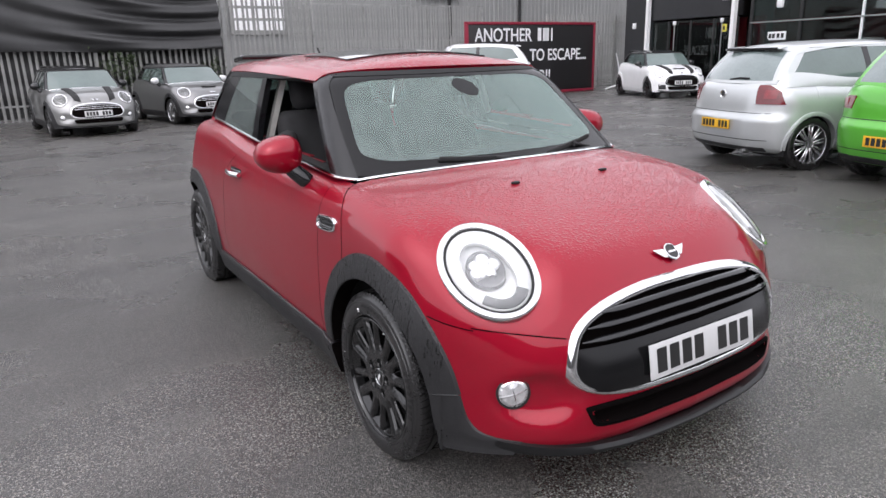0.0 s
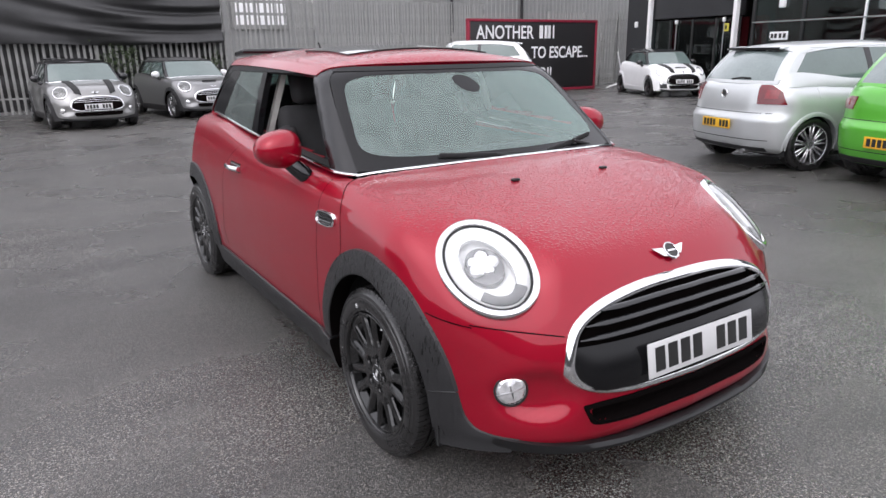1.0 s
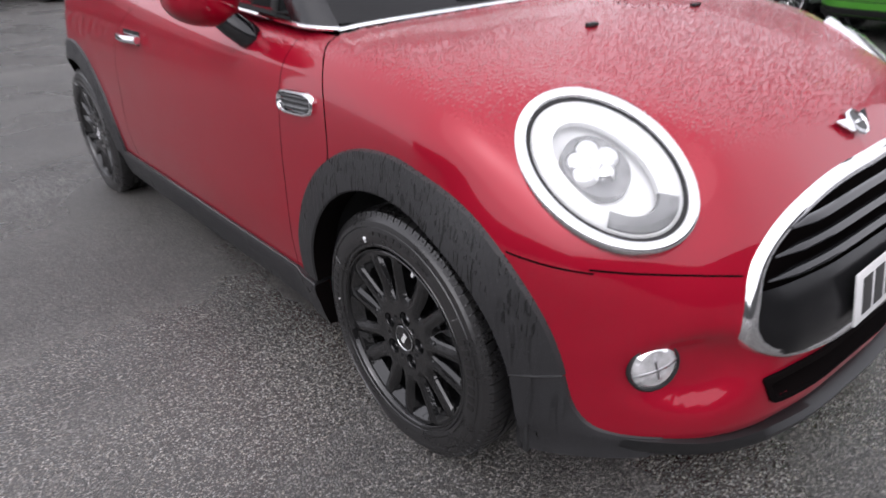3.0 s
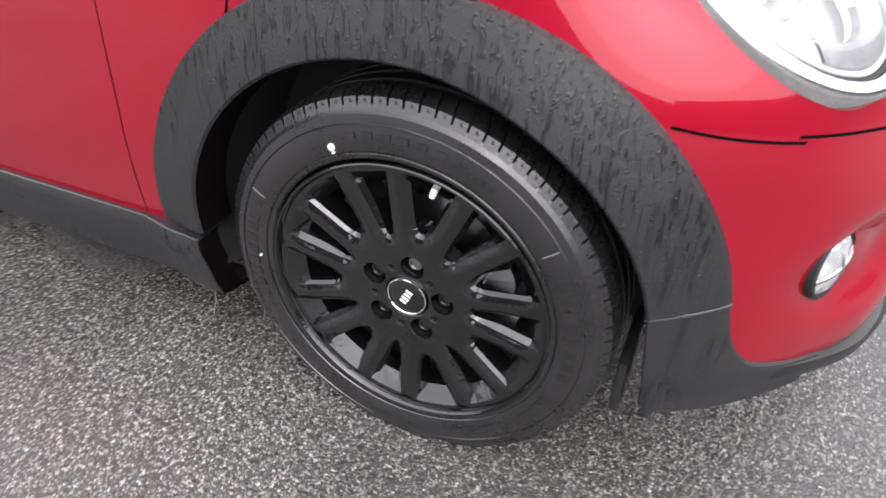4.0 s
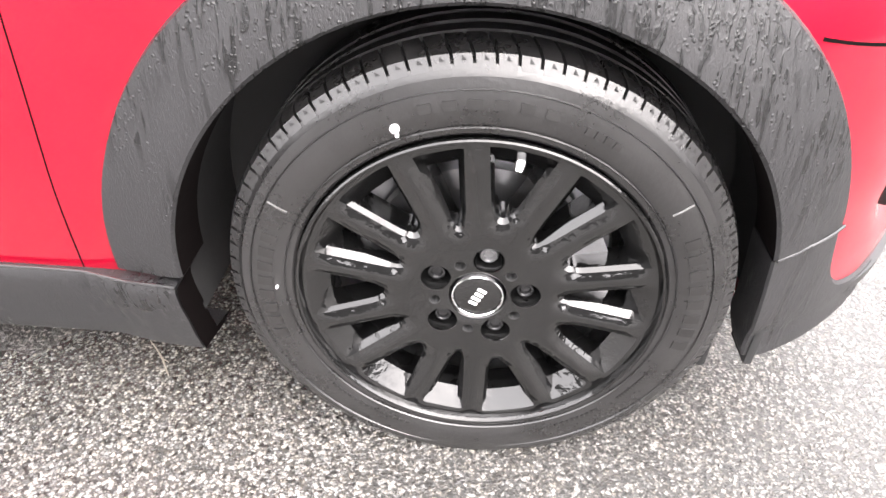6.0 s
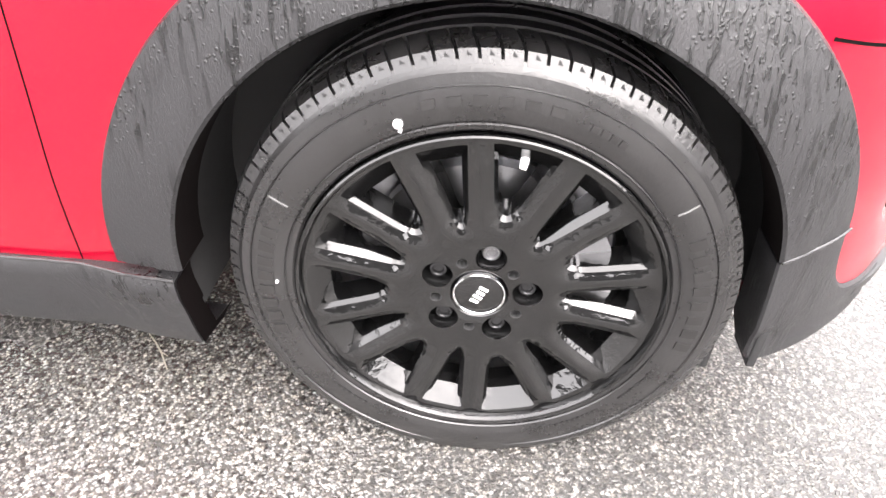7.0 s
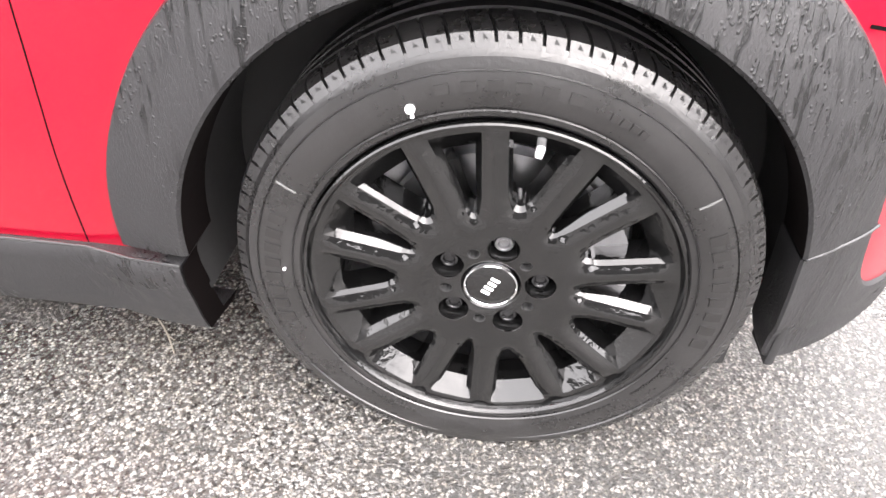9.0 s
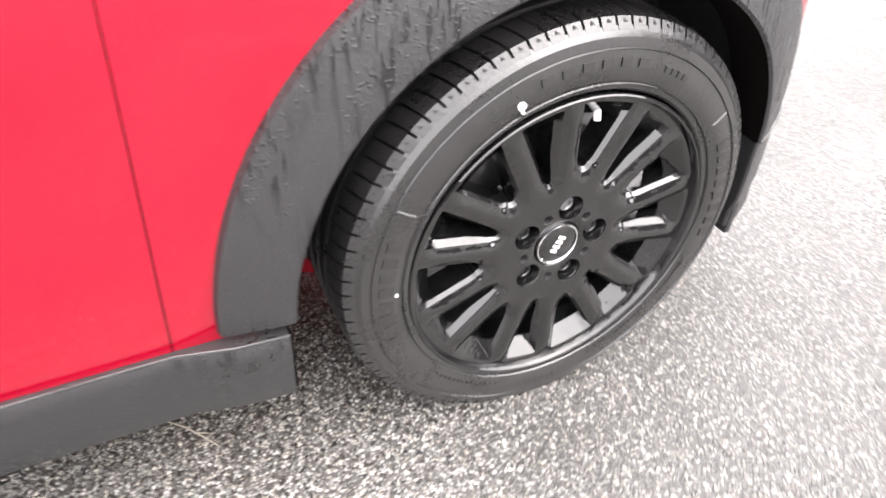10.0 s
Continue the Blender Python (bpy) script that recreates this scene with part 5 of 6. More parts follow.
    for sx in (-1, 1):
        z = np.linspace(1.05, 1.335, 10)
        hw0, hw1 = np.interp(z, (1.05, 1.335), (0.585, 0.505)), np.interp(z, (1.05, 1.335), (0.668, 0.590))
        Q = along(G, 1, 1, sx * (hw0[:, None] + (hw1 - hw0)[:, None] * np.linspace(0, 1, 5)[None]), np.repeat(z[:, None], 5, 1), 1.5, 3.0)
        solid("tailgate_side", offset_patch(Q, G, 0.003, 0.03), M[gl], car, "gloss black side of the tailgate")
    P = screen_grid(G, 1.0, 1.06, 0.66, 0.62, 14, 4, False)
    solid("tailgate_edge", offset_patch(P, G, 0.003, 0.02), paint, car, "painted edge of the tailgate")
    # scuttle and bonnet edge
    x = np.linspace(-0.705, 0.705, 60 if hero else 16)
    yy = 0.245 + 0.128 * (np.abs(x) / 0.7) ** 2
    Q = along(F, 2, 1, x, yy, 0.3, 1.0)
    Q[:, 2] = np.maximum(Q[:, 2], 0.93) + 0.002
    v, f = tube(Q, 0.009, segs=8, flat=0.8)
    solid("bonnet_chrome", (v, f), opts.get("brightwork", M["chrome"]), car, "chrome strip between bonnet and windscreen")
    Q2 = np.stack([Q + np.array([0, 0.004, 0.0]), Q + np.array([0, 0.045, 0.008]), Q + np.array([0, 0.09, -0.03])], 1)
    solid("scuttle", grid(Q2), M["matt"], car, "black scuttle panel under the windscreen")


def mirrors(car, mat, hero):
    for sx in (-1, 1):
        mr = new("door_mirror")
        mr.parent = car
        tagged(mr, "door mirror with a painted shell")
        n = 28 if hero else 12
        th, ph = np.meshgrid(np.linspace(0, 2 * np.pi, n, endpoint=False), np.linspace(-np.pi / 2, np.pi / 2, n // 2 + 1), indexing="ij")
        e = 0.85
        s = lambda q: np.sign(np.sin(q)) * np.abs(np.sin(q)) ** e
        c = lambda q: np.sign(np.cos(q)) * np.abs(np.cos(q)) ** e
        X = 0.098 * c(ph) * c(th)
        Z = 0.078 * s(ph)
        Yq = 0.085 * c(ph) * s(th)
        Yq = np.where(Yq > 0.03, 0.03 + (Yq - 0.03) * 0.15, Yq)
        Z = Z * (1 - 0.18 * X / 0.098 * -1)
        P = np.stack([X, Yq, Z], -1)
        if sx > 0:
            P = mirrored(P)
        P = P + np.array([sx * 0.874, 0.735, 1.012])
        solid("mirror_shell", grid(P, close_u=True), mat, mr, "rounded painted mirror shell", sharp=60)
        v, f = tube([(sx * 0.765, 0.665, 0.895), (sx * 0.785, 0.68, 0.905), (sx * 0.815, 0.70, 0.935), (sx * 0.85, 0.73, 0.985)], [0.026, 0.036, 0.034, 0.036], segs=14, flat=1.0)
        solid("mirror_foot", (v, f), M["gloss"], mr, "black mirror foot")
        q = [(sx * 0.945, 0.768, 1.06), (sx * 0.805, 0.768, 1.065), (sx * 0.805, 0.768, 0.96), (sx * 0.945, 0.768, 0.965)]
        solid("mirror_glass", shell(np.array([[q[0], q[1]], [q[3], q[2]]]), (0, 0.004, 0)), M["chrome"], mr, "mirror glass")


def hero_details(car, F, G, belt):
    """Seams, handle, side vent, washers, wipers and cabin of the nearest car."""
    # bonnet and bumper seam
    for mir in (False, True):
        sx = 1 if mir else -1
        x = np.linspace(0.50, 0.730, 30)
        z = 0.564 + 0.045 * ((x - 0.5) / 0.3) ** 0.9
        v, f = path_strip(F, 1, -1, np.stack([-x, z], 1), 0.0036, 0.0010, 0.006)
        solid("bonnet_seam", (mirrored(v) if mir else v, f), M["seam"], car, "dark gap between bonnet and bumper")
        way = smooth_way((-0.452, 0.5920), (-0.422, 0.5962), (-0.405, 0.5985), (-0.387, 0.601), (-0.35, 0.607), (-0.312, 0.6145), n=20)
        v, f = path_strip(F, 0, -1, way, 0.0034, 0.0008, 0.006)
        solid("bonnet_seam", (mirrored(v) if mir else v, f), M["seam"], car, "dark gap between bonnet and bumper")
        way = smooth_way((0.34, 0.925), (0.275, 0.86), (0.245, 0.78), (0.238, 0.70), (0.245, 0.66), n=30)
        v, f = path_strip(F, 0, -1, way, 0.0032, 0.0008, 0.006)
        solid("wing_seam", (mirrored(v) if mir else v, f), M["seam"], car, "dark gap behind the front wing")
        way = smooth_way((0.455, 0.93), (0.462, 0.80), (0.475, 0.60), (0.49, 0.40), (0.498, 0.290), n=30)
        v, f = path_strip(F, 0, -1, way, 0.0017, 0.0005, 0.006)
        solid("door_seam", (mirrored(v) if mir else v, f), M["seam"], car, "dark gap before the door")
        way = smooth_way((1.52, 0.99), (1.80, 0.80), (1.86, 0.60), (1.90, 0.45), (1.86, 0.302), n=30)
        v, f = path_strip(F, 0, -1, way, 0.0017, 0.0005, 0.006)
        solid("door_seam", (mirrored(v) if mir else v, f), M["seam"], car, "dark gap behind the door")
        # chrome side vent
        h = new("side_vent")
        h.parent = car
        tagged(h, "chrome-framed side vent with dark slats")
        t = np.linspace(0, 2 * np.pi, 40, endpoint=False)
        c, s = np.cos(t), np.sin(t)
        yy = 0.378 + 0.088 * np.sign(c) * np.abs(c) ** 0.55
        zz = 0.782 + 0.029 * np.sign(s) * np.abs(s) ** 0.6 - 0.05 * (yy - 0.378)
        rings = []
        for k, out in ((1.0, -0.003), (1.0, 0.006), (0.93, 0.010), (0.78, 0.010), (0.70, 0.004), (0.68, -0.004)):
            P = along(F, 0, -1, 0.378 + (yy - 0.378) * (k if k > 0.9 else k + 0.12), 0.782 + (zz - 0.782) * k)
            P[:, 0] -= out
            rings.append(P)
        R = np.array(rings)
        solid("vent_frame", grid(mirrored(R) if mir else R, close_v=True), M["chrome"], h, "chrome frame", sharp=50)
        P = along(F, 0, -1, *np.meshgrid(np.linspace(0.31, 0.445, 8), np.linspace(0.762, 0.802, 5), indexing="ij"))
        P[..., 0] -= 0.0015
        solid("vent_back", grid(mirrored(P) if mir else P), M["gloss"], h, "black vent panel")
        for dz in (-0.010, 0.001, 0.012):
            ys = np.linspace(0.30, 0.45, 10)
            P = along(F, 0, -1, ys, 0.784 + dz - 0.05 * (ys - 0.378))
            P[:, 0] -= 0.004
            v, f = tube(P, 0.0032, segs=6)
            solid("vent_slat", (mirrored(v) if mir else v, f), M["gloss"], h, "black slat")
        # door handle
        h = new("door_handle")
        h.parent = car
        tagged(h, "chrome door handle")
        ys = np.linspace(1.50, 1.72, 14)
        P = along(F, 0, -1, ys, np.full_like(ys, 0.822))
        P[:, 0] -= 0.012 + 0.022 * np.sin(np.linspace(0.12, 3.02, 14))
        v, f = tube(P, 0.0135, segs=12, flat=1.0)
        solid("grip", (mirrored(v) if mir else v, f), M["chrome"], h, "chrome grip")
        # flat patch on the skin: the hollow's darkness is put into its colour
        P = along(F, 0, -1, *np.meshgrid(np.linspace(1.52, 1.70, 8), np.linspace(0.80, 0.846, 5), indexing="ij"))
        v, f = offset_patch(P, F, 0.001, 0.004)
        solid("recess", (mirrored(v) if mir else v, f), M["gloss"], h, "flat black patch standing for the hollow behind the grip")
    # washers
    for sx in (-1, 1):
        p = along(F, 2, 1, np.array([sx * 0.228]), np.array([-0.03]), 0.3, 1.0)[0]
        bm = box(bmesh.new(), (0.034, 0.018, 0.010), (0, 0, 0), None, 0.004, 2)
        bmesh.ops.translate(bm, verts=bm.verts, vec=p + np.array([0, 0, 0.004]))
        part("washer_jet", bm, M["matt"], car, "small black washer jet")
    # wipers
    for x0, x1, za, zb in ((0.20, 0.56, 1.000, 0.962), (-0.34, 0.12, 0.958, 0.984)):
        xs = np.linspace(x0, x1, 16)
        P = along(G, 1, -1, xs, np.linspace(zb, za, 16), 1.5, 3.0)
        P[:, 1] -= 0.014
        solid("wiper_blade", tube(P, 0.006, segs=8, flat=1.8), M["matt"], car, "black wiper blade")
        q = P[8] + np.array([0, -0.012, 0.004])
        base = np.array([x1 + 0.02, P[-1, 1] - 0.03, 0.943])
        solid("wiper_arm", tube(rows_between(base, q, 8), 0.007, segs=8), M["matt"], car, "black wiper arm")
    # rear-view mirror
    bm = bmesh.new()
    box(bm, (0.21, 0.035, 0.085), (0, 0, 0), None, 0.028, 4)
    bmesh.ops.transform(bm, matrix=pose(0.05, 0.74, 1.248, -12, 0, 0), verts=bm.verts)
    part("cabin_mirror", bm, M["matt"], car, "oval rear-view mirror")
    boxed("mirror_housing", (0.11, 0.10, 0.05), (0.0, 0.83, 1.325), M["matt"], car, "dark sensor housing", 0.015)
    # sun visors and headlining
    P = along(G, 2, 1, *np.meshgrid(np.linspace(-0.54, 0.54, 14), np.linspace(0.90, 2.40, 14), indexing="ij"), 1.0, 1.0)
    P[..., 2] -= 0.05
    solid("headlining", grid(P), M["trim_grey"], car, "grey headlining")
    # dashboard, wheel and inner panels
    x = np.linspace(-0.68, 0.68, 24)
    prof = ((0.42, 0.935), (0.55, 0.955), (0.70, 0.95), (0.80, 0.90), (0.84, 0.80), (0.80, 0.60), (0.78, 0.35))
    P = np.array([[(xx, yy + 0.03 * (xx / 0.68) ** 2, zz) for yy, zz in prof] for xx in x])
    solid("dashboard", grid(P), M["matt"], car, "black dashboard")
    P = np.array([[(0.36 + 0.185 * math.cos(a), 0.98 + 0.07 * math.sin(a), 0.86 + 0.17 * math.sin(a)) for a in np.linspace(0, 2 * np.pi, 36, endpoint=False)]])[0]
    P[:, 0] *= -1
    solid("steering_wheel", tube(P, 0.016, close=True, segs=10), M["matt"], car, "black steering wheel")
    boxed("wheel_boss", (0.30, 0.05, 0.09), (-0.36, 0.96, 0.85), M["matt"], car, "steering wheel boss", 0.02, Euler((radians(-22), 0, 0)).to_matrix())
    for mir in (False, True):
        P = along(F, 0, -1, *np.meshgrid(np.linspace(0.45, 2.5, 24), np.linspace(0.30, 0.94, 8), indexing="ij"))
        P[..., 0] += 0.065
        solid("door_panel", grid(mirrored(P) if mir else P), M["cloth"], car, "black inner door panel")
    boxed("cabin_floor", (1.4, 2.2, 0.03), (0, 1.5, 0.30), M["matt"], car, "dark cabin floor")
    boxed("rear_bench", (1.18, 0.50, 0.25), (0, 2.10, 0.48), M["cloth"], car, "black rear seat cushion", 0.05)
    boxed("rear_backrest", (1.18, 0.16, 0.58), (0, 2.42, 0.80), M["cloth"], car, "black rear seat back", 0.06, Euler((radians(-16), 0, 0)).to_matrix())
    for x in (-0.30, 0.30):
        boxed("rear_headrest", (0.26, 0.09, 0.16), (x, 2.44, 1.13), M["cloth"], car, "black rear headrest", 0.04)
    for x in (-0.36, 0.36):
        car_seat(car, (x, 1.18, 0.42))
    # belt pillar trim seen through the open window
    for sx in (-1, 1):
        P = np.array([[(sx * (0.665 - 0.13 * (z - 0.95)/0.37), y + 0.06 * (z - 0.95), z) for y in (1.525, 1.565)] for z in np.linspace(0.9, 1.33, 6)])
        solid("belt_pillar", shell(P, (-sx * 0.03, 0, 0)), M["trim_grey"], car, "pale grey inner door pillar")
    # sunroof and aerial
    P = along(G, 2, 1, *np.meshgrid(np.linspace(-0.40, 0.40, 12), np.linspace(1.02, 1.55, 12), indexing="ij"), 1.0, 1.0)
    solid("glass_roof", offset_patch(P, G, 0.018, 0.012), M["tint"], car, "dark glass roof panel")
    P = along(G, 2, 1, np.array([0.0]), np.array([2.28]), 1.0, 1.0)[0]
    solid("aerial", tube(rows_between(P + np.array([0, 0, 0.0]), P + np.array([0, 0.05, 0.05]), 5), 0.006, segs=8), M["matt"], car, "short black roof aerial")


def car_seat(car, at):
    s = new("front_seat")
    s.parent, s.matrix_local = car, Matrix.Translation(at)
    tagged(s, "black cloth front seat with headrest")
    rot = Euler((radians(-16), 0, 0)).to_matrix()
    part("seat_cushion", box(bmesh.new(), (0.50, 0.54, 0.18), (0, 0, 0.09), None, 0.05, 3), M["cloth"], s)
    bm = bmesh.new()
    box(bm, (0.46, 0.13, 0.60), (0, 0.30, 0.42), rot, 0.06, 4)
    for sx in (-1, 1):
        box(bm, (0.10, 0.20, 0.46), (sx * 0.21, 0.26, 0.38), rot, 0.045, 3)
    part("backrest", bm, M["cloth"], s)
    part("headrest", box(bmesh.new(), (0.27, 0.11, 0.21), (0, 0.385, 0.815), rot, 0.05, 4), M["cloth"], s)
    for sx in (-1, 1):
        solid("headrest_post", tube(rows_between((sx * 0.06, 0.36, 0.66), (sx * 0.06, 0.385, 0.78), 4), 0.007), M["steel"], s, "thin metal post")


# ---- the red hatchback ----
M["turnlens"] = material("grey_lamp_housing", (0.26, 0.26, 0.265), 0.22, 0.0, 0.3, 0.25, 50, 0.4, 70)
M["lampwhite"] = material("lamp_light_guide", (0.88, 0.88, 0.88), 0.2, 0, 0.5, 0.04, 20)
M["foglens"] = material("fog_lens", (0.84, 0.84, 0.85), 0.12, 0.7, 0.6, 0.3, 40, 1.0, 45)
M["blackband"] = material("satin_black_band", (0.005, 0.005, 0.0055), 0.22, 0, 0.0, 0.15, 6, 0.1, 400, 0.3)
M["rubber_edge"] = material("worn_rubber_edge", (0.12, 0.12, 0.12), 0.5, 0, 0, 0.2, 12)
M["pillar"] = droplets(material("wet_gloss_black", (0.008, 0.008, 0.009), 0.22, 0, 0.0, 0.2, 9), 110, 0.0008, False, True, 0.55)
M["tint_far"] = material("far_window_glass", (0.10, 0.135, 0.127), 0.06, 0, 1.0, 0.1, 2)
# the pale veil here stands for reflections on the dark glass
M["privacy"] = streaked(glass("privacy_glass", (0.30, 0.35, 0.34), 0.0, 1.6), 0.08, 0.11)
M["screen"] = streaked(glass("wet_screen_glass", (0.80, 0.92, 0.88), 0.02, 1.78, (0.76, 1.0, 0.92)), 0.10, 0.125)

hero, HF, HG = hatch_car("red_hatchback", "dark red three-door hatchback wet with rain", Matrix(), M["red"], "dark red metallic paint beaded with rain", {}, True)


# ---- other cars ----
M["alloy"] = material("silver_alloy", (0.55, 0.55, 0.56), 0.25, 0.9, 0, 0.1, 20)
hatch_car("silver_hatchback", "silver-grey hatchback with black bonnet stripes by the fence", pose(-0.28, 14.35, 0, 0, 0, 5), M["greypaint"], "silver-grey paint", dict(stripes=True, mirror=M["gloss"], roof=M["gloss"], roof_label="black roof", bars=M["chrome"]), group="parked hatchbacks")
hatch_car("grey_hatchback", "grey hatchback with a bonnet scoop by the fence", pose(2.33, 15.35, 0, 0, 0, 9), M["darkgrey"], "grey paint", dict(mirror=M["letters"], roof=M["darkgrey"], roof_label="dark grey roof", scoop=True, bars=M["chrome"], rim=M["alloy"]), group="parked hatchbacks")
hatch_car("white_hatchback", "white hatchback with black stripes and black roof before the showroom", pose(15.72, 12.07, 0, 0, 0, -27.4), M["white"], "white paint", dict(stripes=True, scoop=True, mirror=M["gloss"], roof=M["gloss"], roof_label="black roof", grille_frame=M["gloss"], sport=True, trim=M["white"]), group="parked hatchbacks")


def tail_form(h=1.0, tail_z=1.0):
    """A larger hatchback that is seen from behind."""
    return hatch_form(
        nose=keyed((0.15, 0.68), (0.3, 0.80), (0.5, 0.80), (0.7, 0.70), (0.9, 0.4)),
        plan=keyed((0, 0), (0.4, 0.06), (0.65, 0.2), (0.85, 0.5)),
        top=keyed((-0.8, 0.62), (-0.6, 0.74), (0, 0.90), (0.5, 0.97), (1.5, 0.99), (2.4, 1.02), (2.9, 1.02), (3.2, 0.98)),
        crown=keyed((0, 0), (0.5, 0.02), (0.74, 0.06), (0.9, 0.2)),
        side=keyed((0.15, 0.74), (0.24, 0.79), (0.40, 0.825), (0.60, 0.84), (0.76, 0.835), (0.86, 0.815), (0.95, 0.785), (1.05, 0.74)),
        tail=keyed((0.18, 3.00), (0.28, 3.09), (0.40, 3.13), (0.58, 3.145), (0.66, 3.10), (0.78, 3.085), (0.92, 3.05), (1.05, 2.98)),
        tail_plan=keyed((0, 0), (0.4, 0.025), (0.6, 0.085), (0.72, 0.17), (0.80, 0.28), (0.88, 0.5)),
        floor_z=0.20,
        ws=keyed((0.6, -0.2), (0.95, 0.35), (1.38, 1.0), (1.6, 1.3)),
        ws_bow=0.13,
        cab_side=keyed((0.6, 0.80), (0.95, 0.765), (1.0, 0.75), (1.2, 0.69), (1.36, 0.625), (1.42, 0.60), (1.6, 0.52)),
        back=keyed((0.6, 3.2), (0.95, 3.02), (1.05, 2.97), (1.2, 2.86), (1.36, 2.70), (1.45, 2.6)),
        roof=keyed((0.5, 1.38), (1.0, 1.445 * h), (1.6, 1.46 * h), (2.2, 1.445 * h), (2.8, 1.385 * h)),
        roof_crown=0.05,
    )


def rear_car(name, label, m, paint, paint_label, opts):
    F, G = tail_form()
    car = thing(name, label, "car", m, "parked hatchbacks")
    belt = keyed((0.3, 0.95), (1.0, 0.985), (1.8, 1.02), (2.6, 1.05), (3.0, 1.04))
    hub = 0.305
    hatch_body(F, G, car, paint, [(0, hub, 0.335), (2.47, hub, 0.335)], 40, belt, 0.35, paint_label)
    for y in (0.0, 2.47):
        for mir in (False, True):
            arch_trim(F, car, y, hub, 0.325, 0.372, -100, 100, mir, paint, 0.012)
        for sx in (-1, 1):
            v, f = lathe([(sx * 0.80, 0.352), (sx * 0.45, 0.352), (sx * 0.45, 0.05)], 32, radians(-110), radians(110), closed=False)
            solid("arch_liner", (v + np.array([0, y, hub]), f), M["matt"], car, "dark wheel arch liner")
            w, tyre = alloy_wheel(car, (sx * 0.725, y, hub), sx, M["alloy"], detail=False)
            bm = bmesh.new()
            for i in range(opts.get("spokes", 9)):
                for dd in (-7, 7):
                    rot = Euler((radians(360 / opts.get("spokes", 9) * i + dd), 0, 0)).to_matrix()
                    p = rot @ Vector((0, 0, 0.13))
                    box(bm, (0.03, 0.024, 0.17), (-0.07, p.y, p.z), rot, 0.006, 1)
            part("spokes", bm, M["alloy"], w, "silver spokes")
            solid("hub", lathe([(-0.03, 0.06), (-0.078, 0.055), (-0.084, 0.03), (-0.082, 0.0)], 32), M["alloy"], w, "silver hub")
    boxed("underbody", (1.45, 3.2, 0.10), (0, 1.2, 0.215), M["matt"], car, "dark underbody")

    def side_patch(nm, q, mat, lab, mir, out=0.0, thick=0.02):
        g = quad_grid(*q, 14, 10)
        v, f = offset_patch(along(G, 0, -1, g[..., 0], g[..., 1], 0.0, 1.2), G, out, thick)
        return solid(nm, (mirrored(v) if mir else v, f), mat, car, lab)

    zt = 1.375
    for mir in (False, True):
        side_patch("front_pillar", ((0.45, 0.95), (0.62, 0.965), (1.10, zt), (0.95, zt)), paint, "painted front pillar", mir, 0.004)
        side_patch("door_window", ((0.62, 0.965), (1.62, 1.012), (1.66, zt), (1.10, zt)), M["tint_far"], "door window", mir)
        side_patch("door_pillar", ((1.62, 1.012), (1.70, 1.016), (1.74, zt), (1.66, zt)), M["gloss"], "black door pillar", mir, 0.002)
        side_patch("quarter_window", ((1.70, 1.016), (2.72, 1.088), (2.49, zt - 0.03), (1.74, zt)), M["tint_far"], "rear side window", mir)
        side_patch("rear_pillar", ((2.72, 1.03), (2.98, 1.03), (2.66, zt + 0.02), (2.49, zt - 0.03)), paint, "wide painted rear pillar", mir, 0.003, 0.03)
        ys = np.linspace(0.5, 2.96, 40)
        lo = along(F, 0, -1, ys, belt(ys) - 0.095, 0.0, 1.2)
        lo[:, 0] -= 0.001
        hi = along(G, 0, -1, ys, belt(ys) + 0.012 + 0.05 * np.clip((ys - 2.0) / 0.6, 0, 1) * (ys < 2.80), 0.0, 1.2)
        hi[:, 0] -= 0.003
        wst = np.stack([lo, lo * 0.7 + hi * 0.3 - np.array([0.006, 0, -0.002]), lo * 0.3 + hi * 0.7 - np.array([0.005, 0, 0]), hi, hi + np.array([0.03, 0, 0])], 1)
        solid("waistline", grid(mirrored(wst) if mir else wst), paint, car, "painted waistline under the windows")
        side_patch("roof_side", ((0.95, zt - 0.004), (2.64, zt + 0.004), (2.62, 1.42), (1.0, 1.415)), paint, "painted roof side", mir, 0.003, 0.03)
    n = 20
    t, u = np.linspace(0, 1, n)[:, None], np.linspace(-1, 1, n)[None, :]
    P = along(G, 2, 1, u * 0.60 + 0 * t, 1.02 + 0.06 * np.abs(u) + t * (1.66 - 0.10 * np.abs(u)), 1.0, 1.0)
    solid("roof", offset_patch(P, G, 0.008, 0.03), paint, car, "painted roof", sharp=60)
    P = screen_grid(G, 0.96, 1.40, 0.70, 0.60, 14, 8)
    solid("windscreen", offset_patch(P, G, 0, 0.01), M["tint_far"], car, "windscreen")
    P = screen_grid(G, 1.015, 1.345, 0.60, 0.50, 20, 10, False)
    solid("rear_window", offset_patch(P, G, 0.004, 0.02), M["rearglass"], car, "dark rear window with a wiper")
    P = screen_grid(G, 1.000, 1.362, 0.625, 0.522, 20, 10, False)
    solid("window_border", offset_patch(P, G, 0.0015, 0.012), M["gloss"], car, "black border of the rear window")
    P = screen_grid(G, 0.985, 1.02, 0.66, 0.63, 20, 4, False)
    solid("tailgate_edge", offset_patch(P, G, 0.006, 0.03), paint, car, "painted upper tailgate")
    for sx in (-1, 1):
        z = np.linspace(1.0, 1.36, 10)
        hw0 = np.interp(z, (1.0, 1.36), (0.60, 0.50))
        hw1 = np.interp(z, (1.0, 1.36), (0.70, 0.585))
        Q = along(G, 1, 1, np.stack([sx * hw0, sx * (hw0 + hw1) / 2, sx * hw1], 1), np.repeat(z[:, None], 3, 1), 1.5, 3.0)
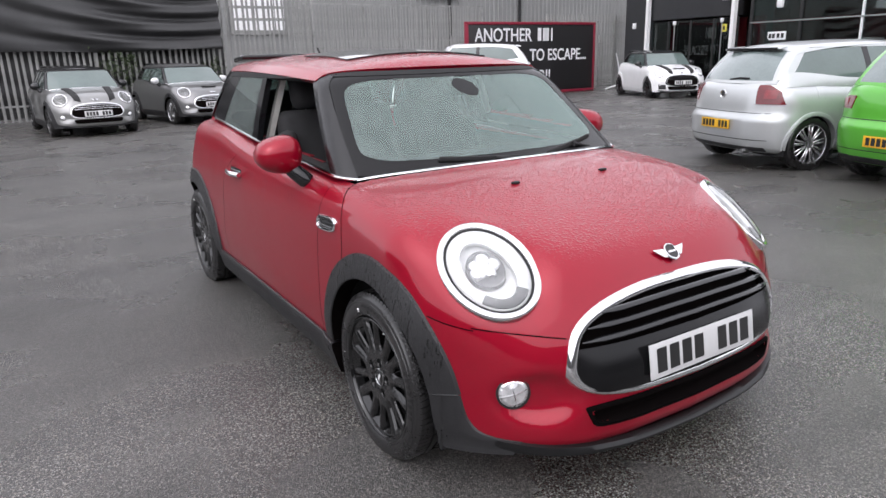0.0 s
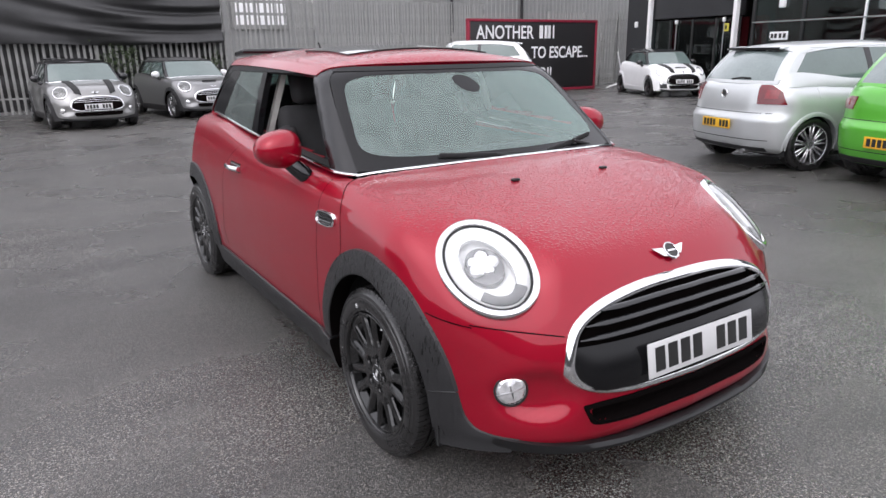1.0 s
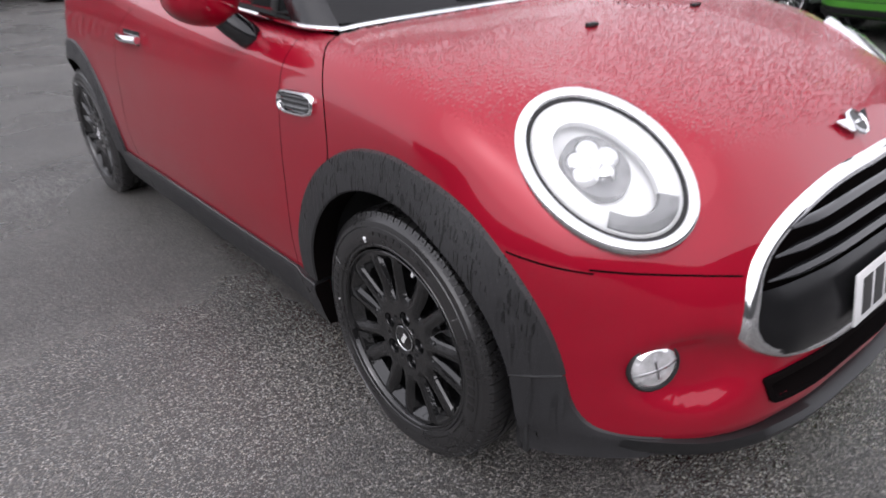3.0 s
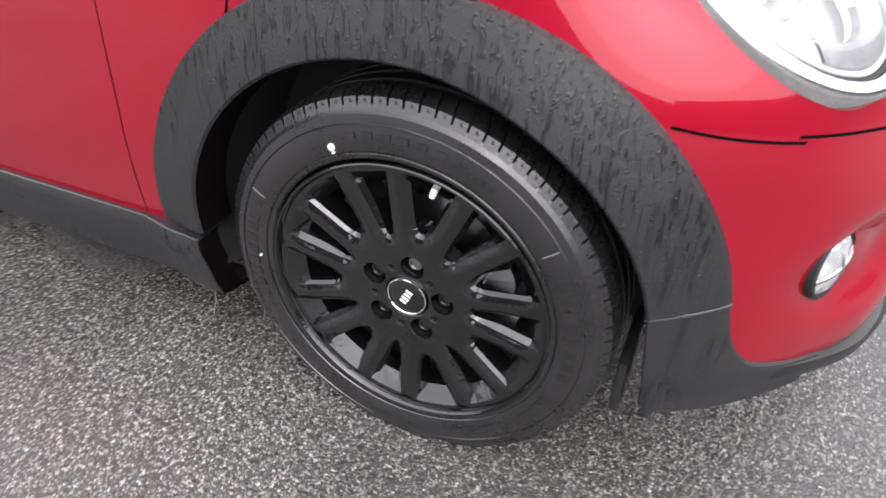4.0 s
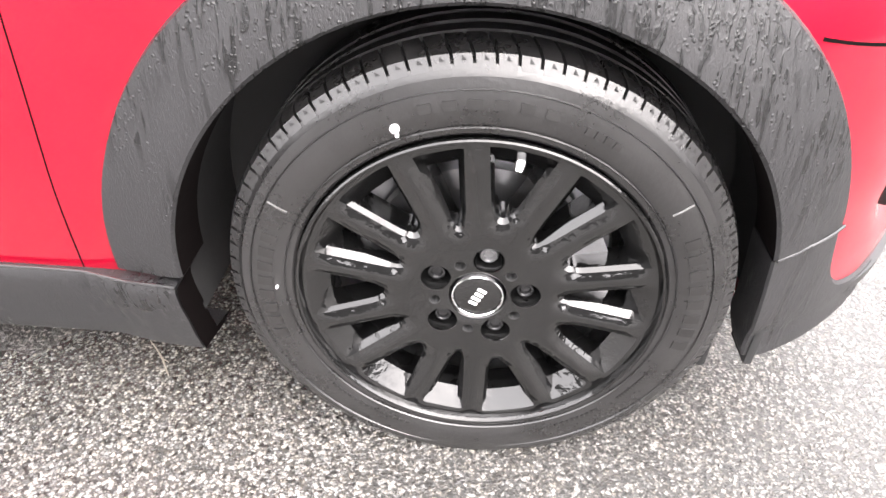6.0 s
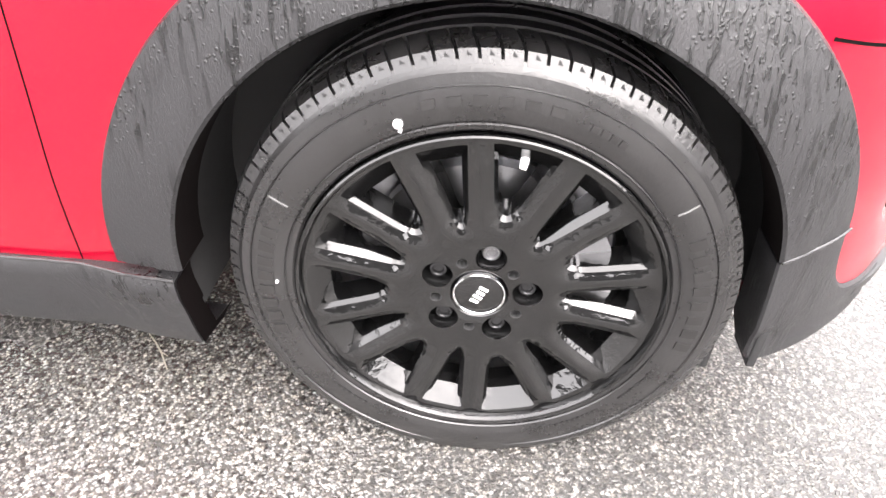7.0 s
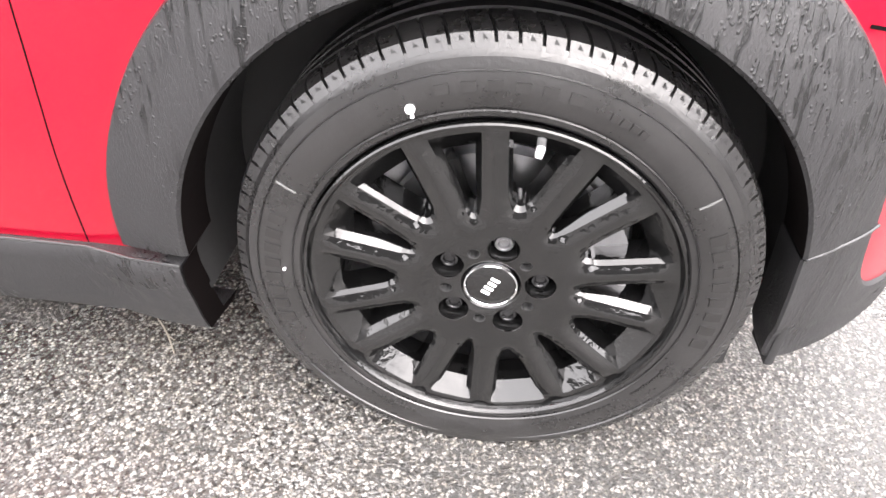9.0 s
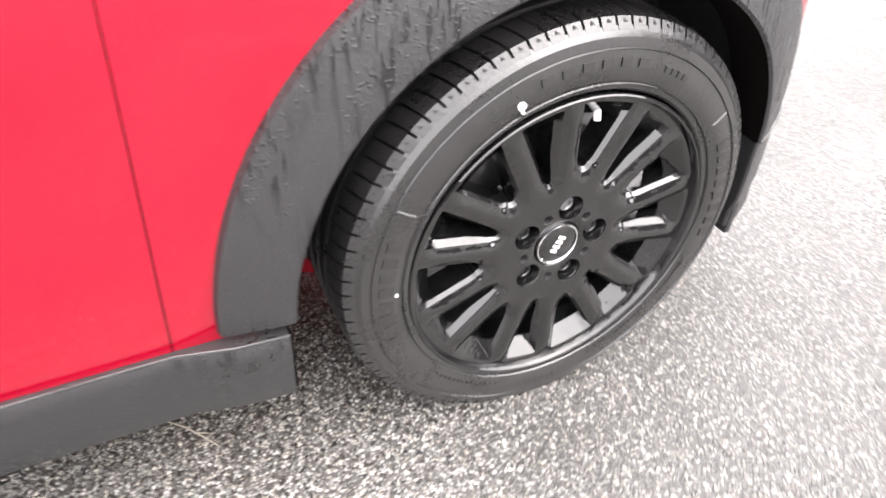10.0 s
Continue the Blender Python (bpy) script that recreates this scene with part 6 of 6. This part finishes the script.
        solid("tailgate_side", offset_patch(Q, G, 0.004, 0.03), paint, car, "painted side of the tailgate")
    bm = bmesh.new()
    box(bm, (0.96, 0.12, 0.026), (0, 2.68, 1.385), Euler((radians(-12), 0, 0)).to_matrix(), 0.015, 3)
    part("roof_spoiler", bm, paint, car, "painted roof spoiler")
    boxed("spoiler_lamp", (0.9, 0.02, 0.03), (0, 2.735, 1.375), M["gloss"], car, "dark strip under the spoiler", 0.006)
    # tail lamps wrap round the corners
    z0, z1 = opts.get("lamp_z", (0.765, 0.985))
    for mir in (False, True):
        lamp = new("tail_lamp")
        lamp.parent = car
        tagged(lamp, "red tail lamp wrapped round the corner")
        x = np.linspace(0.535, 0.785, 12)
        z = np.linspace(z0, z1, 8)
        X, Z = np.meshgrid(x, z, indexing="ij")
        P = along(F, 1, 1, -X * (1 - 0.06 * (Z - z0) / (z1 - z0)), Z - (0.012 + 0.07 * np.clip((X - 0.64) / 0.145, 0, 1) ** 1.4) * (Z - z0) / (z1 - z0), 2.74, 1.0)
        v, f = offset_patch(P, F, 0.010, 0.02)
        solid("lens", (mirrored(v) if mir else v, f), M["redlens"], lamp, "red ribbed lens")
        P = along(F, 1, 1, -X[3:9, 2:6], Z[3:9, 2:6], 2.74, 1.0)
        v, f = offset_patch(P, F, 0.016, 0.006)
        solid("lamp_glow", (mirrored(v) if mir else v, f), M["redbright"], lamp, "brighter red light field")
    # bumper, plate, badge, handle
    for z, lab in ((0.665, "tailgate gap"), (0.36, "bumper crease")):
        x = np.linspace(-0.70, 0.70, 30)
        v, f = path_strip(F, 1, 1, np.stack([x, np.full_like(x, z)], 1), 0.008, 0.0015, 0.006, 1.0)
        solid("bumper_seam", (v, f), M["matt"], car, lab)
    x = np.linspace(-0.66, 0.66, 24)
    P = along(F, 1, 1, np.repeat(x[:, None], 3, 1), np.repeat(np.array([0.23, 0.27, opts.get("skirt", 0.275)])[None], 24, 0), 1.0, 3.0)
    solid("rear_skirt", offset_patch(P, F, 0.006, 0.02), M["plastic"], car, "black lower bumper skirt")
    py = float(along(F, 1, 1, np.array([0.0]), np.array([opts.get("plate_z", 0.52)]), 1.0, 3.0)[0, 1])
    number_plate(car, pose(0, py + 0.012, opts.get("plate_z", 0.52), 0, 0, 180), M["plate_y"])
    by = along(F, 1, 1, np.array([0.0]), np.array([0.86]), 1.0, 3.0)[0]
    v, f = lathe([(0.0, 0.055), (0.010, 0.052), (0.012, 0.043), (0.006, 0.040), (0.006, 0.0)], 32)
    if opts.get("badge", True):
        solid("badge", (v[:, [1, 0, 2]] + by, f), M["chrome"], car, "round chrome badge")
    solid("rear_wiper", tube([(0.0, 2.985, 1.03), (-0.16, 2.975, 1.05), (-0.30, 2.965, 1.045)], 0.012, segs=8), M["matt"], car, "black rear wiper")
    solid("exhaust", tube([(-0.45, 2.9, 0.23), (-0.45, 3.10, 0.225)], 0.028, segs=12), M["steel"], car, "steel exhaust tip")
    if opts.get("aerial"):
        solid("aerial", tube([(0, 2.45, 1.43), (0, 2.50, 1.47), (0, 2.62, 1.60)], 0.006, segs=8), M["matt"], car, "black roof aerial")
    P = along(F, 0, -1, *np.meshgrid(np.linspace(2.30, 2.44, 6), np.linspace(0.82, 0.95, 6), indexing="ij"))
    solid("fuel_flap", offset_patch(P, F, 0.003, 0.006), paint, car, "painted fuel flap")
    return car


M["redbright"] = material("bright_red_lens", (0.20, 0.004, 0.009), 0.10, 0, 0.8, 0.2, 40)
M["rearglass"] = material("wet_rear_glass", (0.17, 0.21, 0.205), 0.16, 0, 1.0, 0.15, 3)
rear_car("silver_parked_car", "bright silver hatchback parked with its tail to the yard", pose(8.503, 2.235, 0, 0, 0, 72), M["silver"], "bright silver paint", dict(aerial=True))
rear_car("green_parked_car", "bright green hatchback parked beside the silver one", pose(8.39, 0.43, 0, 0, 0, 76.5), M["green"], "bright green paint", dict(plate_z=0.46, lamp_z=(0.76, 0.90), skirt=0.29, badge=False))
suv = rear_car("white_parked_car", "tall white car with a rear spoiler standing in the yard", pose(7.72, 14.6, 0, 0, 0, -122), M["white"], "white paint", {})
suv.scale = (1.12, 1.12, 1.17)


# ---- the place ----
def flat_quad(name, corners, mat, label, kind="structure", category=""):
    v, f = np.array(corners, float), [(0, 1, 2, 3)]
    return tagged(mesh_object(name, v, f, mat, None, "", smooth=False), label, category, "", kind)


flat_quad("ground", [(-900, -900, 0), (900, -900, 0), (900, 900, 0), (-900, 900, 0)], M["asphalt"], "wet dark asphalt of the car park")


def pale_mesh(height, name):
    """A pressed steel pale: W section, split and pointed top."""
    w, d = 0.034, 0.012
    prof = [(-w, 0.0), (-w * 0.6, -d), (-w * 0.2, -d), (0, 0.0), (w * 0.2, -d), (w * 0.6, -d), (w, 0.0)]
    vs, fs = [], []
    for z in (0.05, height - 0.12):
        vs += [(x, y, z) for x, y in prof]
    for i in range(6):
        fs.append((i, i + 1, 8 + i, 7 + i))
    n = len(vs)
    vs += [(-w * 0.75, 0.004, height), (0.0, 0.004, height - 0.05), (w * 0.75, 0.004, height)]
    fs += [(7, 8, 14), (8, 9, 14), (9, 10, 15), (9, 15, 14), (10, 11, 15), (11, 12, 16), (11, 16, 15), (12, 13, 16)]
    me = bpy.data.meshes.new(name)
    me.from_pydata(vs, [], fs)
    me.materials.append(M["steel_fence"])
    return me


def palisade(name, label, x0, x1, y, height, pitch, rails, posts=2.7, yaw=0.0):
    fence = thing(name, label, "fence", pose(x0, y, 0, 0, 0, yaw), "", "structure")
    me = pale_mesh(height, "pale")
    n = int((x1 - x0) / pitch)
    rng = random.Random(int(x0 * 10 + y * 7))
    for i in range(n):
        ob = new("pale", me)
        ob.parent = fence
        ob.matrix_local = pose(i * pitch, rng.uniform(-0.004, 0.004), rng.uniform(-0.03, 0.02), 0, rng.uniform(-0.5, 0.5), rng.uniform(-3, 3))
    for z in rails:
        boxed("rail", (x1 - x0, 0.045, 0.045), ((x1 - x0) / 2, 0.035, z), M["steel_fence"], fence, "horizontal fence rail", 0.004)
    k = max(1, int((x1 - x0) / posts))
    for i in range(k + 1):
        boxed("post", (0.06, 0.10, height - 0.05), (i * (x1 - x0) / k, 0.09, (height - 0.05) / 2), M["steel_fence"], fence, "fence post", 0.005)
    return fence


palisade("fence_left", "tall weathered galvanised palisade fence", -9.0, 6.7, 18.6, 3.35, 0.155, (0.45, 2.2, 2.95))
palisade("fence_middle", "lower palisade fence before the works yard", 6.7, 19.2, 18.6, 2.12, 0.155, (0.45, 1.75))
palisade("fence_back", "high palisade screen with a top rail", 6.75, 14.4, 20.2, 3.2, 0.12, (0.5, 2.0, 3.22), 2.4)
palisade("fence_right", "palisade gate beside the showroom", 16.6, 22.3, 18.9, 2.95, 0.155, (0.45, 1.75, 2.6), 1.85)


def drape(name, label, x0, x1, z0, z1, y):
    """A black sheet tied to the fence, hanging in slanted folds."""
    nx, nz = 150, 44
    u, v = np.meshgrid(np.linspace(0, 1, nx), np.linspace(0, 1, nz), indexing="ij")
    X = x0 + (x1 - x0) * u
    sag = 0.06 * np.sin(u * np.pi * 3.2) ** 2
    Z = z0 + (z1 - z0) * v - sag * (1 - v)
    s = X - x1
    # folds sweep up towards the tied corner
    r = np.hypot(s * 0.30 + 0.2, (Z - z1) * 1.0 - 0.55)
    ang = np.arctan2(Z - z1 - 0.55, s * 0.30 + 0.2)
    near = np.exp(-((s + 1.6) / 2.6) ** 2)
    fold = (0.014 + 0.066 * near) * np.sin(r * 13 + 0.8 * np.sin(s * 0.8) + 0.5 * np.sin(ang * 5)) + 0.028 * near * np.sin(r * 27 + s * 0.9) + 0.02 * np.sin(s * 1.1 + Z * 1.6)
    Y = y - 0.06 - fold - 0.05 * np.sin(v * np.pi) ** 0.7
    P = np.stack([X, Y, Z], -1)
    v1, f1 = shell(P, (0, 0.004, 0))
    ob = tagged(mesh_object(name, v1, f1, M["sheet"], None, "", 60), label, "plastic sheet")
    return ob


drape("fence_sheet", "black plastic sheet hung in folds over the fence", -9.0, 3.75, 1.80, 3.42, 18.50)
# added backing: its black stands for the shade between the pales
drape("fence_sheet", "black backing added behind the fence for the shade in its gaps", -9.0, 3.9, 0.15, 2.1, 18.9)

# ivy in the fence
rng = random.Random(4)
vs, fs = [], []
for k in range(520):
    cx, cz = rng.choice(((0.55, 1.25), (0.85, 1.45), (1.15, 1.2), (1.25, 1.6), (3.5, 1.2)))
    p = Vector((rng.gauss(cx, 0.14), 18.5 + rng.uniform(-0.06, 0.05), rng.gauss(cz, 0.22)))
    r = Euler((rng.uniform(0, 6), rng.uniform(0, 6), rng.uniform(0, 6))).to_matrix()
    s = rng.uniform(0.02, 0.05)
    n = len(vs)
    vs += [p + r @ Vector(q) * s for q in ((-1, 0, 0), (-0.3, 0.6, 0.1), (1, 0.1, 0.0), (-0.2, -0.7, 0.1))]
    fs.append((n, n + 1, n + 2, n + 3))
tagged(mesh_object("ivy", vs, fs, M["leaf"], None, "", smooth=False), "sparse green ivy growing through the fence", "ivy", "", "stuff")


# corrugated works building behind the fence
def corrugated(name, label, x0, x1, y, z1, pitch=0.25):
    n = int((x1 - x0) / pitch)
    prof = []
    for i in range(n):
        a = x0 + i * pitch
        prof += [(a, 0.0), (a + pitch * 0.55, 0.0), (a + pitch * 0.65, -0.035), (a + pitch * 0.9, -0.035)]
    P = np.array([[(x, y + d, z) for z in (0.0, z1)] for x, d in prof])
    v, f = shell(P, (0, 0.12, 0))
    return tagged(mesh_object(name, v, f, M["cladding"], None, "", 20), label, "", "", "structure")


corrugated("wall_north", "grey corrugated steel wall of the works building", -14.0, 44.0, 24.5, 7.5)
win = thing("window_1", "bright window strip in the works wall", "", pose(6.9, 24.42, 3.15), "", "structure")
boxed("window_frame", (2.2, 0.06, 1.5), (0, 0.0, 0), M["steel_fence"], win, "grey window frame", 0.01)
# opaque panes: the sky's brightness is put into their white
for z in (-0.42, 0.02, 0.46):
    for x in (-0.8, -0.4, 0.0, 0.4, 0.8):
        boxed("pane", (0.34, 0.05, 0.34), (x, -0.03, z), M["lampwhite"], win, "pane painted white for the bright sky in it")
for x in (15.6, 19.6):
    g = solid("downpipe", tube([(x, 24.36, 0.0), (x, 24.36, 7.4)], 0.07, segs=10), M["matt"], None)
    tagged(g, "dark rain pipe on the works wall", "downpipe", "rain pipes")
ws_ = thing("wall_sign", "white sign with an oval mark on the works wall", "sign", pose(15.0, 24.3, 4.35))
boxed("panel", (2.2, 0.05, 0.9), (0, 0, 0), M["white"], ws_, "white panel", 0.01)
v, f = lathe([(0.0, 1.0), (0.012, 0.95), (0.0, 0.9)], 40)
solid("oval", (v[:, [1, 0, 2]] * np.array([0.85, 1, 0.33]) + np.array([0, -0.03, 0]), f), M["ink"], ws_, "dark oval outline")
for i, x in enumerate((-0.45, -0.2, 0.08, 0.36)):
    boxed("bar", (0.2, 0.01, 0.16), (x, -0.032, -0.02), M["ink"], ws_, "dark bar")
boxed("bar", (0.14, 0.01, 0.2), (0.72, -0.034, -0.22), M["sign_red"], ws_, "small red mark")


# billboard
def lettering(txt, size, at, parent, mat):
    cu = bpy.data.curves.new("words", "FONT")
    cu.body, cu.size, cu.extrude, cu.align_x, cu.offset = txt, size, 0.006, "LEFT", 0.006
    tmp = bpy.data.objects.new("words", cu)
    me = bpy.data.meshes.new_from_object(tmp)
    bpy.data.objects.remove(tmp)
    me.materials.clear()
    me.materials.append(mat)
    # one part for each character
    bm = bmesh.new()
    bm.from_mesh(me)
    left, groups = set(bm.faces), []
    while left:
        stack, isle = [left.pop()], []
        while stack:
            q = stack.pop()
            isle.append(q)
            for k in (o for e in q.edges for o in e.link_faces if o in left):
                left.discard(k)
                stack.append(k)
        xs_ = [w.co.x for q in isle for w in q.verts]
        groups.append([min(xs_), max(xs_), isle])
    groups.sort(key=lambda g: g[0])
    merged = []
    for g in groups:
        if merged and g[0] < merged[-1][1] - 0.01:
            merged[-1][1] = max(merged[-1][1], g[1])
            merged[-1][2] += g[2]
        else:
            merged.append(g)
    for g in merged:
        ids = {}
        for q in g[2]:
            for w in q.verts:
                ids.setdefault(w, len(ids))
        ob = mesh_object("letter", [w.co for w in ids], [[ids[w] for w in q.verts] for q in g[2]], mat, parent, "white letter", smooth=False)
        ob.matrix_local = pose(*at, 90, 0, 0) @ Matrix.Diagonal((0.85, 1, 1, 1))
    bm.free()


sg = thing("billboard", "black billboard with white lettering in a dark red frame", "billboard", pose(14.45, 17.2, 1.25))
boxed("panel", (5.85, 0.10, 2.44), (0, 0.03, 0), M["sign_black"], sg, "black panel", 0.01)
for z in (-1.2, 1.2):
    boxed("frame_bar", (5.95, 0.14, 0.09), (0, 0.02, z), M["sign_red"], sg, "dark red frame", 0.012)
for x in (-2.93, 2.93):
    boxed("frame_bar", (0.09, 0.14, 2.31), (x, 0.02, 0), M["sign_red"], sg, "dark red frame", 0.012)
lettering("ANOTHER", 0.62, (-2.62, -0.03, 0.60), sg, M["letters"])
for x in (0.08, 0.32, 0.44, 0.66):
    boxed("bar", (0.16 if x != 0.66 else 0.06, 0.012, 0.44), (x + 0.14, -0.028, 0.82), M["letters"], sg, "white bar")
lettering("TO ESCAPE...", 0.57, (-0.22, -0.03, -0.07), sg, M["letters"])
lettering("R!!", 0.57, (0.22, -0.03, -0.80), sg, M["letters"])
brace = thing("leaning_pole", "pale pole leaning beside the board", "pole", pose(17.9, 17.0, 0))
solid("pole", tube([(0.0, 0.0, 0.02), (1.0, 0.0, 0.22)], 0.03, segs=8), M["letters"], brace)
solid("pole", tube([(1.0, 0.1, 0.22), (0.62, 0.1, 1.35)], 0.025, segs=8), M["letters"], brace)

# unseen plain walls that close the yard, added to darken the car's reflections
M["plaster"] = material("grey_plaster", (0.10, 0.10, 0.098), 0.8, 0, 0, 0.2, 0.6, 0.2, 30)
tagged(part("unseen_wall_south", box(bmesh.new(), (60, 0.4, 6.6), (0, -24, 3.3), None, 0.02, 1), M["plaster"], None), "unseen plain grey wall added to darken the car's reflections", "", "", "structure")
tagged(part("unseen_wall_west", box(bmesh.new(), (0.4, 48, 5.0), (-26, 0, 2.5), None, 0.02, 1), M["plaster"], None), "unseen plain grey wall added to darken the car's reflections", "", "", "structure")

# ---- showroom ----
def slab(name, size, at, mat, label, kind="structure"):
    return tagged(part(name, box(bmesh.new(), size, at, None, 0.01, 1), mat, None), label, "", "", kind)


X0 = 19.5
slab("wall_east_corner", (0.5, 1.25, 6.5), (X0 + 0.25, 16.97, 3.25), M["facade"], "dark corner panel of the showroom")
slab("wall_east_header", (0.4, 3.75, 4.0), (X0 + 0.3, 14.65, 4.5), M["facade"], "dark shutter box over the entrance")
slab("wall_east_upper", (0.4, 17.2, 2.6), (X0 + 0.3, 3.75, 5.2), M["facade"], "dark upper wall of the showroom")
for y in (16.41, 12.74):
    slab("column_white", (0.20, 0.13, 6.4), (X0 - 0.05, y, 3.2), M["white"], "white column of the showroom front")
slab("showroom_floor", (9.5, 23.0, 0.05), (X0 + 5.2, 6.5, 0.03), M["facade"], "dark showroom floor")
slab("wall_inner", (0.2, 23.0, 6.4), (X0 + 10.0, 6.5, 3.2), M["interior_red"], "dark red back wall inside the showroom")
slab("wall_inner_side", (10.0, 0.2, 6.4), (X0 + 5.3, 17.6, 3.2), M["facade"], "dark side wall inside the showroom")
slab("showroom_ceiling", (10.0, 23.0, 0.2), (X0 + 5.2, 6.4, 6.55), M["facade"], "dark ceiling of the showroom")
door = thing("door_1", "dark glazed entrance doors of the showroom", "", pose(X0 + 0.15, 14.6, 0), "", "structure")
for i, y in enumerate((-1.45, -0.5, 0.5, 1.45)):
    g = boxed("pane", (0.02, 0.92, 2.36), (0, y, 1.24), M["pane"], door, "dark glass pane")
    g.visible_shadow = False
for y in (-1.9, -0.98, 0.0, 0.98, 1.9):
    boxed("frame_post", (0.07, 0.06, 2.44), (0, y, 1.22), M["matt"], door, "black door frame", 0.006)
for y in (-1.35, 0.65):
    solid("pull_handle", tube([(-0.09, y, 0.75), (-0.09, y, 2.30)], 0.018, segs=8), M["steel"], door, "long door handle")
    boxed("lamp_tip", (0.10, 0.10, 0.14), (-0.10, y, 2.36), M["letters"], door, "white lamp tip", 0.02)
glz = thing("window_2", "tall showroom glazing with dark bars", "", pose(X0 + 0.15, 3.9, 0), "", "structure")
ys = [-8.3, -5.6, -3.1, -0.6, 1.9, 4.75, 6.6, 8.3]
for a, b in zip(ys[:-1], ys[1:]):
    for z0, z1 in ((0.05, 1.37), (1.40, 2.18), (2.24, 3.9)):
        g = boxed("pane", (0.02, b - a - 0.05, z1 - z0), (0.03, (a + b) / 2, (z0 + z1) / 2), M["pane"], glz, "dark glass pane")
        g.visible_shadow = False
for i, y in enumerate(ys):
    boxed("mullion", (0.10, 0.05 if i == 5 else 0.09, 3.9), (0, y, 1.95), M["letters"] if i == 5 else M["matt"], glz, "upright window bar", 0.006)
for z in (1.38, 2.21, 3.9):
    boxed("transom", (0.12, 16.6, 0.075 if z < 2 or z > 3 else 0.04), (-0.01, 0, z), M["matt"] if z < 2 or z > 3 else M["cladding"], glz, "level window bar", 0.006)
ns = thing("notice", "yellow notice on the showroom front", "sign", pose(X0 + 0.127, 13.2, 2.10))
boxed("panel", (0.02, 0.19, 0.26), (0, 0, 0), M["yellow"], ns, "yellow panel", 0.004)
boxed("bar", (0.01, 0.07, 0.13), (-0.012, 0, 0), M["ink"], ns, "dark mark")
ns = thing("lit_sign", "white sign board with dark bars in the window", "sign", pose(X0 + 0.145, 11.25, 1.76))
boxed("panel", (0.02, 0.62, 0.26), (0, 0, 0), M["letters"], ns, "white panel", 0.004)
for y in (-0.2, -0.06, 0.1, 0.22):
    boxed("bar", (0.01, 0.09, 0.14), (-0.013, y, 0), M["ink"], ns, "dark bar")
cam_ = thing("wall_camera", "white security camera on the showroom front", "camera", pose(X0 - 0.1, 12.95, 3.05))
boxed("housing", (0.16, 0.42, 0.12), (0, 0, 0), M["letters"], cam_, "white housing", 0.02)
boxed("bracket", (0.08, 0.08, 0.25), (0.06, 0.15, 0.16), M["letters"], cam_, "white bracket", 0.01)
lampw = thing("wall_lamp", "small white wall lamp on the corner panel", "lamp", pose(X0 - 0.03, 17.1, 2.35))
boxed("body", (0.10, 0.14, 0.22), (0, 0, 0), M["letters"], lampw, "white body", 0.03)
lampw = thing("wall_lamp", "small white lamp under the window head", "lamp", pose(X0 + 0.09, 11.2, 2.75))
boxed("body", (0.14, 0.20, 0.26), (0, 0, 0), M["letters"], lampw, "white body", 0.04)
for y in (8.0, 10.0, 14.4, 15.2):
    slab("wall_banner", (0.05, 0.55, 2.2), (X0 + 4.0, y, 1.5), M["interior_red"], "dark red display banner inside the showroom")

# a dry stalk on the ground beside the sill
M["straw"] = material("dry_straw", (0.24, 0.21, 0.17), 0.7, 0, 0, 0.2, 60)
st = thing("straw", "pale dry stalk lying on the wet asphalt", "straw", pose(-0.705, 0.518, 0))
solid("stalk", tube([(0.034, 0.032, 0.004), (0.012, 0.010, 0.006), (-0.006, -0.006, 0.004), (-0.040, -0.030, 0.004)], [0.0008, 0.0014, 0.0016, 0.0008], segs=6), M["straw"], st)
solid("side_leaf", tube([(-0.004, -0.004, 0.004), (-0.016, -0.022, 0.008)], [0.0012, 0.0006], segs=6), M["straw"], st)
